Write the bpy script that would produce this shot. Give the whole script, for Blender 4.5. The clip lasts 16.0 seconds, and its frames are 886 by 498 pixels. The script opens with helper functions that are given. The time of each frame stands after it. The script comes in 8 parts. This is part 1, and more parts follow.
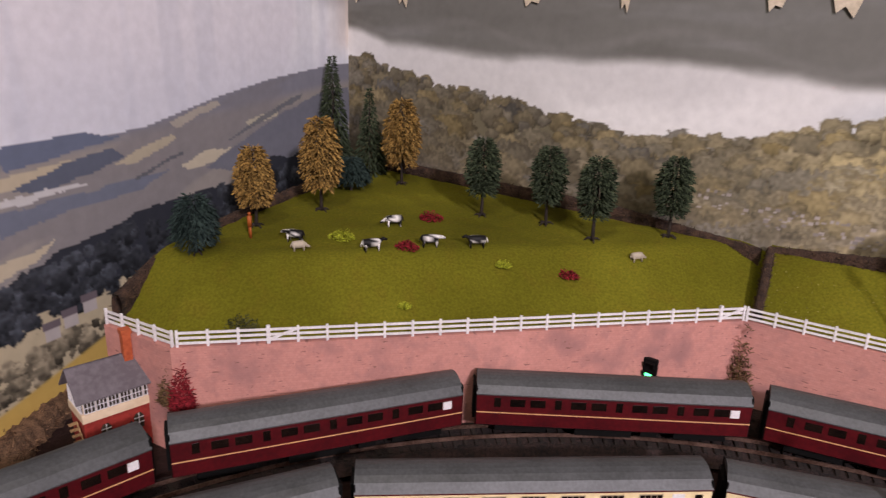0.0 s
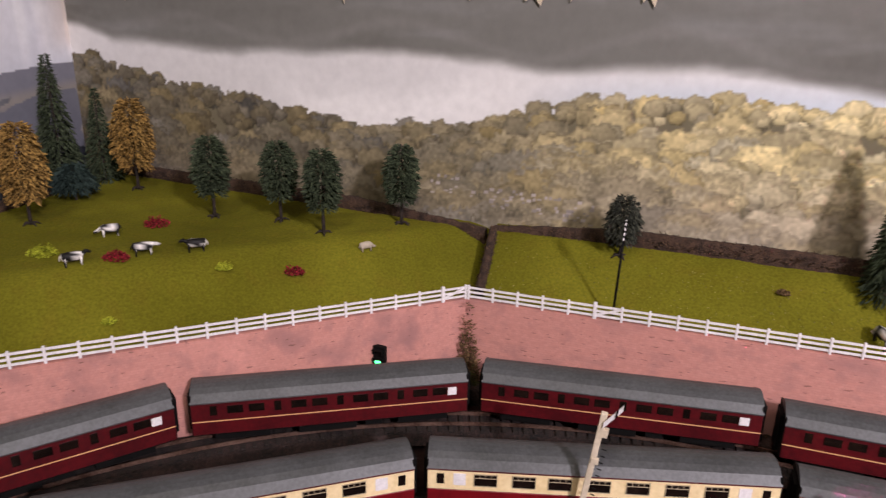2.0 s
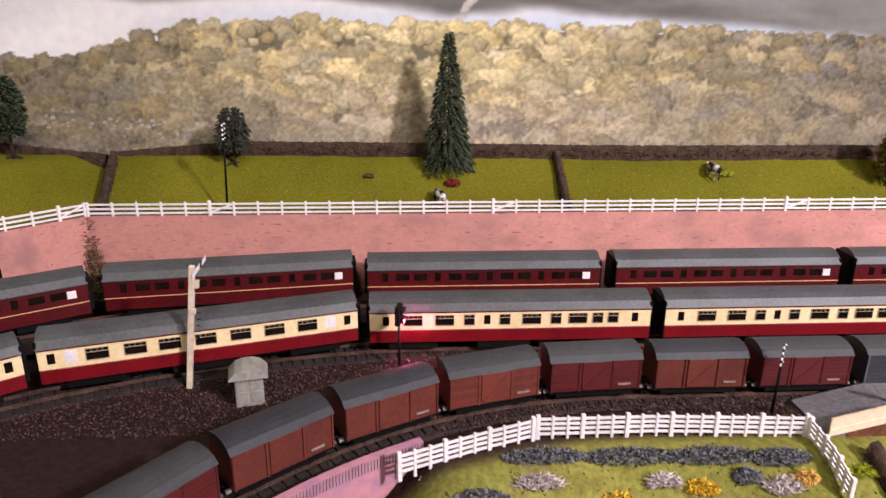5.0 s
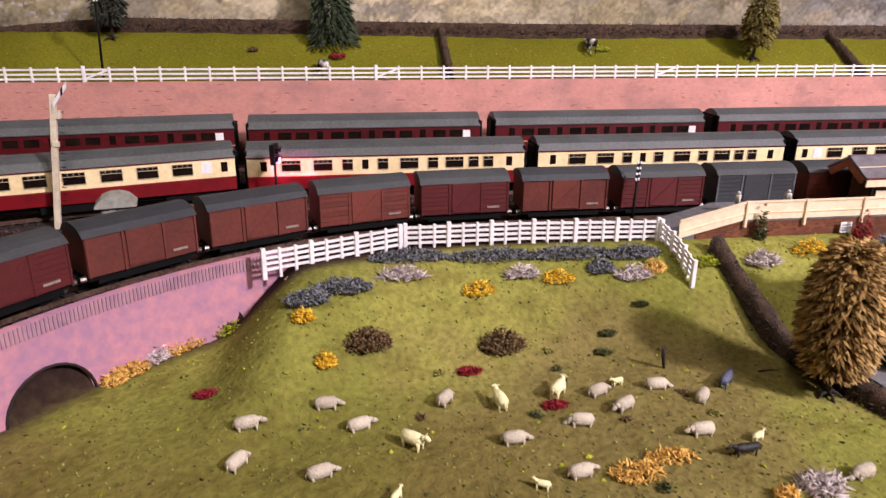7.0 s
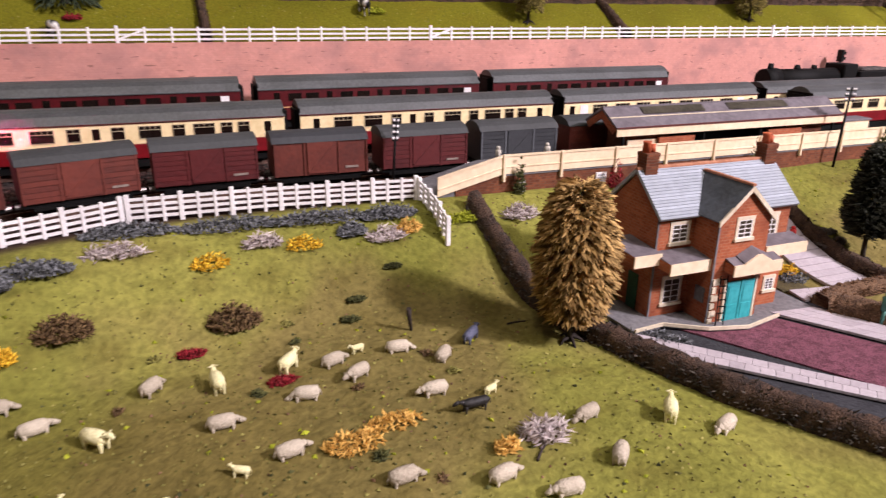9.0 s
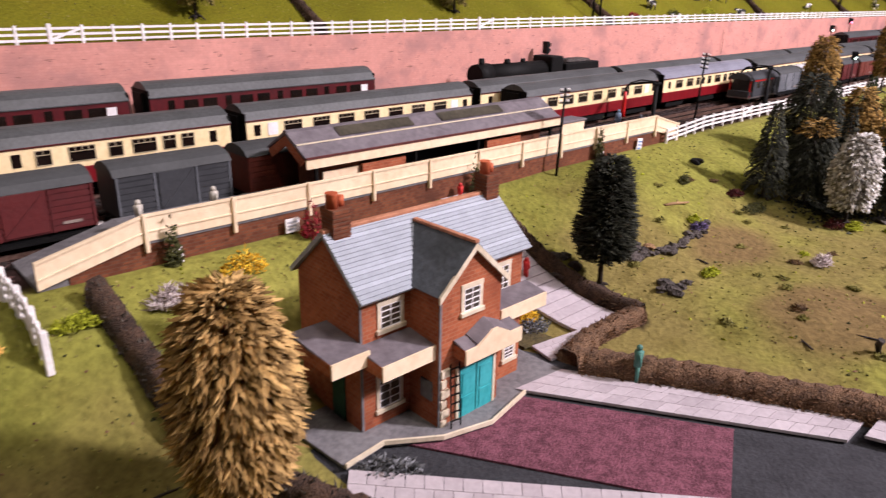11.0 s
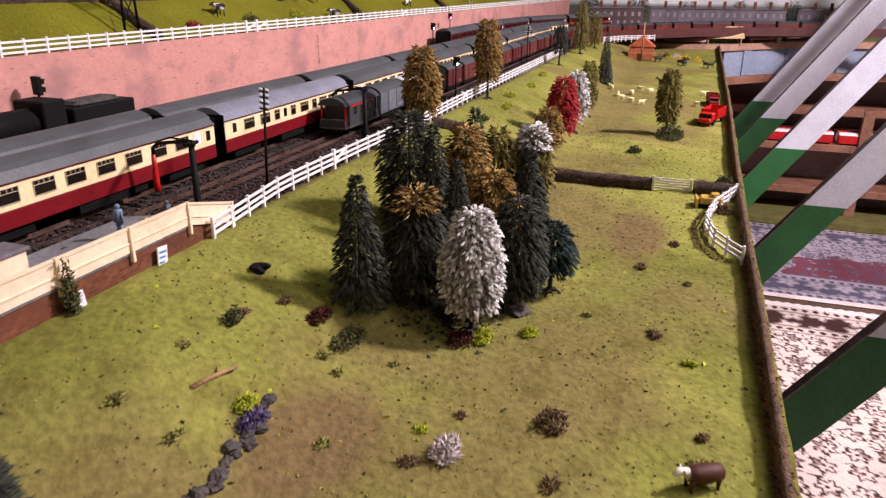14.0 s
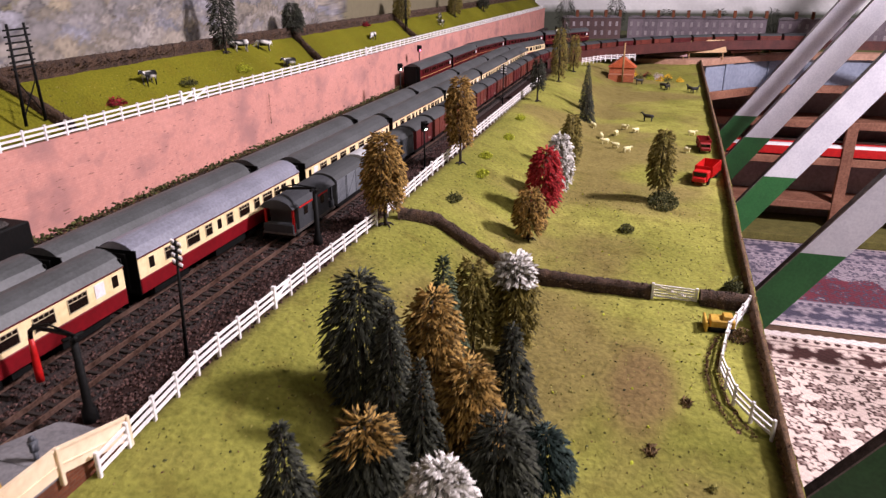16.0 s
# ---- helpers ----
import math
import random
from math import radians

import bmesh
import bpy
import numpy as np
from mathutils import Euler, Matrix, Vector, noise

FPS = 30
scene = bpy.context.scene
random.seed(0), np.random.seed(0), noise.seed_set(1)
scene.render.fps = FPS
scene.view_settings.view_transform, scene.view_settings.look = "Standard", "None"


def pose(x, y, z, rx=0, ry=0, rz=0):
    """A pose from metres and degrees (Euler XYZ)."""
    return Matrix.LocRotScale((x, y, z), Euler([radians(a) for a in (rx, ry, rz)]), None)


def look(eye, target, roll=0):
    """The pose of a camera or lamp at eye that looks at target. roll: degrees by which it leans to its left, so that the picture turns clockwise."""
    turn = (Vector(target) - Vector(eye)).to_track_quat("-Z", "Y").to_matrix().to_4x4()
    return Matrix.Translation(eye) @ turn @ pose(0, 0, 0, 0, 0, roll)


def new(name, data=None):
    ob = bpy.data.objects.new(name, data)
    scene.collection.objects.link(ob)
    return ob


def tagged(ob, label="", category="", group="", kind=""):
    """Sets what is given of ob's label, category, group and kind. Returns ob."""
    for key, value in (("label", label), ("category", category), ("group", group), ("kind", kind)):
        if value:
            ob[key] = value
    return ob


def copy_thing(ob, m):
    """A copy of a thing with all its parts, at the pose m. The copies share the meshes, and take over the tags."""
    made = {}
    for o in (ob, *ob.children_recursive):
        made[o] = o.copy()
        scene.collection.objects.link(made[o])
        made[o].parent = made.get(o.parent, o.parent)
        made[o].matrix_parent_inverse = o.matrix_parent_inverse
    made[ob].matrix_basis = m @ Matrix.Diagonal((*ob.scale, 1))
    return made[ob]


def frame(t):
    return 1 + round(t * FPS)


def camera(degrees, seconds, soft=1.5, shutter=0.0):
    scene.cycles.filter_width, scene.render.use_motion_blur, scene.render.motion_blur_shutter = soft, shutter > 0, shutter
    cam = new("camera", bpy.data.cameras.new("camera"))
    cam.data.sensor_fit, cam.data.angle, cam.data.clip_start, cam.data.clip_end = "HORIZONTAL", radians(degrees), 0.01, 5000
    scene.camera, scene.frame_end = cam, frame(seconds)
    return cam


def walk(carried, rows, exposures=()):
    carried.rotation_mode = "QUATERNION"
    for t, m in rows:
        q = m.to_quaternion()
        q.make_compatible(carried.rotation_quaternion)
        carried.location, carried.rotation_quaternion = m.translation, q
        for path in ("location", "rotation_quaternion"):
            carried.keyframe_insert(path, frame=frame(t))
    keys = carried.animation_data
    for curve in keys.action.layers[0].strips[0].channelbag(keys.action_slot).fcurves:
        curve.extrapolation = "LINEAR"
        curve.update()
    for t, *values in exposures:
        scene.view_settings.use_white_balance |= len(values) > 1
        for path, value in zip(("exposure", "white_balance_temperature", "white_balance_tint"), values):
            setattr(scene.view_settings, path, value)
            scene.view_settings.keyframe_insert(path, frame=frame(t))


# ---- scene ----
cam = camera(65.13, 16.0, soft=1.3, shutter=0.3)
PATH = [
    (0, (-0.0079, -0.0060, 0.3984), (0.0241, 1.8928, -0.2287), 1.94),
    (0.5, (0.0244, -0.0054, 0.3992), (0.1158, 1.8921, -0.2264), 1.71),
    (1, (0.0546, -0.0082, 0.4014), (0.2278, 1.8838, -0.2233), 1.40),
    (1.5, (0.0865, -0.0133, 0.4040), (0.3919, 1.8603, -0.2257), 1.23),
    (2, (0.1086, -0.0126, 0.4011), (0.5739, 1.8252, -0.2360), 1.11),
    (2.5, (0.1270, -0.0196, 0.3923), (0.7264, 1.7859, -0.2251), 1.02),
    (3, (0.1567, -0.0462, 0.3889), (0.9044, 1.7023, -0.2306), 0.83),
    (3.5, (0.1698, -0.0784, 0.3904), (1.0549, 1.5993, -0.2436), 0.64),
    (4, (0.1696, -0.1119, 0.3691), (1.1573, 1.5148, -0.2457), 0.57),
    (4.2, (0.1679, -0.1251, 0.3644), (1.1932, 1.4786, -0.2495), 0.49),
    (6.3, (0.1737, -0.2189, 0.2548), (1.4105, 1.2087, -0.4029), 0.62),
    (6.5, (0.1753, -0.2262, 0.2420), (1.4234, 1.1932, -0.4120), 0.55),
    (7, (0.1740, -0.2445, 0.2132), (1.4498, 1.1503, -0.4401), 0.47),
    (7.5, (0.1825, -0.2665, 0.1973), (1.4979, 1.0883, -0.4618), 0.39),
    (8, (0.1950, -0.2792, 0.1917), (1.5722, 1.0089, -0.4749), 0.24),
    (8.2, (0.2020, -0.2827, 0.1892), (1.6082, 0.9751, -0.4747), 0.22),
    (10.3, (0.3525, -0.2530, 0.1836), (2.1017, 0.4225, -0.5121), 1.13),
    (10.5, (0.3690, -0.2491, 0.1849), (2.1405, 0.3724, -0.5048), 0.82),
    (11, (0.4019, -0.2526, 0.1864), (2.2273, 0.1759, -0.5096), 0.97),
    (11.5, (0.4384, -0.2579, 0.1805), (2.3025, -0.0450, -0.5121), 0.63),
    (12, (0.4782, -0.2707, 0.1741), (2.3532, -0.2690, -0.5221), 0.66),
    (12.5, (0.5304, -0.2962, 0.1753), (2.3951, -0.4762, -0.5249), 0.45),
    (13, (0.5814, -0.3219, 0.1855), (2.4251, -0.6429, -0.5200), 0.24),
    (13.5, (0.6354, -0.3395, 0.1942), (2.4600, -0.7538, -0.5122), 0.31),
    (14, (0.6873, -0.3506, 0.2025), (2.4960, -0.8233, -0.5081), 0.37),
    (14.5, (0.7333, -0.3534, 0.2144), (2.5332, -0.8537, -0.4997), 0.15),
    (15, (0.7696, -0.3665, 0.2321), (2.5610, -0.8943, -0.4837), 0.18),
    (15.5, (0.7996, -0.3770, 0.2540), (2.5862, -0.9109, -0.4693), 0.01),
    (16, (0.8256, -0.3987, 0.2797), (2.6098, -0.9284, -0.4525), -0.19),
]
EXPOSURES = [(0.0, -0.01), (1.0, -0.02), (2.0, 0.0), (4.0, 0.17), (6.5, 0.20), (8.0, 0.18), (11.0, 0.04), (12.0, 0.04), (13.0, -0.13), (16.0, -0.27)]
walk(cam, [(t, look(eye, target, roll)) for t, eye, target, roll in PATH], EXPOSURES)

# ---- light and room ----
world = bpy.data.worlds.new("world")
world.use_nodes = True
world.node_tree.nodes["Background"].inputs[0].default_value = (0.9, 0.8, 0.78, 1)
world.node_tree.nodes["Background"].inputs[1].default_value = 0.035
scene.world = world

ANGLE = math.atan2(-0.550, 0.835)
E1 = Vector((math.cos(ANGLE), math.sin(ANGLE), 0))
E2 = Vector((-math.sin(ANGLE), math.cos(ANGLE), 0))
FLOOR = -0.715


def P(s, d, z=0.0):
    """A place by its distance along the line s, across it d and its height."""
    return E1 * s + E2 * d + Vector((0, 0, z))


def at(s, d, z=0.0, turn=0.0):
    p = P(s, d, z)
    return pose(p.x, p.y, p.z, 0, 0, math.degrees(ANGLE) + turn)


def area_lamp(name, eye, target, size, watts, colour):
    data = bpy.data.lights.new(name, "AREA")
    data.shape, data.size, data.energy, data.color = "DISK", size, watts, colour
    ob = new(name, data)
    ob.matrix_world = look(eye, target)
    return ob


# weak unseen lamp added as fill; the far lamp casts the main shadows
area_lamp("fill_lamp", P(1.05, -0.80, 1.62), P(0.8, 0.2, 0), 0.32, 14, (1.0, 0.89, 0.93))
area_lamp("room_lamp_far", P(2.05, -1.40, 1.62), P(2.4, -0.3, 0), 0.32, 165, (1.0, 0.89, 0.985))
# unseen fill added to brighten the near end, no known source there
area_lamp("near_fill_lamp", P(0.0, -0.45, 1.62), P(-0.1, 0.4, 0), 0.32, 8.3, (1.0, 0.885, 0.74))


# ---- materials ----
def lin(c):
    return tuple(((v / 12.92) if v <= 0.04045 else ((v + 0.055) / 1.055) ** 2.4) for v in c)


def material(name, dark, light, rough=0.8, scale=40.0, fine=300.0, bump=0.3, metal=0.0, spread=0.0, gloss=0.5, distance=0.002):
    """Two tones mixed by noise at two scales, with a fine relief; spread varies alike pieces."""
    m = bpy.data.materials.new(name)
    m.use_nodes = True
    nt = m.node_tree
    b = nt.nodes["Principled BSDF"]
    b.inputs["Roughness"].default_value = rough
    b.inputs["Metallic"].default_value = metal
    b.inputs["Specular IOR Level"].default_value = gloss
    co = nt.nodes.new("ShaderNodeNewGeometry")
    n1 = nt.nodes.new("ShaderNodeTexNoise")
    n1.inputs["Scale"].default_value, n1.inputs["Detail"].default_value = scale, 4
    n2 = nt.nodes.new("ShaderNodeTexNoise")
    n2.inputs["Scale"].default_value, n2.inputs["Detail"].default_value = fine, 3
    nt.links.new(co.outputs["Position"], n1.inputs["Vector"])
    nt.links.new(co.outputs["Position"], n2.inputs["Vector"])
    add = nt.nodes.new("ShaderNodeMath")
    add.operation = "ADD"
    nt.links.new(n1.outputs[0], add.inputs[0])
    nt.links.new(n2.outputs[0], add.inputs[1])
    last = add
    if spread:
        info = nt.nodes.new("ShaderNodeObjectInfo")
        k = nt.nodes.new("ShaderNodeMath")
        k.operation, k.inputs[1].default_value = "MULTIPLY_ADD", spread
        nt.links.new(info.outputs["Random"], k.inputs[0])
        nt.links.new(add.outputs[0], k.inputs[2])
        last = k
    r = nt.nodes.new("ShaderNodeMapRange")
    r.inputs[1].default_value, r.inputs[2].default_value = 0.75, 1.25 + spread
    nt.links.new(last.outputs[0], r.inputs[0])
    mix = nt.nodes.new("ShaderNodeMix")
    mix.data_type = "RGBA"
    mix.inputs[6].default_value, mix.inputs[7].default_value = (*lin(dark), 1), (*lin(light), 1)
    nt.links.new(r.outputs[0], mix.inputs[0])
    nt.links.new(mix.outputs[2], b.inputs["Base Color"])
    if bump:
        bp = nt.nodes.new("ShaderNodeBump")
        bp.inputs["Strength"].default_value, bp.inputs["Distance"].default_value = bump, distance
        nt.links.new(n2.outputs[0], bp.inputs["Height"])
        nt.links.new(bp.outputs[0], b.inputs["Normal"])
    return m


def lamp_material(name, colour, strength):
    m = bpy.data.materials.new(name)
    m.use_nodes = True
    b = m.node_tree.nodes["Principled BSDF"]
    b.inputs["Base Color"].default_value = (*colour, 1)
    b.inputs["Emission Color"].default_value = (*colour, 1)
    b.inputs["Emission Strength"].default_value = strength
    return m


def colour_material(name, rough=0.8, scale=120.0, amount=0.25, bump=0.0, attribute="Col", gloss=0.3):
    """A surface printed or dyed in the colours of its mesh, with a grain over them."""
    m = bpy.data.materials.new(name)
    m.use_nodes = True
    nt = m.node_tree
    b = nt.nodes["Principled BSDF"]
    b.inputs["Roughness"].default_value = rough
    b.inputs["Specular IOR Level"].default_value = gloss
    a = nt.nodes.new("ShaderNodeAttribute")
    a.attribute_name = attribute
    co = nt.nodes.new("ShaderNodeNewGeometry")
    n = nt.nodes.new("ShaderNodeTexNoise")
    n.inputs["Scale"].default_value, n.inputs["Detail"].default_value = scale, 5
    nt.links.new(co.outputs["Position"], n.inputs["Vector"])
    r = nt.nodes.new("ShaderNodeMapRange")
    r.inputs[1].default_value, r.inputs[2].default_value = 0.3, 0.7
    r.inputs[3].default_value, r.inputs[4].default_value = 1 - amount, 1 + amount
    nt.links.new(n.outputs[0], r.inputs[0])
    v = nt.nodes.new("ShaderNodeVectorMath")
    v.operation = "SCALE"
    nt.links.new(a.outputs["Color"], v.inputs[0])
    nt.links.new(r.outputs[0], v.inputs["Scale"])
    nt.links.new(v.outputs[0], b.inputs["Base Color"])
    if bump:
        bp = nt.nodes.new("ShaderNodeBump")
        bp.inputs["Strength"].default_value, bp.inputs["Distance"].default_value = bump, 0.002
        nt.links.new(n.outputs[0], bp.inputs["Height"])
        nt.links.new(bp.outputs[0], b.inputs["Normal"])
    return m


WHITE = material("white_plastic", (0.86, 0.84, 0.84), (0.95, 0.93, 0.93), 0.5, 60, 500, 0.05)


def masonry(name, low, high, joint, rows, stain=None, marks=0.0, rough=0.8):
    """Brick courses of the height 1 / (4 * rows) m along a wall, with stains and dark chipped marks."""
    m = bpy.data.materials.new(name)
    m.use_nodes = True
    nt = m.node_tree
    b = nt.nodes["Principled BSDF"]
    b.inputs["Roughness"].default_value = rough
    b.inputs["Specular IOR Level"].default_value = 0.25
    geo = nt.nodes.new("ShaderNodeNewGeometry")

    def dot(v):
        n = nt.nodes.new("ShaderNodeVectorMath")
        n.operation = "DOT_PRODUCT"
        n.inputs[1].default_value = v
        nt.links.new(geo.outputs["Position"], n.inputs[0])
        return n.outputs["Value"]

    flat = nt.nodes.new("ShaderNodeCombineXYZ")
    nt.links.new(dot(tuple(E1 + E2)), flat.inputs[0])
    nt.links.new(dot((0, 0, 1)), flat.inputs[1])
    br = nt.nodes.new("ShaderNodeTexBrick")
    br.inputs["Scale"].default_value = rows
    br.inputs["Mortar Size"].default_value = 0.03
    br.inputs["Mortar Smooth"].default_value = 0.4
    for k, c in (("Color1", low), ("Color2", high), ("Mortar", joint)):
        br.inputs[k].default_value = (*lin(c), 1)
    nt.links.new(flat.outputs[0], br.inputs["Vector"])
    last = br.outputs["Color"]

    def over(colour, factor):
        mx = nt.nodes.new("ShaderNodeMix")
        mx.data_type = "RGBA"
        mx.inputs[7].default_value = (*lin(colour), 1)
        nt.links.new(last, mx.inputs[6])
        nt.links.new(factor, mx.inputs[0])
        return mx.outputs[2]

    def cloud(scale, stretch, a, b_, top, detail=4):
        mp = nt.nodes.new("ShaderNodeVectorMath")
        mp.operation = "MULTIPLY"
        mp.inputs[1].default_value = stretch
        nt.links.new(flat.outputs[0], mp.inputs[0])
        nz = nt.nodes.new("ShaderNodeTexNoise")
        nz.inputs["Scale"].default_value, nz.inputs["Detail"].default_value = scale, detail
        nt.links.new(mp.outputs[0], nz.inputs["Vector"])
        r = nt.nodes.new("ShaderNodeMapRange")
        r.inputs[1].default_value, r.inputs[2].default_value, r.inputs[4].default_value = a, b_, top
        nt.links.new(nz.outputs[0], r.inputs[0])
        return r.outputs[0], nz.outputs[0]

    if stain:
        last = over(stain, cloud(15, (1, 1.4, 1), 0.50, 0.68, 0.85)[0])
        last = over(stain, cloud(48, (1, 1.2, 1), 0.52, 0.66, 0.38)[0])
        last = over(tuple(min(1, v * 1.12) for v in high), cloud(9, (1, 1.3, 1), 0.55, 0.75, 0.5)[0])
    if marks:
        last = over(tuple(v * 0.45 for v in low), cloud(70, (1.1, 5.0, 1), 0.66, 0.70, marks, 2)[0])
    grain, raw = cloud(240, (1, 1, 1), 0.35, 0.65, 0.22)
    last = over(tuple(v * 0.8 for v in low), grain)
    nt.links.new(last, b.inputs["Base Color"])
    bp = nt.nodes.new("ShaderNodeBump")
    bp.inputs["Strength"].default_value, bp.inputs["Distance"].default_value = 0.2, 0.001
    nt.links.new(br.outputs["Fac"], bp.inputs["Height"])
    bp.invert = True
    nt.links.new(bp.outputs[0], b.inputs["Normal"])
    return m


PINK = masonry("pink_brick_paper", (0.775, 0.54, 0.495), (0.80, 0.57, 0.525), (0.765, 0.535, 0.49), 110, (0.60, 0.44, 0.43), 0.6)
MAUVE_PINK = material("mauve_pink_card", (0.64, 0.47, 0.57), (0.78, 0.54, 0.57), 0.75, 11, 150, 0.25)
PINK_GREY = material("faded_mauve_card", (0.52, 0.40, 0.46), (0.66, 0.52, 0.56), 0.75, 22, 130, 0.2)
HEDGE = material("hedge_fibre", (0.13, 0.085, 0.06), (0.34, 0.25, 0.19), 0.95, 120, 900, 1.0)
HEDGE_BROWN = material("light_hedge_fibre", (0.27, 0.19, 0.13), (0.50, 0.38, 0.28), 0.95, 150, 900, 1.0)
BALLAST = material("ballast", (0.065, 0.045, 0.042), (0.22, 0.155, 0.14), 0.95, 60, 420, 1.0)
RAIL = material("rusty_rail", (0.30, 0.21, 0.17), (0.54, 0.43, 0.38), 0.45, 60, 600, 0.1, metal=0.6)
SLEEPER = material("sleeper", (0.09, 0.065, 0.055), (0.17, 0.13, 0.11), 0.9, 100, 700, 0.3)
PLASTER = material("wall_paint", (0.34, 0.31, 0.31), (0.42, 0.39, 0.39), 0.9, 4, 60, 0.1)
ROOF_GREY = material("coach_roof_grey", (0.235, 0.24, 0.24), (0.315, 0.32, 0.325), 0.5, 30, 400, 0.05)
MAROON = material("maroon_paint", (0.25, 0.035, 0.06), (0.34, 0.055, 0.08), 0.4, 40, 300, 0.03)
CRIMSON = material("crimson_paint", (0.39, 0.03, 0.068), (0.47, 0.05, 0.09), 0.4, 40, 300, 0.03)
CREAM = material("cream_paint", (0.90, 0.80, 0.60), (0.97, 0.88, 0.70), 0.45, 40, 300, 0.03)
BLACK = material("black_underframe", (0.012, 0.010, 0.010), (0.045, 0.036, 0.033), 0.7, 60, 400, 0.2, gloss=0.2)
GLASS_DARK = material("dark_window", (0.06, 0.04, 0.035), (0.12, 0.08, 0.065), 0.2, 60, 300, 0.0)
GOLD = material("lining_yellow", (0.80, 0.60, 0.40), (0.88, 0.68, 0.48), 0.5, 60, 300, 0.0)


# ---- geometry helpers ----
def mesh_of(name, bm, mat=None, smooth=False):
    me = bpy.data.meshes.new(name)
    bm.to_mesh(me)
    bm.free()
    if mat is not None:
        for one in (mat if isinstance(mat, (list, tuple)) else [mat]):
            me.materials.append(one)
    if smooth:
        for p in me.polygons:
            p.use_smooth = True
    return me


def part(name, bm, mat, parent=None, label="", smooth=False, m=None):
    ob = new(name, mesh_of(name, bm, mat, smooth))
    if parent is not None:
        ob.parent = parent
    if m is not None:
        ob.matrix_basis = m
    if label:
        tagged(ob, label)
    return ob


def share(name, me, parent, m):
    ob = new(name, me)
    ob.parent = parent
    ob.matrix_basis = m
    return ob


def thing(name, label, category, m=None, group="", kind=""):
    ob = new(name)
    ob.empty_display_size = 0.01
    if m is not None:
        ob.matrix_basis = m
    return tagged(ob, label, category, group, kind)


def box(bm, x0, x1, y0, y1, z0, z1, bevel=0.0, m=None, mi=0):
    got = bmesh.ops.create_cube(bm, size=1.0)["verts"]
    for v in got:
        v.co = Vector((x0 + (v.co.x + 0.5) * (x1 - x0), y0 + (v.co.y + 0.5) * (y1 - y0), z0 + (v.co.z + 0.5) * (z1 - z0)))
        if m is not None:
            v.co = m @ v.co
    faces = {f for v in got for f in v.link_faces}
    for f in faces:
        f.material_index = mi
    if bevel:
        edges = {e for v in got for e in v.link_edges}
        bmesh.ops.bevel(bm, geom=list(edges), offset=bevel, segments=1, affect="EDGES")
    return bm


def boxes(*rows, bevel=0.0):
    bm = bmesh.new()
    for r in rows:
        box(bm, *r, bevel=bevel)
    return bm


def prism(bm, outline, y0, y1, m=None, mi=0):
    """An outline in x, z carried along y."""
    a = [bm.verts.new((x, y0, z)) for x, z in outline]
    b = [bm.verts.new((x, y1, z)) for x, z in outline]
    n = len(outline)
    fs = [bm.faces.new(a), bm.faces.new(b[::-1])]
    for i in range(n):
        fs.append(bm.faces.new((a[i], b[i], b[(i + 1) % n], a[(i + 1) % n])))
    for f in fs:
        f.material_index = mi
    if m is not None:
        for v in a + b:
            v.co = m @ v.co
    return bm


def tube(bm, points, radius, sides=6, ends=True, mi=0):
    """A round bar along points; radius may be a list."""
    pts = [Vector(p) for p in points]
    rad = radius if isinstance(radius, (list, tuple)) else [radius] * len(pts)
    rings = []
    for i, p in enumerate(pts):
        t = (pts[min(i + 1, len(pts) - 1)] - pts[max(i - 1, 0)]).normalized()
        u = t.orthogonal().normalized()
        if i and rings:
            u = (old - t * old.dot(t)).normalized()
        old = u
        w = t.cross(u)
        rings.append([bm.verts.new(p + (u * math.cos(k * 2 * math.pi / sides) + w * math.sin(k * 2 * math.pi / sides)) * rad[i]) for k in range(sides)])
    for a, b in zip(rings, rings[1:]):
        for k in range(sides):
            f = bm.faces.new((a[k], a[(k + 1) % sides], b[(k + 1) % sides], b[k]))
            f.material_index = mi
            f.smooth = True
    if ends:
        for r in (rings[0][::-1], rings[-1]):
            bm.faces.new(r).material_index = mi
    return bm


def smoothstep(a, b, x):
    t = min(1.0, max(0.0, (x - a) / (b - a)))
    return t * t * (3 - 2 * t)


def fbm(x, y, z=0.0, octaves=4):
    v, k, a = 0.0, 1.0, 0.5
    for _ in range(octaves):
        v += a * noise.noise(Vector((x * k, y * k, z)))
        k, a = k * 2.1, a * 0.5
    return v


# ---- lines of the railway: straight, with a curve at the near end and one at the far end ----
RAIL_Z = 0.048
START = {"wall": 0.15, "main": 0.27, "loop": 0.25, "goods": 0.41}
OFFSET = {"wall": 0.603, "main": 0.533, "loop": 0.494, "goods": 0.449}
LIFT = {"wall": 0.014, "main": 0.0, "loop": -0.002, "goods": -0.004}
NEAR_R = {"wall": 0.61, "main": 0.74, "loop": 0.66, "goods": 0.42}
FAR = 2.75
FAR_CENTRE = -0.55


def line_at(name, run):
    """Place and heading (in s, d) at run metres along a line; run equals s on the straight."""
    d0, s0, r = OFFSET[name], START[name], NEAR_R[name]
    if run < s0:
        a = (s0 - run) / r
        return s0 - r * math.sin(a), d0 - r * (1 - math.cos(a)), a
    if run > FAR:
        r = d0 - FAR_CENTRE
        a = (run - FAR) / r
        return FAR + r * math.sin(a), d0 - r * (1 - math.cos(a)), -a
    return run, d0, 0.0


def on_line(name, run, lift=0.0):
    s, d, a = line_at(name, run)
    return at(s, d, RAIL_Z + LIFT[name] + lift, math.degrees(a))


# ---- the room ----
def structure(name, bm, mat, label, category, smooth=False):
    return tagged(part(name, bm, mat, smooth=smooth), label, category, kind="structure")


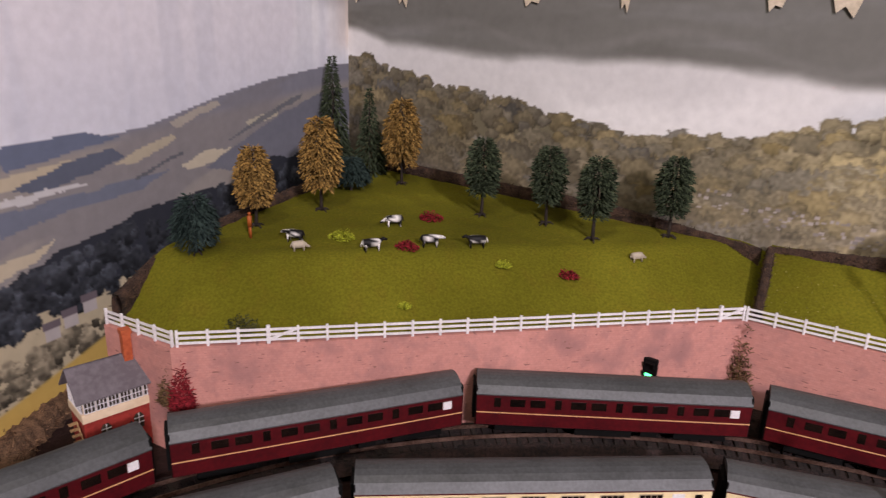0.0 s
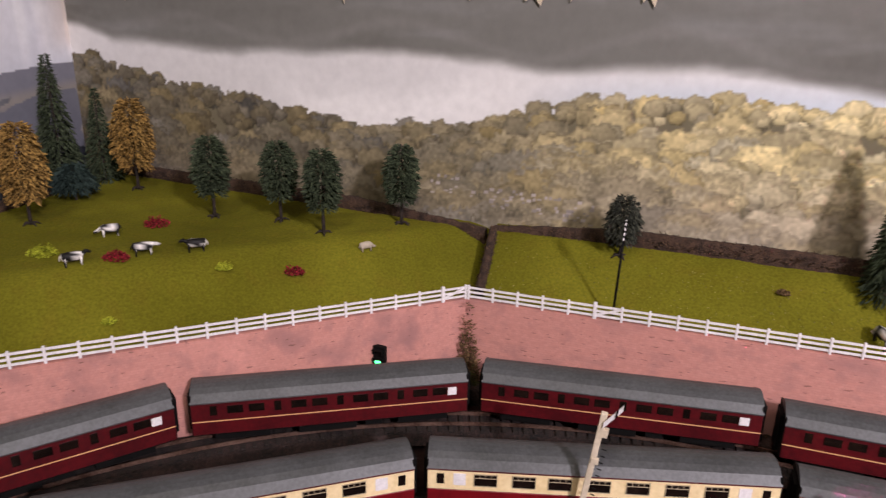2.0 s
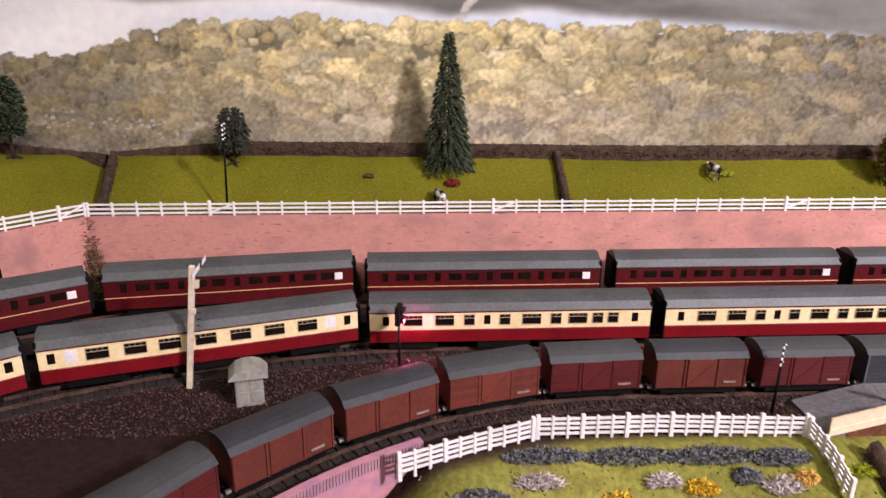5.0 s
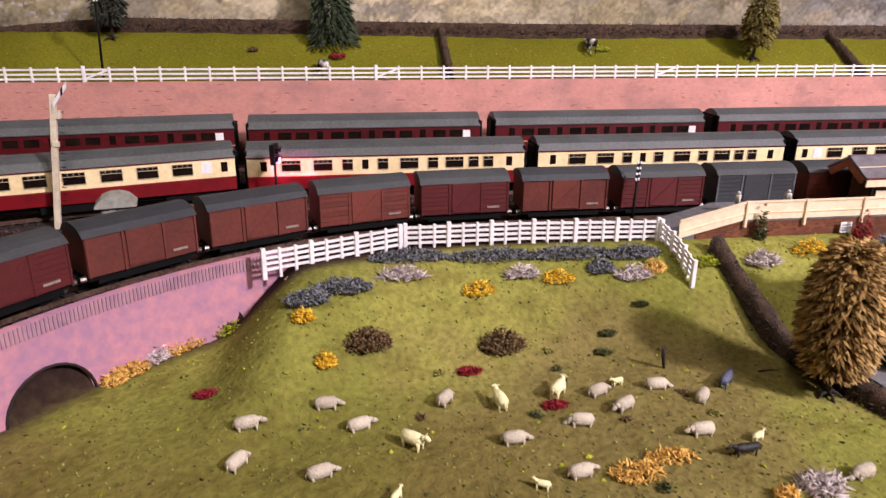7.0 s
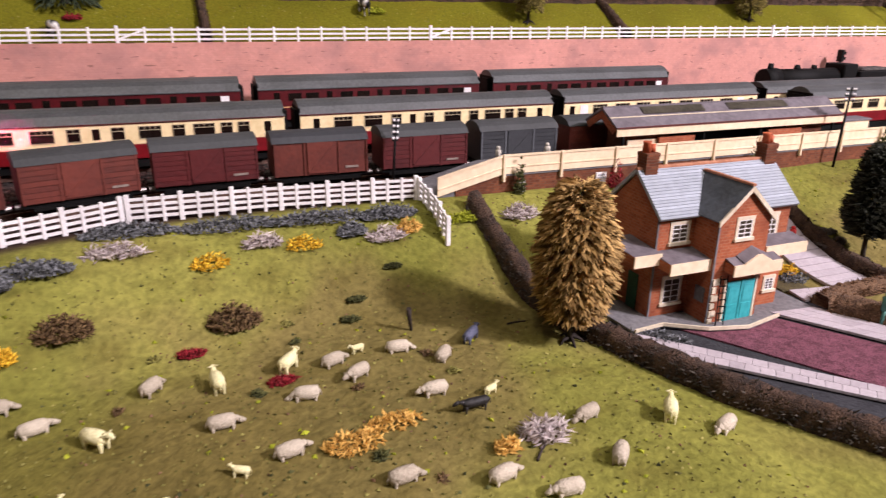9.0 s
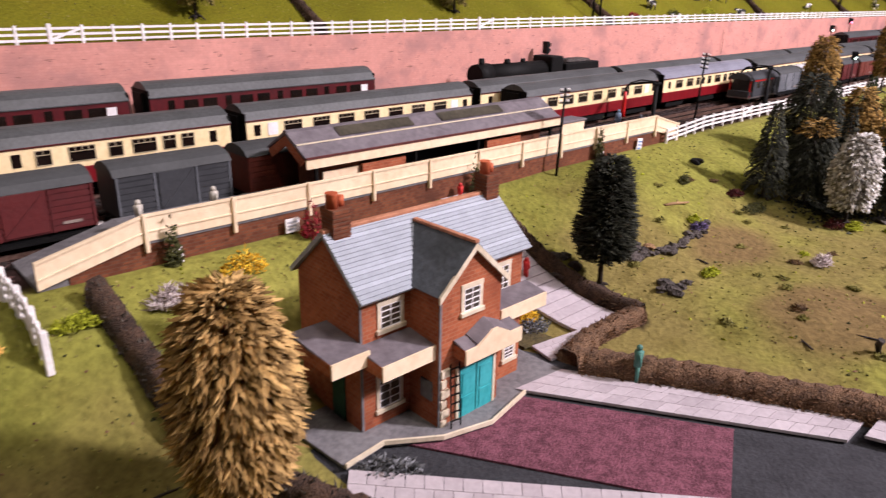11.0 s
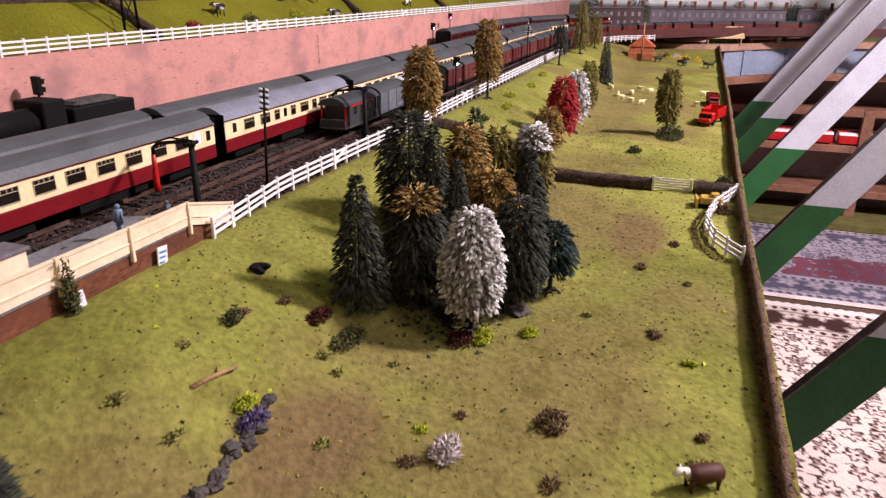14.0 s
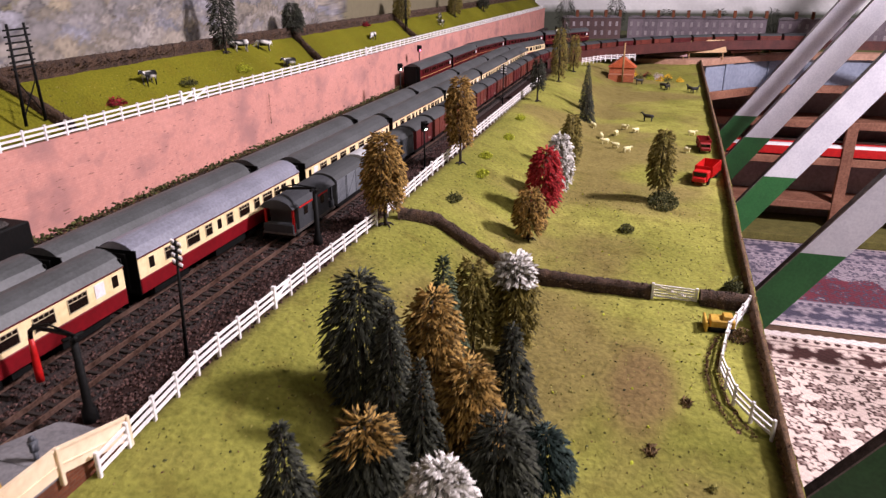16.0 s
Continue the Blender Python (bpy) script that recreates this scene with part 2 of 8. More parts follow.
def frame_box(s0, s1, d0, d1, z0, z1, bevel=0.0):
    return box(bmesh.new(), s0, s1, d0, d1, z0, z1, bevel, m=at(0, 0, 0))


CEIL = 1.68
# unseen room shell, its grey kept dark so that less light bounces back
structure("wall_back", frame_box(-1.9, 6.2, 1.0, 1.1, FLOOR, CEIL), PLASTER, "plain grey wall behind the layout, toned to cut bounce", "wall")
structure("wall_near", frame_box(-1.9, 6.2, -2.7, -2.6, FLOOR, CEIL), PLASTER, "plain grey unseen wall of the room, toned to cut bounce", "wall")
structure("wall_left", frame_box(-2.0, -1.9, -2.7, 1.1, FLOOR, CEIL), PLASTER, "plain grey unseen wall of the room, toned to cut bounce", "wall")
structure("wall_far", frame_box(6.2, 6.3, -2.7, 1.1, FLOOR, CEIL), PLASTER, "plain grey unseen wall of the room, toned to cut bounce", "wall")
structure("ceiling", frame_box(-2.0, 6.3, -2.7, 1.1, CEIL, CEIL + 0.05), PLASTER, "plain grey unseen ceiling of the room, toned to cut bounce", "ceiling")
structure("floor", frame_box(-2.0, 6.3, -2.7, 1.1, FLOOR - 0.05, FLOOR), material("floor_boards", (0.30, 0.22, 0.17), (0.42, 0.32, 0.25), 0.6, 5, 60, 0.2), "dark wooden floor under the rugs", "floor")


# ---- the ground of the layout ----
def inside(s, d):
    """How far a place lies from the goods line, on the field's side."""
    d0, s0, r = OFFSET["goods"], START["goods"], NEAR_R["goods"]
    return d0 - d if s >= s0 else r - math.hypot(s - s0, d - d0 + r)


EDGE = ((0.80, 0.0), (0.862, 0.017), (1.216, 0.013), (1.5, 0.010), (1.79, 0.004), (2.2, -0.005), (3.15, -0.019), (3.6, -0.026))


def front_edge(s):
    """The front edge of the board, where the long hedge stands."""
    if s <= EDGE[0][0]:
        return EDGE[0][1]
    for (a, p), (b, q) in zip(EDGE, EDGE[1:]):
        if s <= b:
            return p + (q - p) * (s - a) / (b - a)
    return EDGE[-1][1]


PATH_SIDE = ((0.20, 0.843), (0.385, 0.845))
PATH_LEFT = ((0.20, 0.803), (0.29, 0.804), (0.315, 0.809), (0.36, 0.817), (0.385, 0.820))
PATH_RISE = ((0.20, -0.0105), (0.245, -0.0105), (0.27, -0.007), (0.30, 0.003), (0.335, 0.022), (0.385, 0.0435))


def along_path(table, d):
    """A value of the path up to the platform at the depth d."""
    for (a, p), (b, q) in zip(table, table[1:]):
        if d <= b:
            return p + (q - p) * (d - a) / (b - a)
    return table[-1][1]


def ground_z(s, d):
    g = inside(s, d)
    bed = 0.042
    bank = 1 - smoothstep(0.072, 0.180 + 0.06 * smoothstep(0.58, 0.90, s), g)
    if s < 0.26:
        steep = 1 - smoothstep(0.026, 0.034, g)
        bank = steep + (bank - steep) * smoothstep(0.19, 0.26, s)
    if 0.70 < s < 0.98 and d < 0.3775:
        low = bank * (0.30 + 0.70 * (1 - smoothstep(0.70, 0.76, s)))
        near = min(1.0, max(0.0, 1 - (g - 0.06) / 0.15)) ** 1.5
        near += (bank - near) * smoothstep(0.87, 0.98, s)
        bank = low + (near - low) * smoothstep(0.80, 0.84, s)
    z = -0.006 + (bed + 0.006) * bank
    flat = smoothstep(0.56, 0.62, s) * (1 - smoothstep(0.86, 0.92, s)) * (1 - smoothstep(0.24, 0.30, d))
    rough = 0.006 * fbm(s * 9, d * 9) + 0.003 * fbm(s * 40, d * 40, 3)
    z += rough * (1 - flat) * min(1.0, max(0.0, (g - 0.05) / 0.1))
    z = z + flat * (-0.013 - z) * (1 - bank)
    if 0.70 < s < 0.90 and 0.20 < d < 0.3775:
        # the path that climbs from the house to the platform
        edge, left = along_path(PATH_SIDE, d), along_path(PATH_LEFT, d)
        z = z + (-0.0135 - z) * smoothstep(0.745, 0.775, s) * (1 - smoothstep(edge, edge + 0.006, s)) * smoothstep(0.20, 0.225, d)
        z = z + (along_path(PATH_RISE, d) - 0.0032 - z) * smoothstep(left - 0.034, left - 0.004, s) * (1 - smoothstep(edge + 0.002, edge + 0.009, s)) * smoothstep(0.23, 0.26, d)
    if -0.08 < g < 0.03:
        # the shallow trough in which the ballast of the lines lies
        far = 0.075 * smoothstep(0.90, 0.96, s)
        z -= 0.007 * (1 - smoothstep(0.020, 0.028, g)) * smoothstep(-0.028 - far, -0.020 - far, g)
    return z


def sheet(name, us, vs, place, mat, label, category, kind="structure", colour=None):
    """A grid of places, with a colour for each."""
    verts, cols = [], []
    for u in us:
        for v in vs:
            p = place(u, v)
            verts.append(p)
            if colour:
                cols.append((*lin(colour(u, v, p)), 1.0))
    nv = len(vs)
    faces = [(i * nv + j, (i + 1) * nv + j, (i + 1) * nv + j + 1, i * nv + j + 1) for i in range(len(us) - 1) for j in range(nv - 1)]
    me = bpy.data.meshes.new(name)
    me.from_pydata([tuple(p) for p in verts], [], faces)
    if colour:
        me.color_attributes.new("Col", "FLOAT_COLOR", "POINT").data.foreach_set("color", np.array(cols, dtype=np.float32).ravel())
    me.materials.append(mat)
    for p in me.polygons:
        p.use_smooth = True
    return tagged(new(name, me), label, category, kind=kind)


def span(a, b, n):
    return [a + (b - a) * i / (n - 1) for i in range(n)]


def blend(a, b, t):
    return tuple(x + (y - x) * t for x, y in zip(a, b))


GRASS = colour_material("grass_flock", 0.95, 230, 0.25, 0.7, gloss=0.1)
HIGH_GRASS = colour_material("short_grass_flock", 0.95, 420, 0.22, 0.5, gloss=0.1)


def grass_colour(s, d, p):
    n = 0.5 + fbm(s * 7, d * 7, 5)
    m = 0.5 + 0.9 * fbm(s * 45, d * 45, 9)
    c = blend((0.395, 0.395, 0.165), (0.60, 0.585, 0.295), min(1, max(0, n)))
    dry = smoothstep(0.50, 0.85, 0.5 + 0.9 * fbm(s * 6 + 4, d * 6, 2) + 0.35 * smoothstep(0.25, 0.02, abs(d - 0.17)) - 0.1)
    c = blend(c, (0.45, 0.38, 0.25), 0.65 * dry)
    c = blend(c, (0.33, 0.29, 0.13), 0.35 * smoothstep(0.55, 0.8, m))
    bare = max(math.exp(-((s - 0.935) / 0.06) ** 2 - ((d - 0.13) / 0.05) ** 2), 0.8 * math.exp(-((s - 1.01) / 0.05) ** 2 - ((d - 0.235) / 0.035) ** 2), 0.7 * math.exp(-((s - 1.36) / 0.10) ** 2 - ((d - 0.11) / 0.035) ** 2))
    c = blend(c, (0.43, 0.35, 0.235), 0.85 * smoothstep(0.25, 0.65, bare * (0.5 + 1.1 * n)))
    c = blend(c, (0.36, 0.315, 0.15), 0.55 * (1 - smoothstep(0.28, 0.50, s)) * smoothstep(0.28, 0.18, d) if s < 0.5 and d < 0.28 else 0.0)
    return c


def lower_colour(s, v, p):
    d = front_edge(s) + (0.66 - front_edge(s)) * v
    g = inside(s, d)
    c = grass_colour(s, d, p)
    k = 0.03 + 0.025 * smoothstep(0.19, 0.26, s)
    if g < k + 0.02:
        c = blend((0.18, 0.125, 0.115), c, smoothstep(k, k + 0.02, g))
    if 0.21 < d < 0.385 and 0.841 < s < 0.856:
        c = (0.20, 0.15, 0.11)
    return c


def low_point(s, v):
    d = front_edge(s) + (0.66 - front_edge(s)) * v
    return P(s, d, ground_z(s, d))


structure("baseboard", frame_box(-0.95, 3.60, 0.016, 0.66, -0.10, -0.03), material("board_timber", (0.30, 0.20, 0.14), (0.42, 0.30, 0.21), 0.7, 8, 90, 0.2), "timber baseboard under the model landscape", "board")
sheet("ground", span(-0.95, 3.60, 620), span(0.0, 1.0, 120), lambda s, v: low_point(s, v), GRASS, "olive green flock grass with dry patches on the model field", "ground", colour=lower_colour)

# the high field behind the pink wall
UP = 0.138


def up_z(dist):
    return UP + 0.050 * smoothstep(0.0, 0.10, dist) + 0.03 * max(0.0, dist - 0.08)


def upper_colour(s, d, p):
    n = 0.5 + fbm(p.x * 8, p.y * 8, 1)
    m = 0.5 + fbm(p.x * 60, p.y * 60, 7)
    return blend(blend((0.345, 0.335, 0.075), (0.455, 0.44, 0.12), min(1, max(0, n))), (0.42, 0.35, 0.11), 0.22 * smoothstep(0.55, 0.8, m))


WALL_D = 0.642
BACK_D = 0.742
sheet("ground_high", span(-0.084, 4.3, 300), span(0.0, BACK_D - WALL_D + 0.01, 14), lambda s, v: P(s, WALL_D + v, up_z(v) + 0.003 * fbm(s * 30, v * 30)), HIGH_GRASS, "bright green flock grass on the field above the wall", "ground", colour=upper_colour)
CORNER = P(-0.084, WALL_D)
BEND = Vector((-0.215, 0.497, 0))
END3 = Vector((-0.286, 0.538, 0))
BACK_CORNER = P(-0.63, 0.760)
FRONT_LINE = [CORNER, BEND, END3]
BACK_LINE = [P(-0.084, 0.745), BACK_CORNER, Vector((-0.262, 0.600, 0)), END3]


def along(points, t):
    lengths = [(b - a).length for a, b in zip(points, points[1:])]
    x = t * sum(lengths)
    for a, b, l in zip(points, points[1:], lengths):
        if x <= l or b is points[-1]:
            return a.lerp(b, min(1.0, x / l))
        x -= l


def left_field(u, v):
    p = along(FRONT_LINE, u).lerp(along(BACK_LINE, u), v)
    q = along(FRONT_LINE, u)
    e = (BEND - CORNER).normalized()
    dist = max(0.0, abs((p - CORNER).cross(e).z))
    return Vector((p.x, p.y, up_z(min(dist, (p - q).length)) + 0.003 * fbm(p.x * 30, p.y * 30)))


sheet("ground_high_corner", span(0, 1, 140), span(0, 1, 60), left_field, HIGH_GRASS, "olive green flock grass sloping up to the corner", "ground", colour=upper_colour)


# ---- pink walls ----
def wall_run(a, b, z0, z1, thick=0.006):
    bm = bmesh.new()
    d = (b - a)
    m = Matrix.Translation(a) @ Matrix.Rotation(math.atan2(d.y, d.x), 4, "Z")
    box(bm, 0, d.length, 0, thick, z0, z1, m=m)
    return bm


structure("wall_1", wall_run(P(4.25, WALL_D), P(-0.084, WALL_D), 0.02, UP + 0.004, -0.006), PINK, "long pink brick-paper retaining wall with grey stains", "wall")
structure("wall_2", wall_run(CORNER, BEND, 0.02, UP + 0.004, -0.006), PINK, "pink brick-paper retaining wall with grey stains", "wall")
structure("wall_3", wall_run(BEND, END3, 0.02, UP + 0.004, -0.006), PINK, "short pink brick-paper wall end", "wall")

# ---- printed backdrops ----
BACKDROP = colour_material("printed_backdrop", 0.85, 90, 0.05, 0.0, gloss=0.1)
TOP_Z = 0.430


def value_noise(x, y, seed=0):
    """Smooth noise on arrays, 0 to 1."""
    r = np.random.RandomState(seed)
    t = r.rand(64, 64)
    xi, yi = np.floor(x).astype(int), np.floor(y).astype(int)
    fx, fy = x - xi, y - yi
    fx, fy = fx * fx * (3 - 2 * fx), fy * fy * (3 - 2 * fy)
    a, b = t[xi % 64, yi % 64], t[(xi + 1) % 64, yi % 64]
    c, d = t[xi % 64, (yi + 1) % 64], t[(xi + 1) % 64, (yi + 1) % 64]
    return (a * (1 - fx) + b * fx) * (1 - fy) + (c * (1 - fx) + d * fx) * fy


def cloud_noise(x, y, seed=0, octaves=4):
    v, a = 0.0, 0.5
    for k in range(octaves):
        v = v + a * value_noise(x * 2 ** k, y * 2 ** k, seed + k)
        a *= 0.5
    return v / (1 - 0.5 ** octaves)


def mix_in(img, colour, amount):
    img[...] = img * (1 - amount[..., None]) + np.array(colour) * amount[..., None]


def step(a, b, x):
    t = np.clip((x - a) / (b - a), 0, 1)
    return t * t * (3 - 2 * t)


def printed(name, us, zs, place, img, label):
    """A flat printed sheet: a grid that carries the print's colours."""
    nu, nz = len(us), len(zs)
    verts = [tuple(place(u, z)) for u in us for z in zs]
    faces = [(i * nz + j, (i + 1) * nz + j, (i + 1) * nz + j + 1, i * nz + j + 1) for i in range(nu - 1) for j in range(nz - 1)]
    me = bpy.data.meshes.new(name)
    me.from_pydata(verts, [], faces)
    c = np.clip(img, 0, 1)
    c = np.where(c <= 0.04045, c / 12.92, ((c + 0.055) / 1.055) ** 2.4)
    rgba = np.ones((nu, nz, 4), dtype=np.float32)
    rgba[..., :3] = c
    me.color_attributes.new("Col", "FLOAT_COLOR", "POINT").data.foreach_set("color", rgba.ravel())
    me.materials.append(BACKDROP)
    return tagged(new(name, me), label, "backdrop", kind="structure")


def wooded_hills():
    us = np.concatenate([np.arange(-0.66, 1.0, 0.0016), np.arange(1.0, 2.2, 0.004), np.arange(2.2, 5.2, 0.02)])
    zs = np.arange(0.12, TOP_Z + 0.001, 0.0017)
    S, Z = np.meshgrid(us, zs, indexing="ij")
    img = np.zeros((*S.shape, 3))
    img[...] = (0.86, 0.85, 0.845)
    mix_in(img, (0.68, 0.75, 0.82), step(-0.10, 0.12, S) * step(0.36, 0.325, Z) * 0.75)
    mix_in(img, (0.95, 0.94, 0.93), step(0.38, 0.62, cloud_noise(S * 5, Z * 11, 3)) * (0.35 + 0.5 * step(0.0, -0.2, S)))
    edge_s = [-0.72, -0.636, -0.59, -0.448, -0.41, -0.2, -0.113, -0.047, 0.0, 0.107, 0.18, 0.29, 0.40, 0.55, 0.8, 1.3]
    edge_z = [0.40, 0.380, 0.365, 0.358, 0.356, 0.362, 0.357, 0.349, 0.353, 0.358, 0.352, 0.338, 0.345, 0.332, 0.314, 0.30]
    above = Z - np.interp(S, edge_s, edge_z) + 0.010 * (cloud_noise(S * 16, Z * 34, 8) - 0.5)
    dark = step(-0.007, 0.010, above)
    mix_in(img, (0.47, 0.465, 0.445), dark)
    mix_in(img, (0.36, 0.352, 0.33), dark * step(0.075, 0.0, above) * step(0.35, 0.65, cloud_noise(S * 4.2, Z * 16, 11)) * 0.8)
    mix_in(img, (0.55, 0.55, 0.545), dark * step(0.54, 0.78, cloud_noise(S * 6, Z * 34, 21)) * 0.45)
    mix_in(img, (0.62, 0.61, 0.60), dark * step(0.01, 0.0, np.abs(above - 0.022 - 0.012 * np.sin(S * 23))) * 0.18)
    # smoke over the hill
    puffs = np.random.RandomState(17)
    for k in range(46):
        f = k / 45
        cs, cz = 0.297 + 0.048 * f + 0.0035 * puffs.randn() * (0.4 + f), 0.327 + 0.092 * f + 0.002 * puffs.randn()
        r = (0.0035 + 0.0065 * f) * puffs.uniform(0.55, 1.35)
        tint = np.array((0.80, 0.755, 0.72)) * puffs.uniform(0.82, 1.08)
        mix_in(img, tint, 0.55 * step(1.05, 0.55, np.hypot(S - cs, Z - cz) / r + 0.5 * (value_noise(S * 240, Z * 240, 6) - 0.5)))
    line_s = np.array([-0.70, -0.63, -0.48, -0.37, -0.23, -0.115, -0.04, 0.08, 0.2, 0.5, 0.8, 1.3, 5.2])
    line_z = np.array([0.350, 0.343, 0.314, 0.297, 0.279, 0.293, 0.313, 0.329, 0.327, 0.325, 0.316, 0.300, 0.300])
    sky = np.interp(S, line_s, line_z)
    img[Z < sky - 0.006] = (0.45, 0.42, 0.34)
    rng = np.random.RandomState(4)
    blobs = []
    for _ in range(4300):
        s = rng.uniform(-0.68, 2.3)
        top = np.interp(s, line_s, line_z)
        z = rng.uniform(0.13, top)
        blobs.append((top - z, s, z, 0.008 + 0.021 * rng.rand() ** 2.0))
    for _ in range(620):
        s = rng.uniform(-0.68, 2.3)
        sink = rng.uniform(0.002, 0.009)
        blobs.append((sink, s, np.interp(s, line_s, line_z) - sink, 0.009 + 0.010 * rng.rand() ** 2))
    for depth, s, z, r in sorted(blobs):
        r *= 0.55 + 0.8 * min(1.0, depth / 0.1)
        i0, i1 = np.searchsorted(us, (s - r * 1.2, s + r * 1.2))
        j0, j1 = np.searchsorted(zs, (z - r, z + r))
        if i1 <= i0 or j1 <= j0:
            continue
        A, B = (S[i0:i1, j0:j1] - s) / (r * 1.15), (Z[i0:i1, j0:j1] - z) / (r * 0.9)
        q = np.hypot(A, B) + 0.42 * (value_noise(S[i0:i1, j0:j1] * 260, Z[i0:i1, j0:j1] * 260, 7) - 0.5)
        cover = step(1.04, 0.88, q)
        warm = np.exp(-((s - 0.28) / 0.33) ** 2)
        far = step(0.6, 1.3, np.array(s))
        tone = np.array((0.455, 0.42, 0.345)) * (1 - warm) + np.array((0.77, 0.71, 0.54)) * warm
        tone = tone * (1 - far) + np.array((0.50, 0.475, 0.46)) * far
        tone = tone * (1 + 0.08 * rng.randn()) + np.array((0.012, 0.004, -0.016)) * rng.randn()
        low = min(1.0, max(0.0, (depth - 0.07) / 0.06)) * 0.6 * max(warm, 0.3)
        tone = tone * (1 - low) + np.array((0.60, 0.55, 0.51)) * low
        if rng.rand() < 0.10:
            tone = tone * 0.86
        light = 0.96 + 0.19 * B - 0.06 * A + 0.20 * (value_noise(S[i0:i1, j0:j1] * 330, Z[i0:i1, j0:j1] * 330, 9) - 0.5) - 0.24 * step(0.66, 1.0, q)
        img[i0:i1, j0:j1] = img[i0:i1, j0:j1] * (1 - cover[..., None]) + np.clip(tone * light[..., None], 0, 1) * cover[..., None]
    for _ in range(70):
        s, z = rng.uniform(-0.17, 0.02), rng.uniform(0.205, 0.228)
        z -= 0.10 * (s + 0.1)
        hit = (np.abs(S - s) < 0.0019) & (np.abs(Z - z) < 0.0013)
        img[hit] = rng.choice([0.64, 0.56, 0.70]) * np.array((1.0, 0.94, 0.90))
    return printed("backdrop_hills", us, zs, lambda s, z: P(s, BACK_D + 0.02, z), img, "printed backdrop of wooded hills under dark cloud")



def far_sky():
    us, zs = np.arange(-2.0, BACK_D + 0.01, 0.02), np.arange(-0.05, TOP_Z + 0.001, 0.02)
    D, Z = np.meshgrid(us, zs, indexing="ij")
    img = np.zeros((*D.shape, 3))
    img[...] = (0.86, 0.85, 0.85)
    mix_in(img, (0.95, 0.94, 0.94), step(0.4, 0.65, cloud_noise(D * 5, Z * 9, 71)))
    mix_in(img, (0.34, 0.35, 0.31), step(0.135, 0.115, Z + 0.03 * (cloud_noise(D * 12, Z * 9, 72) - 0.5)))
    return printed("backdrop_far", us, zs, lambda d, z: P(4.55, d, z), img, "printed backdrop of pale sky over a dark wooded edge")


LEFT_A, LEFT_B = P(-0.66, BACK_D + 0.02), Vector((-0.44, 0.34, 0))


def blue_downs():
    us = np.arange(0.0, 1.25, 0.0022)
    zs = np.arange(-0.05, TOP_Z + 0.001, 0.0018)
    U, Z = np.meshgrid(us, zs, indexing="ij")
    img = np.zeros((*U.shape, 3))
    img[...] = (0.90, 0.89, 0.915)
    mix_in(img, (0.96, 0.96, 0.97), step(0.4, 0.7, cloud_noise(U * 7, Z * 5, 31)))
    mix_in(img, (0.60, 0.59, 0.60), step(0.16, 0.0, U) * step(0.40, 0.43, Z))
    mix_in(img, (0.87, 0.80, 0.74), step(0.08, 0.0, U) * 0.7 * step(0.34, 0.37, Z))
    mix_in(img, (0.74, 0.75, 0.80), step(0.45, 0.75, value_noise(U * 46, Z * 5, 33)) * 0.2)
    mix_in(img, (0.78, 0.80, 0.86), step(0.40, 0.30, Z) * 0.4)
    k = [0, 0.08, 0.24, 0.37, 0.5, 0.6, 0.7, 0.8, 1.3]
    ridge = np.interp(U, k, [0.336, 0.335, 0.325, 0.311, 0.292, 0.287, 0.284, 0.28, 0.26])
    img[Z < ridge] = (0.52, 0.52, 0.56)
    far = np.interp(U, k, [0.31, 0.31, 0.30, 0.292, 0.276, 0.295, 0.292, 0.288, 0.27])
    img[(Z < far) & (U > 0.46)] = (0.42, 0.45, 0.53)
    WU = U + 0.020 * (cloud_noise(U * 30, Z * 60, 45) - 0.5)
    WZ = Z + 0.006 * (cloud_noise(U * 34 + 9, Z * 70, 46) - 0.5)

    def fill(points, colour, amount=1.0):
        """Lays one field or wood of the print, its outline a little uneven."""
        inside_it = np.zeros(U.shape, dtype=bool)
        for (a, b), (c, e) in zip(points, points[1:] + points[:1]):
            cross = ((b > WZ) != (e > WZ)) & (WU < (c - a) * (WZ - b) / (e - b + 1e-9) + a)
            inside_it ^= cross
        mix_in(img, colour, (inside_it & (Z < ridge - 0.002)) * amount)

    under = Z < ridge - 0.002
    mix_in(img, (0.60, 0.575, 0.555), under * step(0.30, 0.285, Z + 0.05 * (U - 0.4)))
    mix_in(img, (0.50, 0.49, 0.51), under * step(0.48, 0.62, cloud_noise(U * 7 + Z * 20, Z * 22, 52)) * 0.6)
    fill([(0.70, 0.297), (0.60, 0.298), (0.50, 0.296), (0.56, 0.284), (0.70, 0.272)], (0.42, 0.45, 0.53))
    fill([(0.72, 0.268), (0.62, 0.272), (0.63, 0.264), (0.72, 0.255)], (0.74, 0.69, 0.60))
    fill([(0.70, 0.256), (0.624, 0.271), (0.554, 0.277), (0.547, 0.266), (0.604, 0.256), (0.657, 0.250)], (0.38, 0.40, 0.46))
    fill([(0.72, 0.250), (0.65, 0.252), (0.593, 0.249), (0.651, 0.246), (0.72, 0.242)], (0.78, 0.77, 0.77))
    fill([(0.72, 0.239), (0.607, 0.242), (0.469, 0.246), (0.521, 0.233), (0.632, 0.228), (0.72, 0.220)], (0.45, 0.47, 0.53))
    fill([(0.448, 0.247), (0.408, 0.256), (0.341, 0.255), (0.38, 0.243), (0.432, 0.241)], (0.77, 0.73, 0.65))
    fill([(0.311, 0.281), (0.226, 0.289), (0.218, 0.282), (0.299, 0.273)], (0.72, 0.69, 0.62))
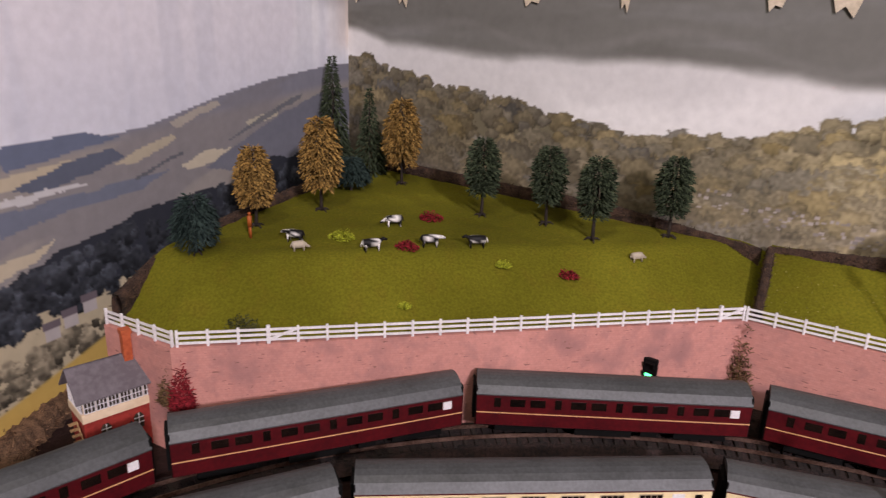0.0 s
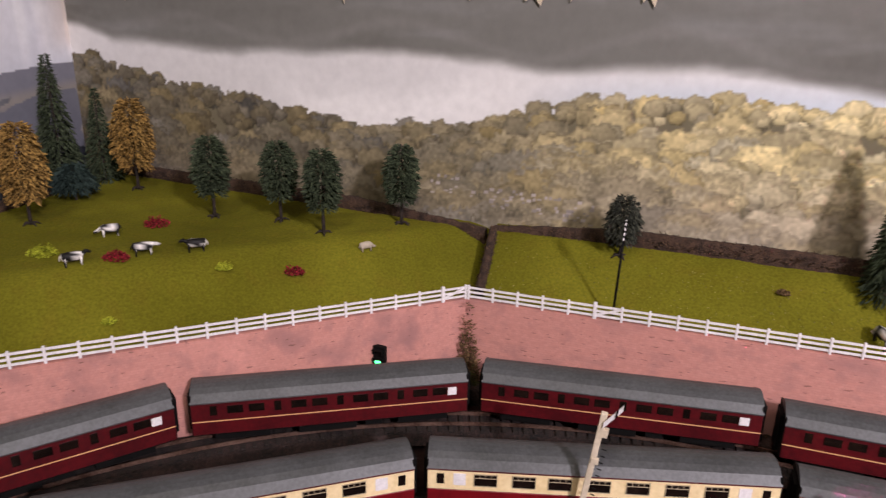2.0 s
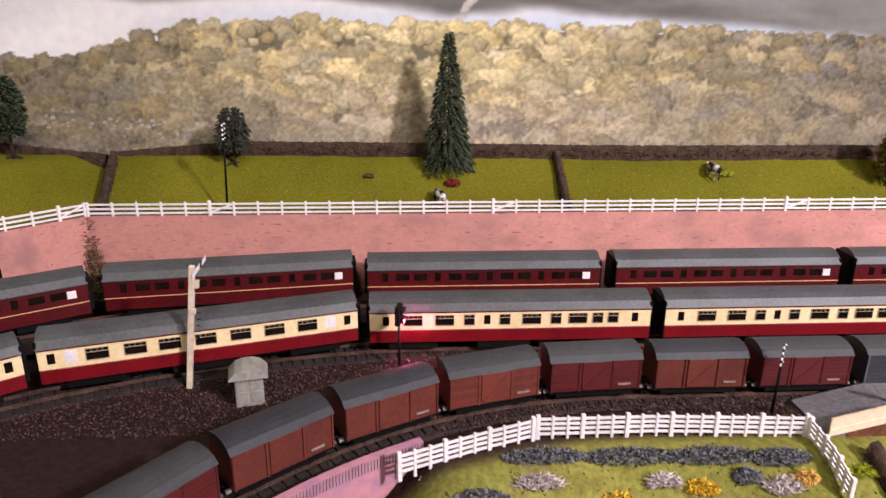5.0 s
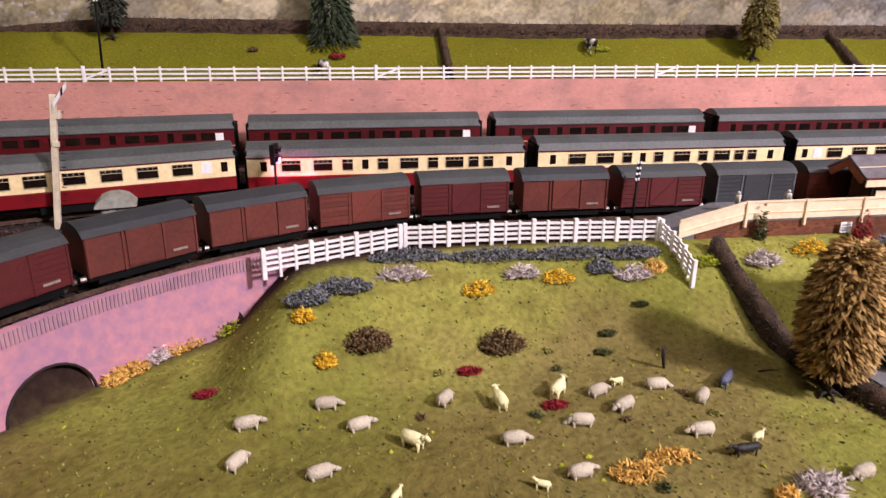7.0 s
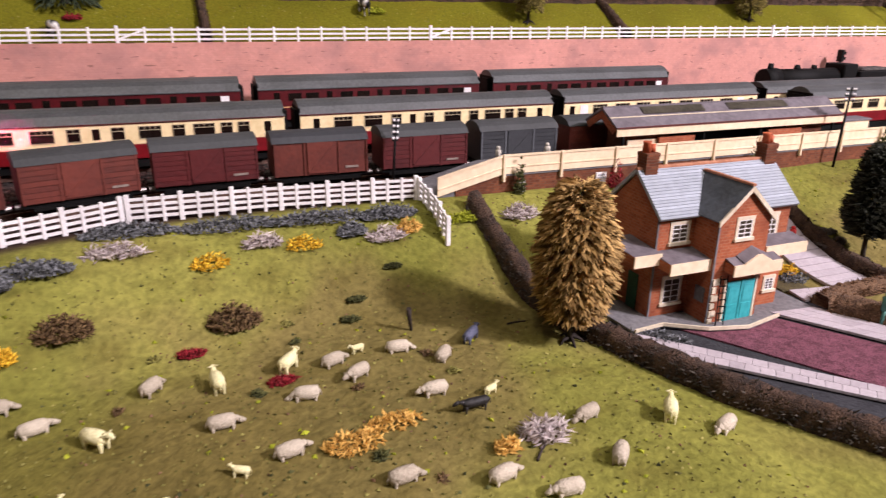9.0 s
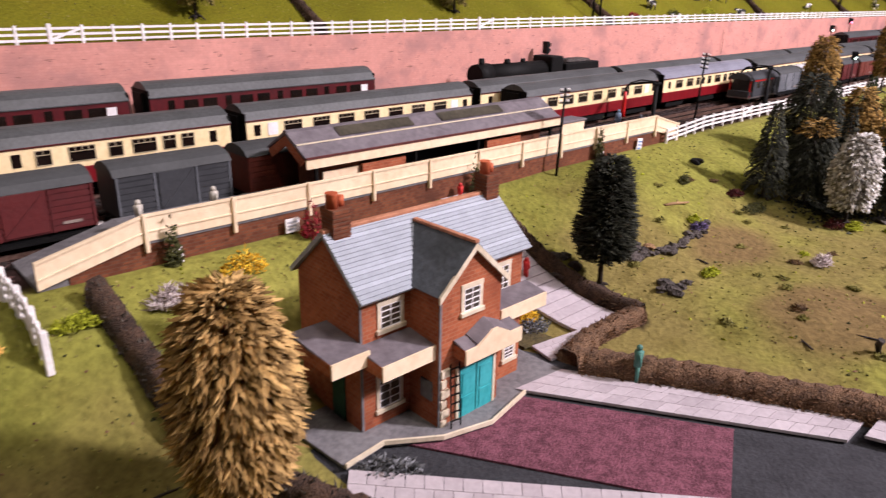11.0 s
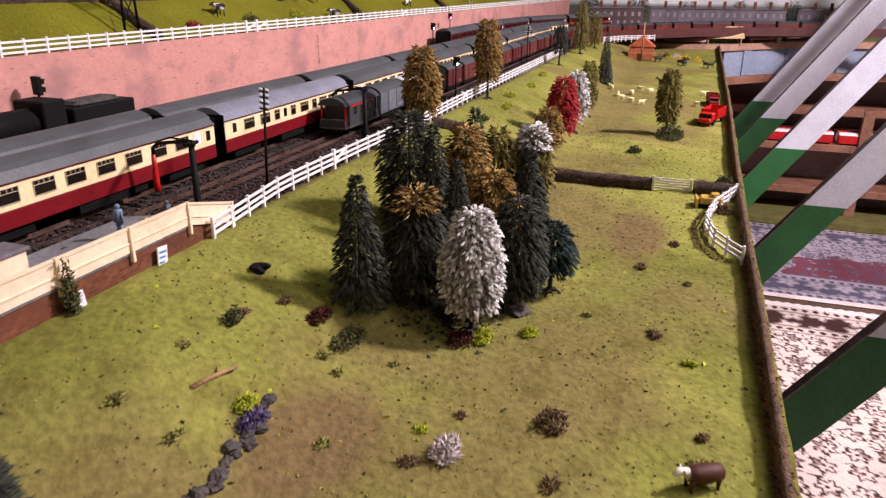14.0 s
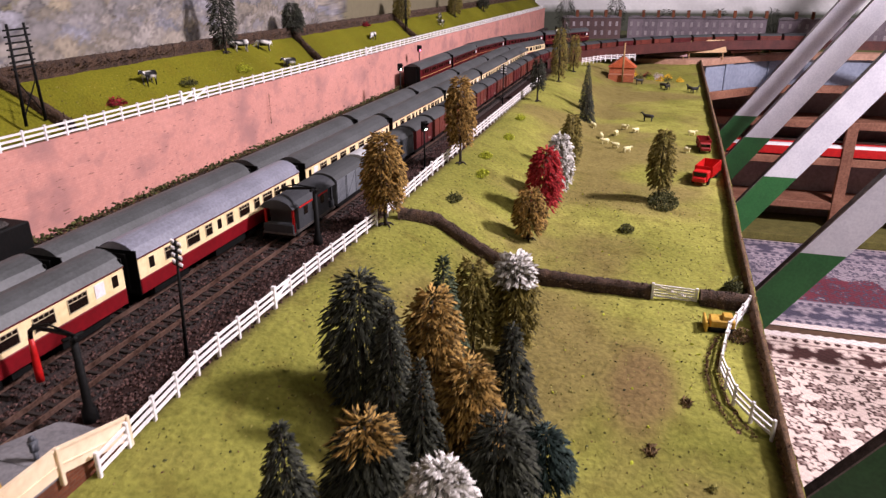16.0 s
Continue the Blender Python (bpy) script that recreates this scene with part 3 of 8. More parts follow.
    fill([(0.40, 0.238), (0.256, 0.274), (0.10, 0.302), (0.0, 0.305), (0.0, 0.215), (0.30, 0.220)], (0.44, 0.45, 0.50), 0.85)
    fill([(0.36, 0.262), (0.27, 0.283), (0.15, 0.304), (0.16, 0.297), (0.28, 0.274)], (0.40, 0.41, 0.44), 0.8)
    fill([(0.56, 0.262), (0.46, 0.282), (0.45, 0.276), (0.53, 0.257)], (0.70, 0.66, 0.58))
    fill([(0.46, 0.292), (0.37, 0.308), (0.36, 0.302), (0.45, 0.286)], (0.67, 0.64, 0.60))
    fill([(0.53, 0.246), (0.44, 0.262), (0.44, 0.259), (0.53, 0.243)], (0.36, 0.37, 0.40), 0.8)
    fill([(0.74, 0.197), (0.683, 0.202), (0.653, 0.209), (0.685, 0.193), (0.74, 0.184)], (0.76, 0.71, 0.62))
    front = np.interp(U, [0.0, 0.167, 0.246, 0.333, 0.442, 0.534, 0.589, 0.647, 0.729, 1.3], [0.228, 0.228, 0.230, 0.216, 0.214, 0.211, 0.204, 0.196, 0.176, 0.10])
    img[Z < front + 0.012 * (cloud_noise(U * 40, Z * 30, 70) - 0.5)] = (0.20, 0.21, 0.24)
    low = np.interp(U, k, [0.16, 0.16, 0.16, 0.165, 0.165, 0.150, 0.146, 0.15, 0.13])
    img[(Z < low) & (U > 0.4)] = (0.72, 0.67, 0.56)
    grain = value_noise(U * 200, Z * 300, 14)
    rng = np.random.RandomState(12)
    for n in range(700):
        u = rng.uniform(0.0, 1.1)
        top = np.interp(u, k, [0.215, 0.215, 0.212, 0.208, 0.198, 0.192, 0.182, 0.175, 0.15])
        z = top - 0.045 * rng.rand() if n < 450 else 0.118 - 0.03 * rng.rand() - 0.02 * (u - 0.6)
        if n >= 450 and u < 0.56:
            continue
        r = 0.004 + 0.008 * rng.rand()
        i0, i1 = np.searchsorted(us, (u - 2.2 * r, u + 2.2 * r))
        j0, j1 = np.searchsorted(zs, (z - 1.6 * r, z + 1.6 * r))
        if i1 <= i0 or j1 <= j0:
            continue
        q = np.hypot((U[i0:i1, j0:j1] - u) / r * 0.73, (Z[i0:i1, j0:j1] - z) / r) + 0.6 * (grain[i0:i1, j0:j1] - 0.5)
        c = np.array((0.20, 0.21, 0.23)) * (0.8 + 0.7 * rng.rand()) if n < 450 else np.array((0.42, 0.39, 0.33)) * (0.6 + 0.9 * rng.rand())
        cover = step(1.0, 0.85, q)
        shade = 0.95 + 0.25 * (Z[i0:i1, j0:j1] - z) / r + 0.5 * (grain[i0:i1, j0:j1] - 0.5)
        img[i0:i1, j0:j1] = img[i0:i1, j0:j1] * (1 - cover[..., None]) + np.clip(c * shade[..., None], 0, 1) * cover[..., None]
    road = 0.098 - 0.20 * (U - 0.62)
    mix_in(img, (0.74, 0.62, 0.34), step(0.002, -0.002, Z - road) * step(0.56, 0.6, U))
    mix_in(img, (0.62, 0.40, 0.36), step(0.002, -0.002, Z - road + 0.036))
    for u, z in ((0.65, 0.130), (0.675, 0.124), (0.62, 0.137)):
        img[(np.abs(U - u) < 0.010) & (np.abs(Z - z) < 0.006)] = (0.70, 0.67, 0.66)
        img[(np.abs(U - u) < 0.012) & (np.abs(Z - z - 0.008) < 0.0035)] = (0.42, 0.38, 0.40)
    return printed("backdrop_valley", us, zs, lambda u, z: LEFT_A.lerp(LEFT_B, u) + Vector((0, 0, z)), img, "printed backdrop of blue downs and farmland")


wooded_hills()
far_sky()
blue_downs()


# ---- more materials ----
def leaf_material(name, dark, light, rough=0.8, tip=None):
    """Fibres whose tone differs from one to the next."""
    m = bpy.data.materials.new(name)
    m.use_nodes = True
    nt = m.node_tree
    b = nt.nodes["Principled BSDF"]
    b.inputs["Roughness"].default_value = rough
    b.inputs["Specular IOR Level"].default_value = 0.25
    g = nt.nodes.new("ShaderNodeNewGeometry")
    mix = nt.nodes.new("ShaderNodeMix")
    mix.data_type = "RGBA"
    mix.inputs[6].default_value, mix.inputs[7].default_value = (*lin(dark), 1), (*lin(light), 1)
    nt.links.new(g.outputs["Random Per Island"], mix.inputs[0])
    out = mix.outputs[2]
    if tip is not None:
        m2 = nt.nodes.new("ShaderNodeMix")
        m2.data_type = "RGBA"
        m2.inputs[7].default_value = (*lin(tip), 1)
        nz = nt.nodes.new("ShaderNodeTexNoise")
        nz.inputs["Scale"].default_value = 70
        rr = nt.nodes.new("ShaderNodeMapRange")
        rr.inputs[1].default_value, rr.inputs[2].default_value = 0.5, 0.6
        nt.links.new(g.outputs["Position"], nz.inputs["Vector"])
        nt.links.new(nz.outputs[0], rr.inputs[0])
        nt.links.new(rr.outputs[0], m2.inputs[0])
        nt.links.new(out, m2.inputs[6])
        out = m2.outputs[2]
    nt.links.new(out, b.inputs["Base Color"])
    return m


LEAF = {
    "dark": leaf_material("dark_green_fibre", (0.085, 0.095, 0.078), (0.30, 0.305, 0.255)),
    "green": leaf_material("green_fibre", (0.11, 0.145, 0.095), (0.31, 0.35, 0.255)),
    "gold": leaf_material("gold_fibre", (0.23, 0.17, 0.075), (0.72, 0.57, 0.31)),
    "tan": leaf_material("tan_fibre", (0.36, 0.27, 0.14), (0.82, 0.67, 0.43)),
    "olive": leaf_material("olive_fibre", (0.25, 0.22, 0.09), (0.58, 0.52, 0.27)),
    "white": leaf_material("blossom_fibre", (0.42, 0.40, 0.34), (0.95, 0.93, 0.92)),
    "red": leaf_material("red_fibre", (0.42, 0.05, 0.07), (0.76, 0.22, 0.24)),
    "teal": leaf_material("teal_fibre", (0.07, 0.12, 0.11), (0.22, 0.28, 0.26)),
    "hedge": leaf_material("hedge_bristle", (0.12, 0.08, 0.05), (0.40, 0.31, 0.23)),
    "hedge_grey": leaf_material("hedge_grey_bristle", (0.11, 0.10, 0.09), (0.38, 0.35, 0.32)),
    "hedge_brown": leaf_material("hedge_brown_bristle", (0.24, 0.15, 0.10), (0.56, 0.43, 0.32)),
    "yellow": leaf_material("yellow_lichen", (0.66, 0.48, 0.08), (0.97, 0.80, 0.25)),
    "orange": leaf_material("orange_lichen", (0.66, 0.49, 0.20), (0.93, 0.75, 0.42)),
    "lichen": leaf_material("white_lichen", (0.56, 0.50, 0.49), (0.88, 0.83, 0.82)),
    "slate": leaf_material("grey_lichen", (0.20, 0.20, 0.20), (0.52, 0.525, 0.54)),
    "lime": leaf_material("lime_lichen", (0.42, 0.44, 0.06), (0.72, 0.74, 0.22)),
    "crimson": leaf_material("crimson_lichen", (0.30, 0.04, 0.06), (0.62, 0.16, 0.20)),
    "moss": leaf_material("moss_lichen", (0.14, 0.15, 0.07), (0.36, 0.36, 0.20)),
    "brown": leaf_material("brown_lichen", (0.22, 0.15, 0.09), (0.50, 0.40, 0.27)),
    "straw": leaf_material("turf_crumb", (0.28, 0.27, 0.11), (0.60, 0.57, 0.31)),
    "stone": leaf_material("ballast_chip", (0.075, 0.052, 0.048), (0.38, 0.275, 0.255)),
    "maroon": leaf_material("dull_red_lichen", (0.13, 0.03, 0.03), (0.32, 0.09, 0.08)),
    "violet": leaf_material("violet_lichen", (0.15, 0.12, 0.20), (0.44, 0.38, 0.54)),
}
TRUNK = material("twisted_wire_trunk", (0.10, 0.075, 0.06), (0.22, 0.17, 0.14), 0.8, 200, 1200, 0.4)
STONE = material("grey_stone", (0.13, 0.115, 0.11), (0.35, 0.315, 0.30), 0.9, 90, 600, 0.8)
WOOD = material("bare_wood", (0.42, 0.31, 0.20), (0.66, 0.52, 0.36), 0.8, 80, 500, 0.4)


def spindles(starts, ends, widths):
    """Thin three-sided needles: vertices and faces for many of them."""
    starts, ends = np.asarray(starts, float), np.asarray(ends, float)
    w = np.asarray(widths, float)[:, None]
    axis = ends - starts
    axis /= np.maximum(1e-9, np.linalg.norm(axis, axis=1))[:, None]
    up = np.where(np.abs(axis[:, 2:3]) > 0.9, [[1.0, 0, 0]], [[0, 0, 1.0]])
    a = np.cross(axis, up)
    a /= np.linalg.norm(a, axis=1)[:, None]
    b = np.cross(axis, a)
    mid = starts + (ends - starts) * 0.45
    n = len(starts)
    v = np.empty((n, 5, 3))
    v[:, 0], v[:, 4] = starts, ends
    for k in range(3):
        t = k * 2 * math.pi / 3
        v[:, 1 + k] = mid + (a * math.cos(t) + b * math.sin(t)) * w
    f = []
    for i in range(n):
        o = 5 * i
        f += [(o, o + 2, o + 1), (o, o + 3, o + 2), (o, o + 1, o + 3), (o + 4, o + 1, o + 2), (o + 4, o + 2, o + 3), (o + 4, o + 3, o + 1)]
    return v.reshape(-1, 3), f


def fibre_mesh(name, starts, ends, widths, mat):
    v, f = spindles(starts, ends, widths)
    me = bpy.data.meshes.new(name)
    me.from_pydata([tuple(p) for p in v], [], f)
    me.materials.append(mat)
    return me


# ---- trees of twisted wire and fibre ----
def crown_profile(kind, h):
    """Reach of a crown at the share h of its height."""
    if kind == "cone":
        prof = (1 - h) ** 0.85 * 0.93 + 0.07
    elif kind == "spire":
        prof = (1 - h ** 1.8) * 0.90 + 0.10
    elif kind == "bullet":
        prof = (0.72 + 0.28 * np.clip(h / 0.18, 0, 1)) * (1 - 0.42 * np.clip((h - 0.25) / 0.75, 0, 1)) * np.sqrt(np.clip(1 - np.clip((h - 0.82) / 0.20, 0, 1) ** 2, 0.05, 1))
    elif kind == "ball":
        prof = np.sqrt(np.clip(1 - (2 * h - 1) ** 2, 0.05, 1))
    else:
        prof = np.clip(np.minimum(1.0, 0.70 + 0.9 * h), 0, 1) * np.sqrt(np.clip(1 - np.clip((h - 0.55) / 0.47, 0, 1) ** 2.2, 0.03, 1))
    return prof


def crown_arrays(rng, kind, height, radius, low, n, droop):
    """Fibres set along many boughs that spring from the trunk in a spiral."""
    boughs = max(110, n // 7)
    hb = (np.arange(boughs) + rng.rand(boughs)) / boughs
    if kind == "cone":
        hb = hb ** 1.15
    rb = radius * 0.90 * crown_profile(kind, hb) * (0.90 + 0.16 * rng.rand(boughs))
    ab = np.arange(boughs) * 2.39996 + rng.uniform(-0.35, 0.35, boughs)
    lift = 0.0 if kind == "cone" else max(0.0, -droop) * radius * 0.55
    zb = low + lift + (height - low - lift) * hb
    weight = rb + 0.15 * radius
    pick = rng.choice(boughs, n, p=weight / weight.sum())
    h, r, ang = hb[pick], rb[pick], ab[pick]
    f = 0.22 + 0.78 * rng.rand(n) ** 0.75
    rise = np.clip((h - 0.70) / 0.30, 0, 1)
    fall = droop + (0.35 - droop) * rise * rise
    z = zb[pick] - fall * r * 0.35 + fall * r * f ** 1.4 + rng.randn(n) * radius * 0.02
    side = rng.choice([-1.0, 1.0], n) * rng.uniform(0.1, 0.8, n) * (1.1 - 0.5 * f)
    c, s = np.cos(ang), np.sin(ang)
    out = np.stack([c - s * side, s + c * side, fall * 1.1 * f + 0.16 * rng.randn(n)], 1)
    out /= np.linalg.norm(out, axis=1)[:, None]
    long = (0.15 * radius + 0.14 * r) * (0.7 + 0.6 * rng.rand(n))
    starts = np.stack([c * r * f, s * r * f, z], 1) - out * (long * 0.25)[:, None]
    return starts, starts + out * long[:, None]


TREE_SEED = [100]


def tree(label, m, kind, leaf, height, radius, low, fibres=900, droop=-0.7, width=0.0007, top=None, claws=True, group=""):
    TREE_SEED[0] += 1
    rng = np.random.RandomState(TREE_SEED[0])
    t = thing("tree", label, "tree", m, group)
    bm = bmesh.new()
    tube(bm, [(0, 0, -0.003), (0.0006, 0, low * 0.6), (0, 0.0006, low + (height - low) * 0.5), (0, 0, height * 0.95)], [0.0022, 0.0018, 0.0012, 0.0005], 6)
    if claws:
        for k in range(5):
            a = k * 2 * math.pi / 5 + rng.rand()
            tube(bm, [(0, 0, 0.002), (0.005 * math.cos(a), 0.005 * math.sin(a), 0.0022), (0.009 * math.cos(a), 0.009 * math.sin(a), -0.0008)], [0.0014, 0.0011, 0.0006], 4)
    part("trunk", bm, TRUNK, t)
    fibres = int(fibres * 2.2)
    s, e = crown_arrays(rng, kind, height, radius, low, fibres, droop)
    if leaf in ("gold", "white", "red", "olive"):
        # small foam leaves glued to the tips
        k = (e - s) / np.maximum(1e-6, np.linalg.norm(e - s, axis=1))[:, None]
        s, e = np.concatenate([s, e - k * 0.0030]), np.concatenate([e, e + k * 0.0014 + rng.randn(*e.shape) * 0.0006])
        broad = np.concatenate([np.full(fibres, width * 0.55), np.full(fibres, 0.0013 if leaf == "white" else 0.00095) * (0.6 + 0.7 * rng.rand(fibres))])
    else:
        broad = width * (0.7 + 0.6 * rng.rand(fibres))
    c = new("crown", fibre_mesh("crown", s, e, broad, LEAF[leaf]))
    c.parent = t
    if top:
        sel = s[:, 2] > low + (height - low) * top[1]
        out = e[sel] * np.array([1.06, 1.06, 1.0]) + np.array([0, 0, 0.001])
        f = new("flowering_top", fibre_mesh("flowering_top", s[sel], out, np.full(sel.sum(), width * 1.15), LEAF[top[0]]))
        f.parent = t
    return t


# ---- hedges ----
def hedge(name, points, w, h, leaf, core, label, per_metre=2600, seed=1, length=0.0045, category="hedge"):
    """points: places on the ground, followed by a rough band of fibre."""
    rng = np.random.RandomState(seed)
    t = thing(name, label, category)
    lens = [(b - a).length for a, b in zip(points, points[1:])]
    total = sum(lens)
    n = max(8, int(total / 0.0032))
    bm = bmesh.new()
    rows = []
    for i in range(n + 1):
        x = i / n
        p, q = along(points, x), along(points, min(1, x + 0.5 / n))
        o = along(points, max(0, x - 0.5 / n))
        side = Vector((-(q - o).y, (q - o).x, 0)).normalized()
        row = []
        for k, (a, b) in enumerate(((-0.5, -0.35), (-0.5, 0.55), (-0.3, 0.95), (0.3, 0.95), (0.5, 0.55), (0.5, -0.35))):
            j = 0.06 * w
            row.append(bm.verts.new(p + side * (a * w * 0.8 + rng.uniform(-j, j)) + Vector((0, 0, b * h * 0.85 + rng.uniform(-j, j)))))
        rows.append(row)
    for a, b in zip(rows, rows[1:]):
        for k in range(5):
            bm.faces.new((a[k], b[k], b[k + 1], a[k + 1]))
    bm.faces.new(rows[0][::-1])
    bm.faces.new(rows[-1])
    part("core", bm, core, t, smooth=True)
    m = int(total * per_metre * 1.6)
    st, en = [], []
    for _ in range(m):
        x = rng.rand()
        p, q = along(points, x), along(points, min(1, x + 0.004))
        o = along(points, max(0, x - 0.004))
        e = (q - o).normalized()
        side = Vector((-e.y, e.x, 0))
        a = rng.uniform(0, math.pi)
        out = side * math.cos(a) + Vector((0, 0, math.sin(a)))
        base = p + side * math.cos(a) * w * 0.36 + Vector((0, 0, (0.15 + 0.75 * math.sin(a) * rng.uniform(0.3, 1)) * h * 0.85))
        tip = base + (out + e * rng.uniform(-0.9, 0.9) + side * rng.uniform(-0.3, 0.3)) * length * rng.uniform(0.5, 1.1)
        st.append(base)
        en.append(tip)
    f = new("bristles", fibre_mesh("bristles", [tuple(v) for v in st], [tuple(v) for v in en], np.full(m, 0.0006), LEAF[leaf]))
    f.parent = t
    return t


def up_place(s, d, dz=0.0):
    """A place on the high field."""
    if s > -0.084:
        return P(s, d, up_z(max(0.0, d - WALL_D)) + dz)
    p = P(s, d)
    e = (BEND - CORNER).normalized()
    return Vector((p.x, p.y, up_z(abs((p - CORNER).cross(e).z)) + dz))


def low_place(s, d, dz=0.0):
    return P(s, d, ground_z(s, d) + dz)


HEDGE_LABEL = "rough brown fibre hedge along the back of the field"
hedge("hedge", [up_place(-0.084, 0.737), up_place(0.05, 0.736), up_place(0.25, 0.731), up_place(0.5, 0.724), up_place(0.9, 0.724), up_place(1.7, 0.728)], 0.011, 0.017, "hedge", HEDGE, HEDGE_LABEL, seed=2)
hedge("hedge", [up_place(1.7, 0.728), up_place(2.6, 0.728), up_place(4.2, 0.728)], 0.011, 0.017, "hedge", HEDGE, HEDGE_LABEL, 1200, seed=3)
hedge("hedge", [up_place(-0.09, 0.728), up_place(-0.25, 0.738), up_place(-0.42, 0.745), up_place(-0.59, 0.752)], 0.011, 0.017, "hedge", HEDGE, HEDGE_LABEL, seed=4)
LEFT_HEDGE = [Vector((-0.105, 0.925, 0.19)), Vector((-0.175, 0.80, 0.188)), Vector((-0.225, 0.68, 0.182)), Vector((-0.262, 0.600, 0.168)), Vector((-0.278, 0.548, 0.150))]
hedge("hedge", LEFT_HEDGE, 0.013, 0.019, "hedge", HEDGE, "dark brown fibre hedge at the end of the field", seed=5)
for s, lean in ((-0.075, -0.006), (0.408, 0.0), (0.908, -0.006), (1.444, -0.010), (1.99, 0.03), (2.48, 0.03)):
    hedge("hedge", [up_place(s, 0.655), up_place(s + lean * 0.5, 0.69), up_place(s + lean, 0.722)],
          0.010, 0.014, "hedge", HEDGE, "narrow brown hedge dividing the high fields", seed=int(s * 100) + 40)
hedge("hedge", [low_place(0.862, 0.024), low_place(1.216, 0.020), low_place(1.5, 0.017), low_place(1.79, 0.011), low_place(2.2, 0.002), low_place(3.15, -0.012), low_place(3.52, -0.018)], 0.0065, 0.017, "hedge_brown", HEDGE_BROWN, "brown fibre hedge along the front edge", 2600, seed=6, length=0.0032)
hedge("hedge", [low_place(0.862, 0.026), low_place(0.833, 0.085), low_place(0.80, 0.15), low_place(0.765, 0.205)], 0.015, 0.018, "hedge_brown", HEDGE_BROWN, "brown fibre hedge beside the pavement", 8000, seed=7, length=0.0034)
hedge("hedge", [low_place(0.768, 0.215), low_place(0.800, 0.222), low_place(0.838, 0.222), P(0.850, 0.220, -0.012)], 0.016, 0.012, "hedge_brown", HEDGE_BROWN, "low brown fibre hedge at the path corner", 9000, seed=8, length=0.0034)
hedge("hedge", [P(0.850, d, along_path(PATH_RISE, d) - 0.003) for d in (0.218, 0.25, 0.27, 0.30, 0.335, 0.374)], 0.012, 0.015, "hedge", HEDGE, "dark brown hedge from the path to the platform", 3000, seed=9)
hedge("hedge", [low_place(0.566, 0.357), low_place(0.572, 0.32), low_place(0.575, 0.27), low_place(0.580, 0.235), low_place(0.600, 0.19), low_place(0.622, 0.14), low_place(0.655, 0.085), low_place(0.70, 0.02)], 0.015, 0.017, "hedge_grey", HEDGE, "dark grey-brown hedge round the sheep field", 4200, seed=10)
hedge("hedge", [low_place(1.56, 0.368), low_place(1.575, 0.33), low_place(1.56, 0.28), low_place(1.545, 0.235), low_place(1.545, 0.17), low_place(1.540, 0.105)], 0.014, 0.015, "hedge", HEDGE, "dark brown hedge between the two fields", 3000, seed=11)
hedge("hedge", [low_place(1.535, 0.062), low_place(1.538, 0.018)], 0.015, 0.016, "hedge", HEDGE, "short brown hedge between gate and edge", 3200, seed=12)


# ---- fences ----
def sweep(points, w, h):
    """A bar of rectangular section along points."""
    bm = bmesh.new()
    rows = []
    n = len(points)
    for i, p in enumerate(points):
        e = (points[min(n - 1, i + 1)] - points[max(0, i - 1)])
        side = Vector((-e.y, e.x, 0)).normalized() * w / 2
        up = Vector((0, 0, h / 2))
        rows.append([bm.verts.new(p - side - up), bm.verts.new(p + side - up), bm.verts.new(p + side + up), bm.verts.new(p - side + up)])
    for a, b in zip(rows, rows[1:]):
        for k in range(4):
            bm.faces.new((a[k], a[(k + 1) % 4], b[(k + 1) % 4], b[k]))
    bm.faces.new(rows[0][::-1])
    bm.faces.new(rows[-1])
    return bm


def post_mesh(w, h):
    bm = box(bmesh.new(), -w / 2, w / 2, -w / 2, w / 2, -0.004, h, 0.0003)
    return mesh_of("post", bm, WHITE)


def fence(label, points, gap, height, rails, thick=0.0022, braces=(), strong=0, group="white fences"):
    t = thing("fence", label, "fence", None, group)
    total = sum((b - a).length for a, b in zip(points, points[1:]))
    n = max(1, round(total / gap))
    me = post_mesh(thick, height)
    big = post_mesh(thick * 1.45, height + 0.0012)
    line = [along(points, i / n) for i in range(n + 1)]
    for i, p in enumerate(line):
        q, o = line[min(n, i + 1)], line[max(0, i - 1)]
        turn = math.atan2((q - o).y, (q - o).x)
        share("post", big if (strong and i % strong == 0) or i in braces else me, t, Matrix.Translation(p) @ Matrix.Rotation(turn, 4, "Z"))
    for z in rails:
        part("rail", sweep([p + Vector((0, 0, z)) for p in line], 0.0012, 0.0019), WHITE, t)
    for i in braces:
        if i < n:
            part("brace", sweep([line[i] + Vector((0, 0, rails[0])), line[i + 1] + Vector((0, 0, rails[-1]))], 0.0016, 0.0020), WHITE, t)
    return t


TOPW = UP + 0.003
WALL_FENCE = "white plastic post-and-rail fence on top of the pink wall"
fence(WALL_FENCE, [P(-0.082, WALL_D + 0.002, TOPW), P(0.64, WALL_D + 0.002, TOPW)], 0.0242, 0.0155, (0.004, 0.0085, 0.013), braces=(5, 17))
fence(WALL_FENCE, [P(0.64, WALL_D + 0.002, TOPW), P(1.62, WALL_D + 0.002, TOPW)], 0.0242, 0.0155, (0.004, 0.0085, 0.013), braces=(0, 20, 39))
fence(WALL_FENCE, [P(1.62, WALL_D + 0.002, TOPW), P(4.2, WALL_D + 0.002, TOPW)], 0.0262, 0.0155, (0.004, 0.0085, 0.013), braces=(0, 20))
fence(WALL_FENCE, [CORNER.lerp(BEND, 0.99) + Vector((0, 0.002, TOPW)), CORNER + Vector((0, 0.002, TOPW))], 0.0242, 0.0155, (0.004, 0.0085, 0.013), braces=(3, 20))
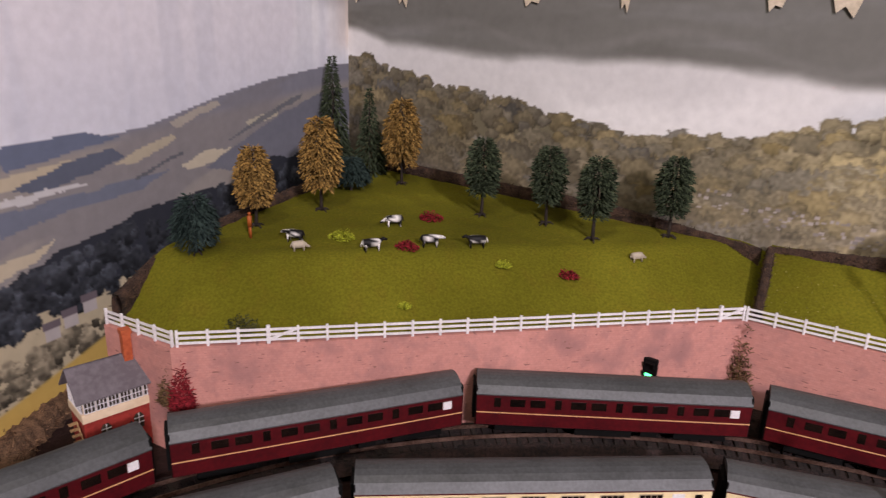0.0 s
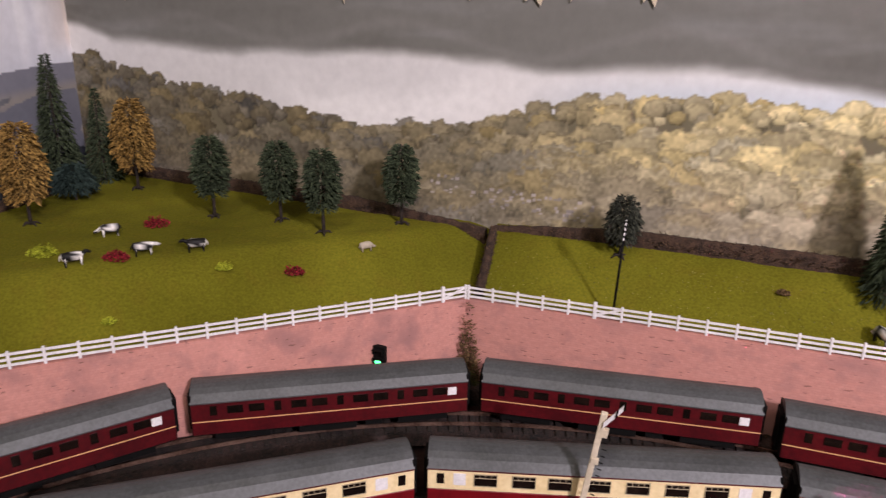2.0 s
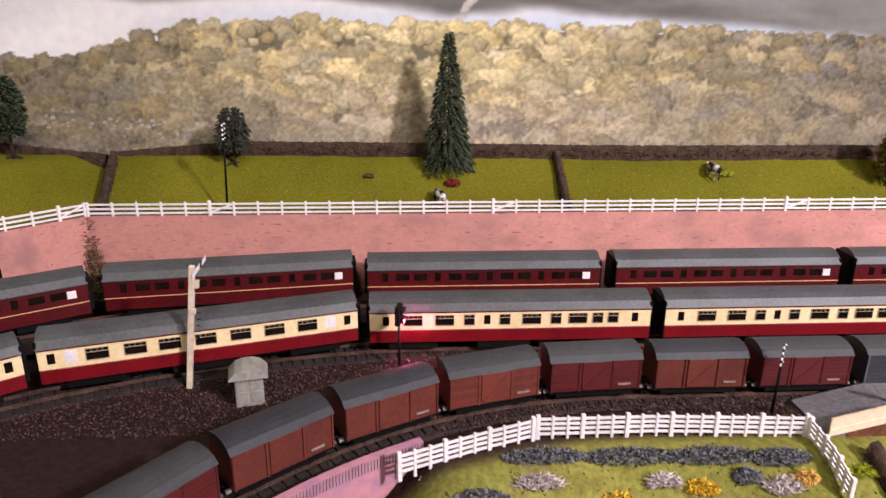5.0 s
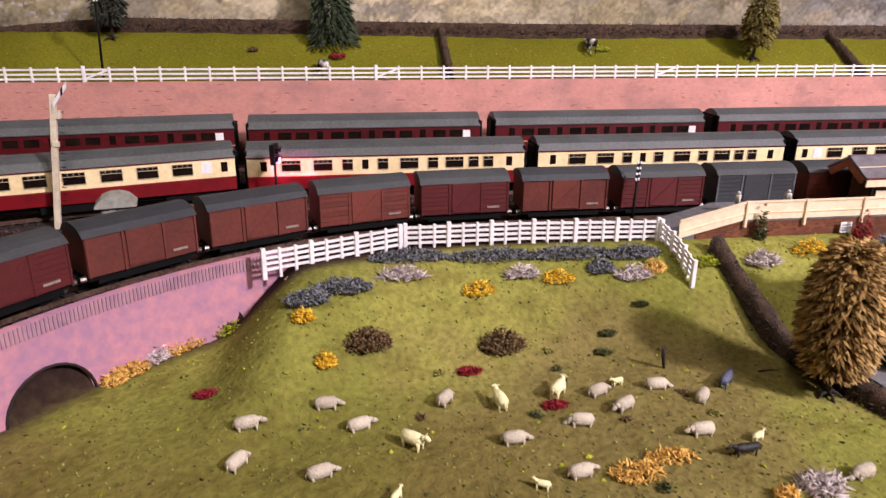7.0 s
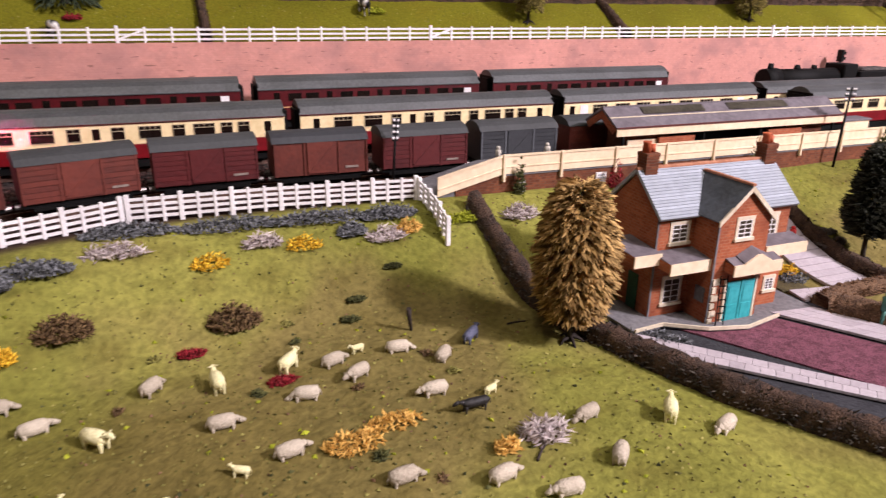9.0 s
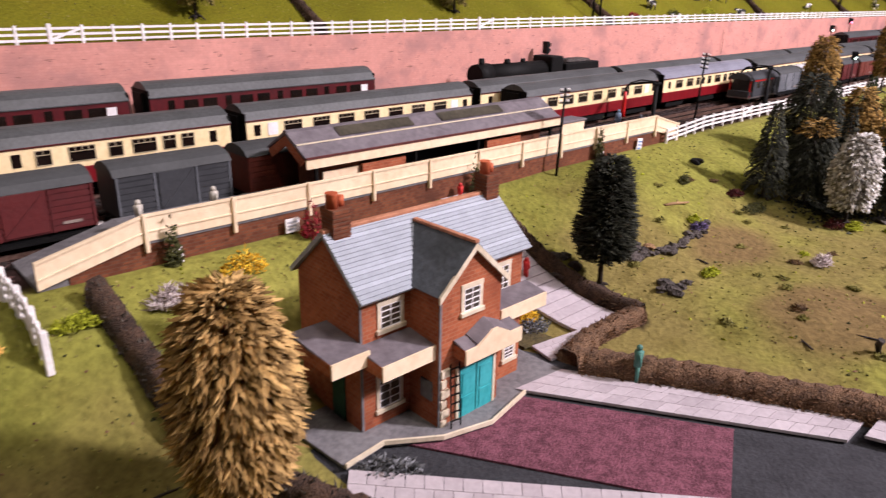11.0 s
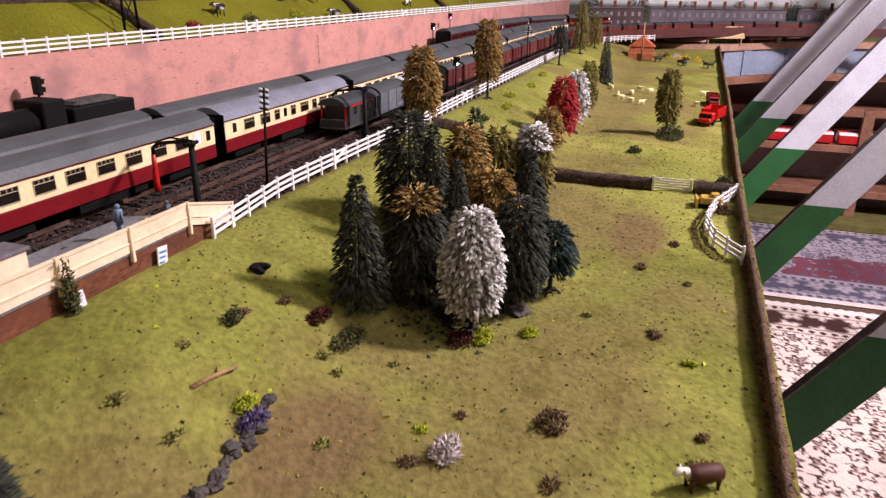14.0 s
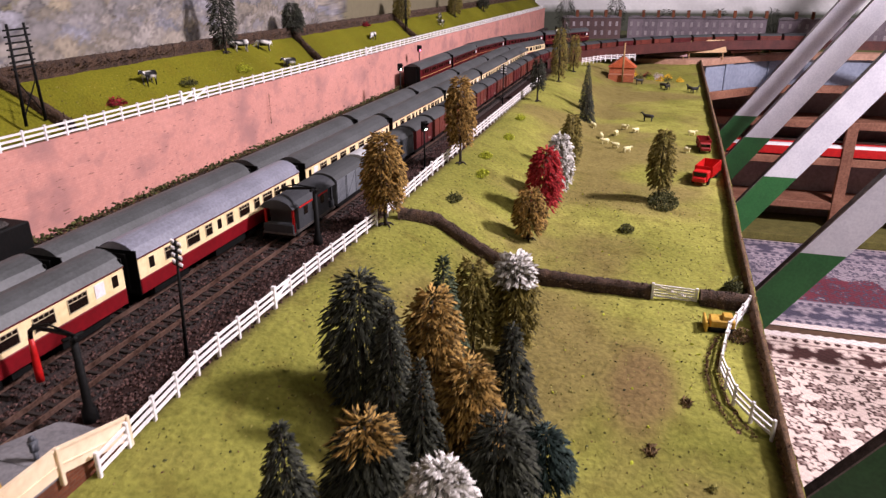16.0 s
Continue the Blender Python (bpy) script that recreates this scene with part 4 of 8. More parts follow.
fence(WALL_FENCE, [END3 + Vector((0.002, 0.002, TOPW)), BEND + Vector((0.001, 0.003, TOPW))], 0.018, 0.0155, (0.004, 0.0085, 0.013))
LINE_FENCE = "white plastic four-rail fence beside the goods line"
fence(LINE_FENCE, [P(0.229, 0.350, 0.040), P(0.285, 0.372, 0.041), P(0.326, 0.384, 0.043)], 0.0112, 0.0175, (0.003, 0.0072, 0.0112, 0.0152), strong=3)
fence(LINE_FENCE, [P(0.330, 0.386, 0.043), P(0.42, 0.386, 0.043), P(0.529, 0.380, 0.042)], 0.0112, 0.0175, (0.003, 0.0072, 0.0112, 0.0152), strong=3)
fence("short white plastic fence down to the sheep field", [P(0.531, 0.378, 0.042), P(0.534, 0.352, 0.035), P(0.534, 0.328, 0.026)], 0.009, 0.0165, (0.003, 0.0072, 0.0112, 0.0148), strong=2)
fence("white plastic fence along the railway bank", [P(1.133, 0.372, 0.041), P(1.24, 0.384, 0.043), P(1.40, 0.384, 0.043), P(1.53, 0.380, 0.043)], 0.0242, 0.0165, (0.0045, 0.009, 0.0138), braces=(8,))
fence("white plastic fence along the railway bank", [P(1.56, 0.380, 0.043), P(1.72, 0.384, 0.043), P(2.1, 0.386, 0.043), P(2.6, 0.386, 0.043)], 0.0242, 0.0165, (0.0045, 0.009, 0.0138), braces=(7,))
fence("curved white plastic fence in the field corner", [low_place(1.532, 0.020), low_place(1.47, 0.043), low_place(1.41, 0.052), low_place(1.366, 0.044), low_place(1.335, 0.024)], 0.021, 0.0165, (0.0045, 0.009, 0.0138))
fence("distant white fence at the bend of the line", [P(2.98, 0.33, 0.045), P(3.08, 0.28, 0.045), P(3.14, 0.19, 0.045)], 0.02, 0.0165, (0.0045, 0.009, 0.0138))


def field_gate(label, a, b, height=0.014):
    t = thing("field_gate", label, "gate")
    m = Matrix.Translation(a) @ Matrix.Rotation(math.atan2((b - a).y, (b - a).x), 4, "Z")
    t.matrix_basis = m
    l = (b - a).length
    for x in (0.001, l - 0.001):
        part("post", boxes((x - 0.0012, x + 0.0012, -0.0012, 0.0012, -0.004, height + 0.002), bevel=0.0002), WHITE, t)
    for z in (0.003, 0.0058, 0.0086, 0.0114, height):
        part("bar", boxes((0.001, l - 0.001, -0.0006, 0.0006, z - 0.0007, z + 0.0007)), WHITE, t)
    part("brace", sweep([Vector((0.001, 0.0008, height)), Vector((l - 0.001, 0.0008, 0.003))], 0.001, 0.0014), WHITE, t)
    return t


field_gate("white five-bar gate between two hedges", low_place(1.538, 0.105), low_place(1.536, 0.064))


# ---- track ----
def track(name, runs, label, near):
    t = thing("railway_track", label, "track")
    n = int((runs[1] - runs[0]) / 0.02)
    rows = [on_line(name, runs[0] + (runs[1] - runs[0]) * i / n) for i in range(n + 1)]
    for side in (-0.00825, 0.00825):
        part("rail", sweep([m @ Vector((0, side, -0.0016)) for m in rows], 0.0012, 0.0032), RAIL, t)
    bm = bmesh.new()
    one = mesh_of("sleeper", box(bmesh.new(), -0.0016, 0.0016, -0.0165, 0.0165, -0.0058, -0.0032, 0.0003), SLEEPER)
    x = runs[0]
    while x < runs[1]:
        m = on_line(name, x) @ pose(0, 0, 0, 0, 0, random.uniform(-1, 1))
        if near[0] < x < near[1]:
            share("sleeper", one, t, m)
        else:
            box(bm, -0.0016, 0.0016, -0.0165, 0.0165, -0.0058, -0.0032, m=m)
        x += 0.0095
    ob = part("distant_timber", bm, SLEEPER, t)
    tagged(ob, kind="stuff")
    # the bed of chips
    bed = bmesh.new()
    prev = None
    for m in rows:
        row = [bed.verts.new(m @ Vector((0, y, z))) for y, z in ((-0.026, -0.012), (-0.019, -0.0048), (0.019, -0.0048), (0.026, -0.012))]
        if prev:
            for k in range(3):
                bed.faces.new((prev[k], row[k], row[k + 1], prev[k + 1]))
        prev = row
    part("ballast", bed, BALLAST, t)
    return t


TRACK = "railway track with rusty rails on dark brown ballast"
track("wall", (-0.75, 3.8), TRACK, (0.9, 1.9))
track("main", (-0.75, 3.9), TRACK, (-0.15, 0.4))
track("loop", (0.95, 3.9), TRACK, (0.94, 2.2))
track("goods", (-0.35, 4.1), TRACK, (0.05, 1.95))


def scatter(name, count, leaf, place, size, label, category, seed):
    """Loose crumbs strewn over a surface, one object of stuff."""
    rng = np.random.RandomState(seed)
    st, en, w = [], [], []
    while len(st) < count:
        p = place(rng)
        if p is None:
            continue
        k = size * (0.5 + rng.rand())
        v = Vector(rng.randn(3)).normalized() * k
        v.z = abs(v.z) * 0.5
        st.append(tuple(p - v * 0.5))
        en.append(tuple(p + v * 0.5))
        w.append(k * 0.33)
    return tagged(new(name, fibre_mesh(name, st, en, w, LEAF[leaf])), label, category, kind="stuff")


def chips(rng):
    run, k = rng.uniform(0.25, 2.1), rng.randint(4)
    name = ("goods", "goods", "loop", "main")[k]
    if name == "loop" and run < 0.95:
        name = "goods"
    m = on_line(name, run)
    y = rng.uniform(-0.024, 0.024) if k != 1 else rng.uniform(-0.066, -0.020)
    if y < -0.024 and (run < 0.42 or 0.54 < run < 1.17):
        return None
    low = -0.0042 if abs(y) < 0.019 else (-0.0062 if abs(y) < 0.024 else 0.0424 - RAIL_Z - LIFT[name])
    return m @ Vector((0, y, low + rng.uniform(0, 0.0006)))


scatter("ballast_chips", 60000, "stone", chips, 0.0028, "loose brown and grey stone chips round the track", "ballast", 21)


def yard(rng):
    s, d = rng.uniform(-0.25, 0.6), rng.uniform(0.40, 0.515)
    g = -inside(s, d)
    top = OFFSET["main"] - (0.74 * (1 - math.sqrt(max(0, 1 - ((0.27 - s) / 0.74) ** 2))) if s < 0.27 else 0.0)
    if g < 0.02 or d > top - 0.02:
        return None
    return P(s, d, 0.0425 + rng.uniform(0, 0.001))


scatter("yard_ballast", 9000, "stone", yard, 0.0022, "loose brown stone chips between the lines", "ballast", 22)


def turf(rng):
    s, d = rng.uniform(0.1, 1.9), rng.uniform(0.03, 0.37)
    g = inside(s, d)
    if g < (0.08 if s > 0.25 else 0.05) or (0.60 < s < 0.86 and d < 0.30):
        return None
    if s > 0.9 and rng.rand() < 0.45:
        return None
    return low_place(s, d, 0.0003)


scatter("turf_crumbs", 9000, "straw", turf, 0.0019, "yellow-green flock crumbs on the grass", "grass", 23)
scatter("brown_crumbs", 1300, "hedge_brown", turf, 0.0019, "brown crumbs and dead leaves on the grass", "debris", 26)
scatter("dark_crumbs", 800, "moss", turf, 0.0026, "dark olive flock crumbs on the grass", "grass", 24)
scatter("high_turf_crumbs", 2500, "straw", lambda r: up_place(r.uniform(-0.08, 1.9), r.uniform(0.655, 0.71), 0.0003), 0.0018, "yellow-green flock crumbs on the high field", "grass", 25)


# ---- trains ----
RUST_RED = material("bauxite_paint", (0.30, 0.12, 0.09), (0.44, 0.19, 0.14), 0.6, 40, 300, 0.15, spread=0.5)
DARK_RED = material("dark_red_paint", (0.27, 0.06, 0.07), (0.36, 0.10, 0.10), 0.55, 40, 300, 0.15, spread=0.5)
VAN_GREY = material("van_grey_paint", (0.30, 0.31, 0.33), (0.42, 0.43, 0.45), 0.6, 40, 300, 0.15, spread=0.4)
VAN_DARK = material("van_dark_paint", (0.14, 0.145, 0.16), (0.22, 0.225, 0.24), 0.6, 40, 300, 0.15, spread=0.4)
VAN_ROOF = material("van_roof_paint", (0.17, 0.175, 0.18), (0.27, 0.275, 0.28), 0.7, 40, 400, 0.1, spread=0.6)
WHITE_ROOF = material("white_roof_paint", (0.66, 0.66, 0.66), (0.76, 0.76, 0.77), 0.6, 40, 400, 0.1)
STEEL = material("worn_steel", (0.35, 0.33, 0.32), (0.55, 0.52, 0.50), 0.4, 80, 500, 0.1, metal=0.7)
RED = material("signal_red_paint", (0.66, 0.05, 0.06), (0.80, 0.10, 0.10), 0.45, 60, 400, 0.05)


def roof_outline(w, z0, z1, n=9):
    return [(-w / 2 + w * i / (n - 1), z0 + (z1 - z0) * math.cos((i / (n - 1) - 0.5) * math.pi) ** 0.62) for i in range(n)]


def turned(bm):
    """Turns a prism carried along y into one carried along x."""
    for v in bm.verts:
        v.co = Vector((v.co.y, v.co.x, v.co.z))
    bmesh.ops.recalc_face_normals(bm, faces=bm.faces[:])
    return bm


def wheel_mesh(r=0.0058, w=0.0022):
    bm = bmesh.new()
    bmesh.ops.create_cone(bm, cap_ends=True, segments=14, radius1=r, radius2=r, depth=w, matrix=Matrix.Rotation(math.pi / 2, 4, "X"))
    bmesh.ops.create_cone(bm, cap_ends=True, segments=14, radius1=r * 1.12, radius2=r * 1.12, depth=w * 0.3, matrix=Matrix.Translation((0, w * 0.45, 0)) @ Matrix.Rotation(math.pi / 2, 4, "X"))
    return mesh_of("wheel", bm, BLACK)


WHEEL = wheel_mesh()


def window_mesh(w, h, bars):
    return box(bmesh.new(), -w / 2, w / 2, -0.00030, 0.00012, -h / 2, h / 2)


def lattice(xs, zs, open_cells, y0, y1):
    """One connected frame: the cells between the cuts xs and zs, less the open ones."""
    bm = bmesh.new()
    vs = {}

    def v(i, j, k):
        if (i, j, k) not in vs:
            vs[i, j, k] = bm.verts.new((xs[i], (y0, y1)[k], zs[j]))
        return vs[i, j, k]

    solid = {(i, j) for i in range(len(xs) - 1) for j in range(len(zs) - 1) if (i, j) not in open_cells}
    for i, j in solid:
        bm.faces.new((v(i, j, 0), v(i + 1, j, 0), v(i + 1, j + 1, 0), v(i, j + 1, 0)))
        for di, dj, a, b in ((-1, 0, (i, j), (i, j + 1)), (1, 0, (i + 1, j), (i + 1, j + 1)), (0, -1, (i, j), (i + 1, j)), (0, 1, (i, j + 1), (i + 1, j + 1))):
            if (i + di, j + dj) not in solid:
                bm.faces.new((v(*a, 0), v(*b, 0), v(*b, 1), v(*a, 1)))
    bmesh.ops.recalc_face_normals(bm, faces=bm.faces[:])
    return bm


def frame_mesh(w, h, bars):
    xs = [-w / 2 - 0.0002, -w / 2 + 0.0003]
    for k in range(1, bars):
        x = -w / 2 + w * k / bars
        xs += [x - 0.0002, x + 0.0002]
    xs += [w / 2 - 0.0003, w / 2 + 0.0002]
    zs = [-h / 2 - 0.0002, -h / 2 + 0.0003, h * 0.18 - 0.0002, h * 0.18 + 0.0003, h / 2 - 0.0003, h / 2 + 0.0002]
    gaps = {(i, 3) for i in range(1, len(xs) - 2, 2)} | {(i, 1) for i in range(1, len(xs) - 2)}
    return lattice(xs, zs, gaps, -0.00055, 0.0)


FRAME_GREY = material("window_frame_grey", (0.62, 0.56, 0.45), (0.72, 0.66, 0.55), 0.5, 60, 300, 0.0)
WIN_BIG = mesh_of("window", window_mesh(0.0168, 0.0100, 4), GLASS_DARK)
WIN_MID = mesh_of("window", window_mesh(0.0095, 0.0100, 2), GLASS_DARK)
FRAME_OF = {"big": mesh_of("window_frame", frame_mesh(0.0168, 0.0100, 4), FRAME_GREY), "mid": mesh_of("window_frame", frame_mesh(0.0095, 0.0100, 2), FRAME_GREY)}
WIN_DOOR = mesh_of("door_window", window_mesh(0.0055, 0.0085, 0), GLASS_DARK)
WIN_MAROON = mesh_of("window", window_mesh(0.0125, 0.0068, 0), GLASS_DARK)
WIN_WHITE = mesh_of("frosted_window", window_mesh(0.0090, 0.0100, 0), WHITE)
LAYOUTS = (
    [(-0.112, WIN_DOOR), (-0.088, WIN_BIG), (-0.060, WIN_BIG), (-0.038, WIN_MID), (-0.022, WIN_DOOR), (-0.006, WIN_MID), (0.018, WIN_BIG), (0.040, WIN_MID), (0.060, WIN_BIG), (0.078, WIN_MID), (0.092, WIN_MID), (0.112, WIN_DOOR)],
    [(-0.117, WIN_DOOR), (-0.103, WIN_WHITE), (-0.084, WIN_BIG), (-0.056, WIN_BIG), (-0.030, WIN_BIG), (-0.002, WIN_BIG), (0.026, WIN_BIG), (0.054, WIN_BIG), (0.082, WIN_BIG), (0.102, WIN_WHITE), (0.117, WIN_DOOR)],
)


def coach(style, layout, roof_mat, label, board=False):
    """One passenger coach on its rails, its middle at the origin, x along the line."""
    t = thing("coach", label, "railway coach", None, "coaches of the trains")
    half, w = (0.1145 if style == "maroon" else 0.1265), 0.0365
    z0, z1, z2 = 0.0105, 0.0225, 0.0405
    lower, upper = (MAROON, MAROON) if style == "maroon" else (CRIMSON, CREAM)
    part("lower_panel", boxes((-half, half, -w / 2, w / 2, z0, z1), bevel=0.0005), lower, t)
    part("upper_panel", boxes((-half, half, -w / 2 + 0.0002, w / 2 - 0.0002, z1, z2), bevel=0.0003), upper, t)
    part("roof", turned(prism(bmesh.new(), roof_outline(w + 0.001, z2 - 0.0006, 0.0515), -half - 0.0004, half + 0.0004)), roof_mat, t, smooth=False)
    part("gutter", boxes((-half, half, -w / 2 - 0.0008, -w / 2 + 0.0004, z2 - 0.0012, z2 - 0.0004), (-half, half, w / 2 - 0.0004, w / 2 + 0.0008, z2 - 0.0012, z2 - 0.0004)), MAROON if style != "maroon" else roof_mat, t)
    for x in (-1, 1):
        part("gangway", boxes((x * half - 0.0012, x * half + 0.0042 * x + 0.0012 * (x < 0), -0.0095, 0.0095, 0.012, 0.043), (x * half - 0.0006, x * half + 0.0006, -w / 2 + 0.0006, w / 2 - 0.0006, z0, 0.0455), bevel=0.0002), BLACK, t)
    part("underframe", boxes((-half + 0.004, half - 0.004, -0.012, 0.012, 0.0062, 0.0108), (-0.030, 0.018, -0.0165, 0.0165, 0.0035, 0.0095), (0.026, 0.04, -0.0150, 0.0150, 0.004, 0.0095)), BLACK, t)
    for x in (-half + 0.0385, half - 0.0385):
        b = part("bogie", boxes((x - 0.004, x + 0.004, -0.0127, 0.0127, 0.004, 0.0085), bevel=0.0003), BLACK, t)
        for y in (-0.0138, 0.0138):
            part("side_frame", boxes((x - 0.022, x + 0.022, y - 0.001, y + 0.001, 0.003, 0.0088), bevel=0.0003), BLACK, b)
        for dx in (-0.016, 0.016):
            for y in (-0.0088, 0.0088):
                share("wheel", WHEEL, b, pose(x + dx, y, 0.0058))
    if style == "maroon":
        for y in (-w / 2 - 0.0002, w / 2 + 0.0002):
            part("lining", boxes((-half, half, y - 0.0002, y + 0.0002, 0.0225, 0.0233)), GOLD, t)
        for i in range(12):
            for y, a in ((-w / 2 + 0.0001, 0), (w / 2 - 0.0001, 180)):
                share("window", WIN_MAROON if i % 3 else WIN_DOOR, t, pose(-0.097 + i * 0.0170, y, 0.0325, 0, 0, a))
        if board:
            part("notice", boxes((0.097, 0.1045, -w / 2 - 0.0007, -w / 2, 0.0285, 0.0355)), WHITE, t, "small white card on the coach side")
    else:
        for x, me in LAYOUTS[layout]:
            for y, a in ((-w / 2 + 0.0001, 0), (w / 2 - 0.0001, 180)):
                win = share("window", me, t, pose(x, y, 0.0318, 0, 0, a))
                if a == 0 and me in (WIN_BIG, WIN_MID):
                    share("window_frame", FRAME_OF["big" if me is WIN_BIG else "mid"], win, Matrix())
    return t


maroon = coach("maroon", 0, ROOF_GREY, "maroon passenger coach with a grey roof and yellow lining", True)
cream_a = coach("cream", 0, ROOF_GREY, "crimson and cream passenger coach with a grey roof")
cream_b = coach("cream", 1, ROOF_GREY, "crimson and cream open coach with a grey roof")
SILVER = material("pale_roof_paint", (0.42, 0.42, 0.46), (0.52, 0.52, 0.57), 0.4, 30, 400, 0.05)
silver = coach("cream", 0, SILVER, "crimson and cream coach with a pale silver roof")
first = True
for run in [-0.669 + 0.2455 * k for k in range(7)] + [2.40 + 0.2455 * k for k in range(5)]:
    maroon.matrix_basis = on_line("wall", run) if first else maroon.matrix_basis
    if not first:
        copy_thing(maroon, on_line("wall", run))
    first = False
used = set()
for k in range(14):
    run = -0.470 + 0.2665 * k
    shape = cream_b if k in (1, 2, 5, 8, 10) else cream_a
    if shape in used:
        copy_thing(shape, on_line("main", run))
    else:
        shape.matrix_basis = on_line("main", run)
        used.add(shape)
silver.matrix_basis = on_line("loop", 1.425)
for k in (-1, 1, 2, 3, 4, 5):
    copy_thing(cream_b if k % 2 else cream_a, on_line("loop", 1.425 + 0.2685 * k))


BUFFER = bmesh.new()
bmesh.ops.create_cone(BUFFER, cap_ends=True, segments=8, radius1=0.0019, radius2=0.0019, depth=0.004, matrix=Matrix.Rotation(math.pi / 2, 4, "Y"))
BUFFER = mesh_of("buffer", BUFFER, STEEL)


def van(body, roof, label, length=0.074, planks=True, ends=None, panel=None):
    """A four-wheeled goods van, x along the line."""
    t = thing("goods_van", label, "railway van", None, "vans of the goods trains")
    h, w = length / 2, 0.0325
    bm = bmesh.new()
    box(bm, -h, h, -w / 2 + 0.0004, w / 2 - 0.0004, 0.0100, 0.0365)
    if planks:
        for i in range(7):
            z = 0.0104 + i * 0.0037
            y = -w / 2
            part("plank", boxes((-h, h, y, y + 0.0006, z, z + 0.0031)), body, t)
    part("body", bm, body, t)
    part("roof", turned(prism(bmesh.new(), roof_outline(w + 0.0015, 0.0358, 0.0432), -h - 0.0008, h + 0.0008)), roof, t)
    for y in (-1, 1):
        d = part("door", boxes((-0.0115, 0.0115, min(y * w / 2, y * (w / 2 + 0.0007)), max(y * w / 2, y * (w / 2 + 0.0007)), 0.0112, 0.0355), bevel=0.0002), body, t)
        part("brace", sweep([Vector((-0.0105, y * (w / 2 + 0.0009), 0.0125)), Vector((0.0105, y * (w / 2 + 0.0009), 0.034))], 0.0005, 0.0009), body, d)
        for x in (-h + 0.001, h - 0.001, -0.0135, 0.0135):
            part("strapping", boxes((x - 0.0006, x + 0.0006, min(y * w / 2, y * (w / 2 + 0.0006)), max(y * w / 2, y * (w / 2 + 0.0006)), 0.0100, 0.036)), ends or body, t)
        if panel:
            part("lettering", boxes((h * 0.50, h * 0.78, min(y * w / 2, y * (w / 2 + 0.0005)), max(y * w / 2, y * (w / 2 + 0.0005)), 0.0140, 0.0156)), panel, t)
    part("underframe", boxes((-h, h, -0.0135, 0.0135, 0.0068, 0.0102), (-h + 0.006, h - 0.006, -0.0145, -0.0138, 0.0045, 0.007), (-h + 0.006, h - 0.006, 0.0138, 0.0145, 0.0045, 0.007), (-h - 0.004, -h, -0.0016, 0.0016, 0.0072, 0.0088), (h, h + 0.004, -0.0016, 0.0016, 0.0072, 0.0088)), BLACK, t)
    for x in (-1, 1):
        for y in (-0.011, 0.011):
            share("buffer", BUFFER, t, pose(x * (h + 0.002), y, 0.0085))
    for x in (-0.021, 0.021):
        for y in (-0.0088, 0.0088):
            share("wheel", WHEEL, t, pose(x, y, 0.0058))
    return t


LETTER = material("white_lettering", (0.46, 0.40, 0.37), (0.60, 0.54, 0.50), 0.6, 300, 900, 0.0)
vans = [
    van(RUST_RED, VAN_ROOF, "bauxite brown goods van with a dark grey roof", panel=LETTER),
    van(DARK_RED, VAN_ROOF, "dark red goods van with a grey roof", panel=LETTER),
    van(RUST_RED, VAN_DARK, "plain bauxite goods van with a black roof", planks=False, panel=LETTER),
    van(VAN_GREY, VAN_ROOF, "grey planked goods van", panel=LETTER),
    van(VAN_DARK, VAN_ROOF, "dark grey goods van", ends=VAN_GREY),
    van(VAN_DARK, WHITE_ROOF, "black goods van with a white roof", planks=False, panel=LETTER),
]
order = [2, 0, 0, 1, 2, 2, 0, 1, 2, 1, 4, 0, 4, 1]
placed = set()


def put_van(k, m):
    if k in placed:
        return copy_thing(vans[k], m)
    vans[k].matrix_basis = m
    placed.add(k)
    return vans[k]


for i in range(14):
    put_van(order[i % len(order)], on_line("goods", -0.222 + 0.0865 * i))
for i in range(30):
    put_van([3, 5, 4, 1, 0, 2, 1, 0, 1, 2, 0, 1, 0][i] if i < 13 else [1, 0, 2][i % 3], on_line("goods", 1.588 + 0.0865 * i))


def brake_van(m):
    t = thing("brake_van", "dark brake van with bright red window band", "railway van", m)
    part("body", boxes((-0.032, 0.032, -0.0155, 0.0155, 0.010, 0.034), bevel=0.0004), VAN_DARK, t)
    part("roof", turned(prism(bmesh.new(), roof_outline(0.035, 0.0338, 0.0425), -0.046, 0.046)), VAN_DARK, t)
    for x in (-0.041, 0.041):
        part("end_panel", boxes((x - 0.004, x + 0.004, -0.0155, 0.0155, 0.010, 0.018), bevel=0.0003), VAN_DARK, t)
        for y in (-0.0145, 0.0145):
            part("stanchion", boxes((x - 0.001, x + 0.001, y - 0.001, y + 0.001, 0.010, 0.035)), RED if x < 0 else VAN_DARK, t)
    for x in (-0.018, 0.0, 0.018):
        part("side_window", boxes((x - 0.004, x + 0.004, -0.0160, -0.0150, 0.022, 0.030)), GLASS_DARK, t)
    part("side_stripe", boxes((-0.031, 0.031, -0.0161, -0.0151, 0.031, 0.0335)), RED, t)
    part("footboard", boxes((-0.045, 0.045, -0.0165, 0.0165, 0.0082, 0.0102)), STEEL, t)
    part("underframe", boxes((-0.044, 0.044, -0.012, 0.012, 0.0055, 0.0082)), BLACK, t)
    for x in (-0.024, 0.024):
        for y in (-0.0088, 0.0088):
            share("wheel", WHEEL, t, pose(x, y, 0.0058))


brake_van(on_line("goods", 1.500))


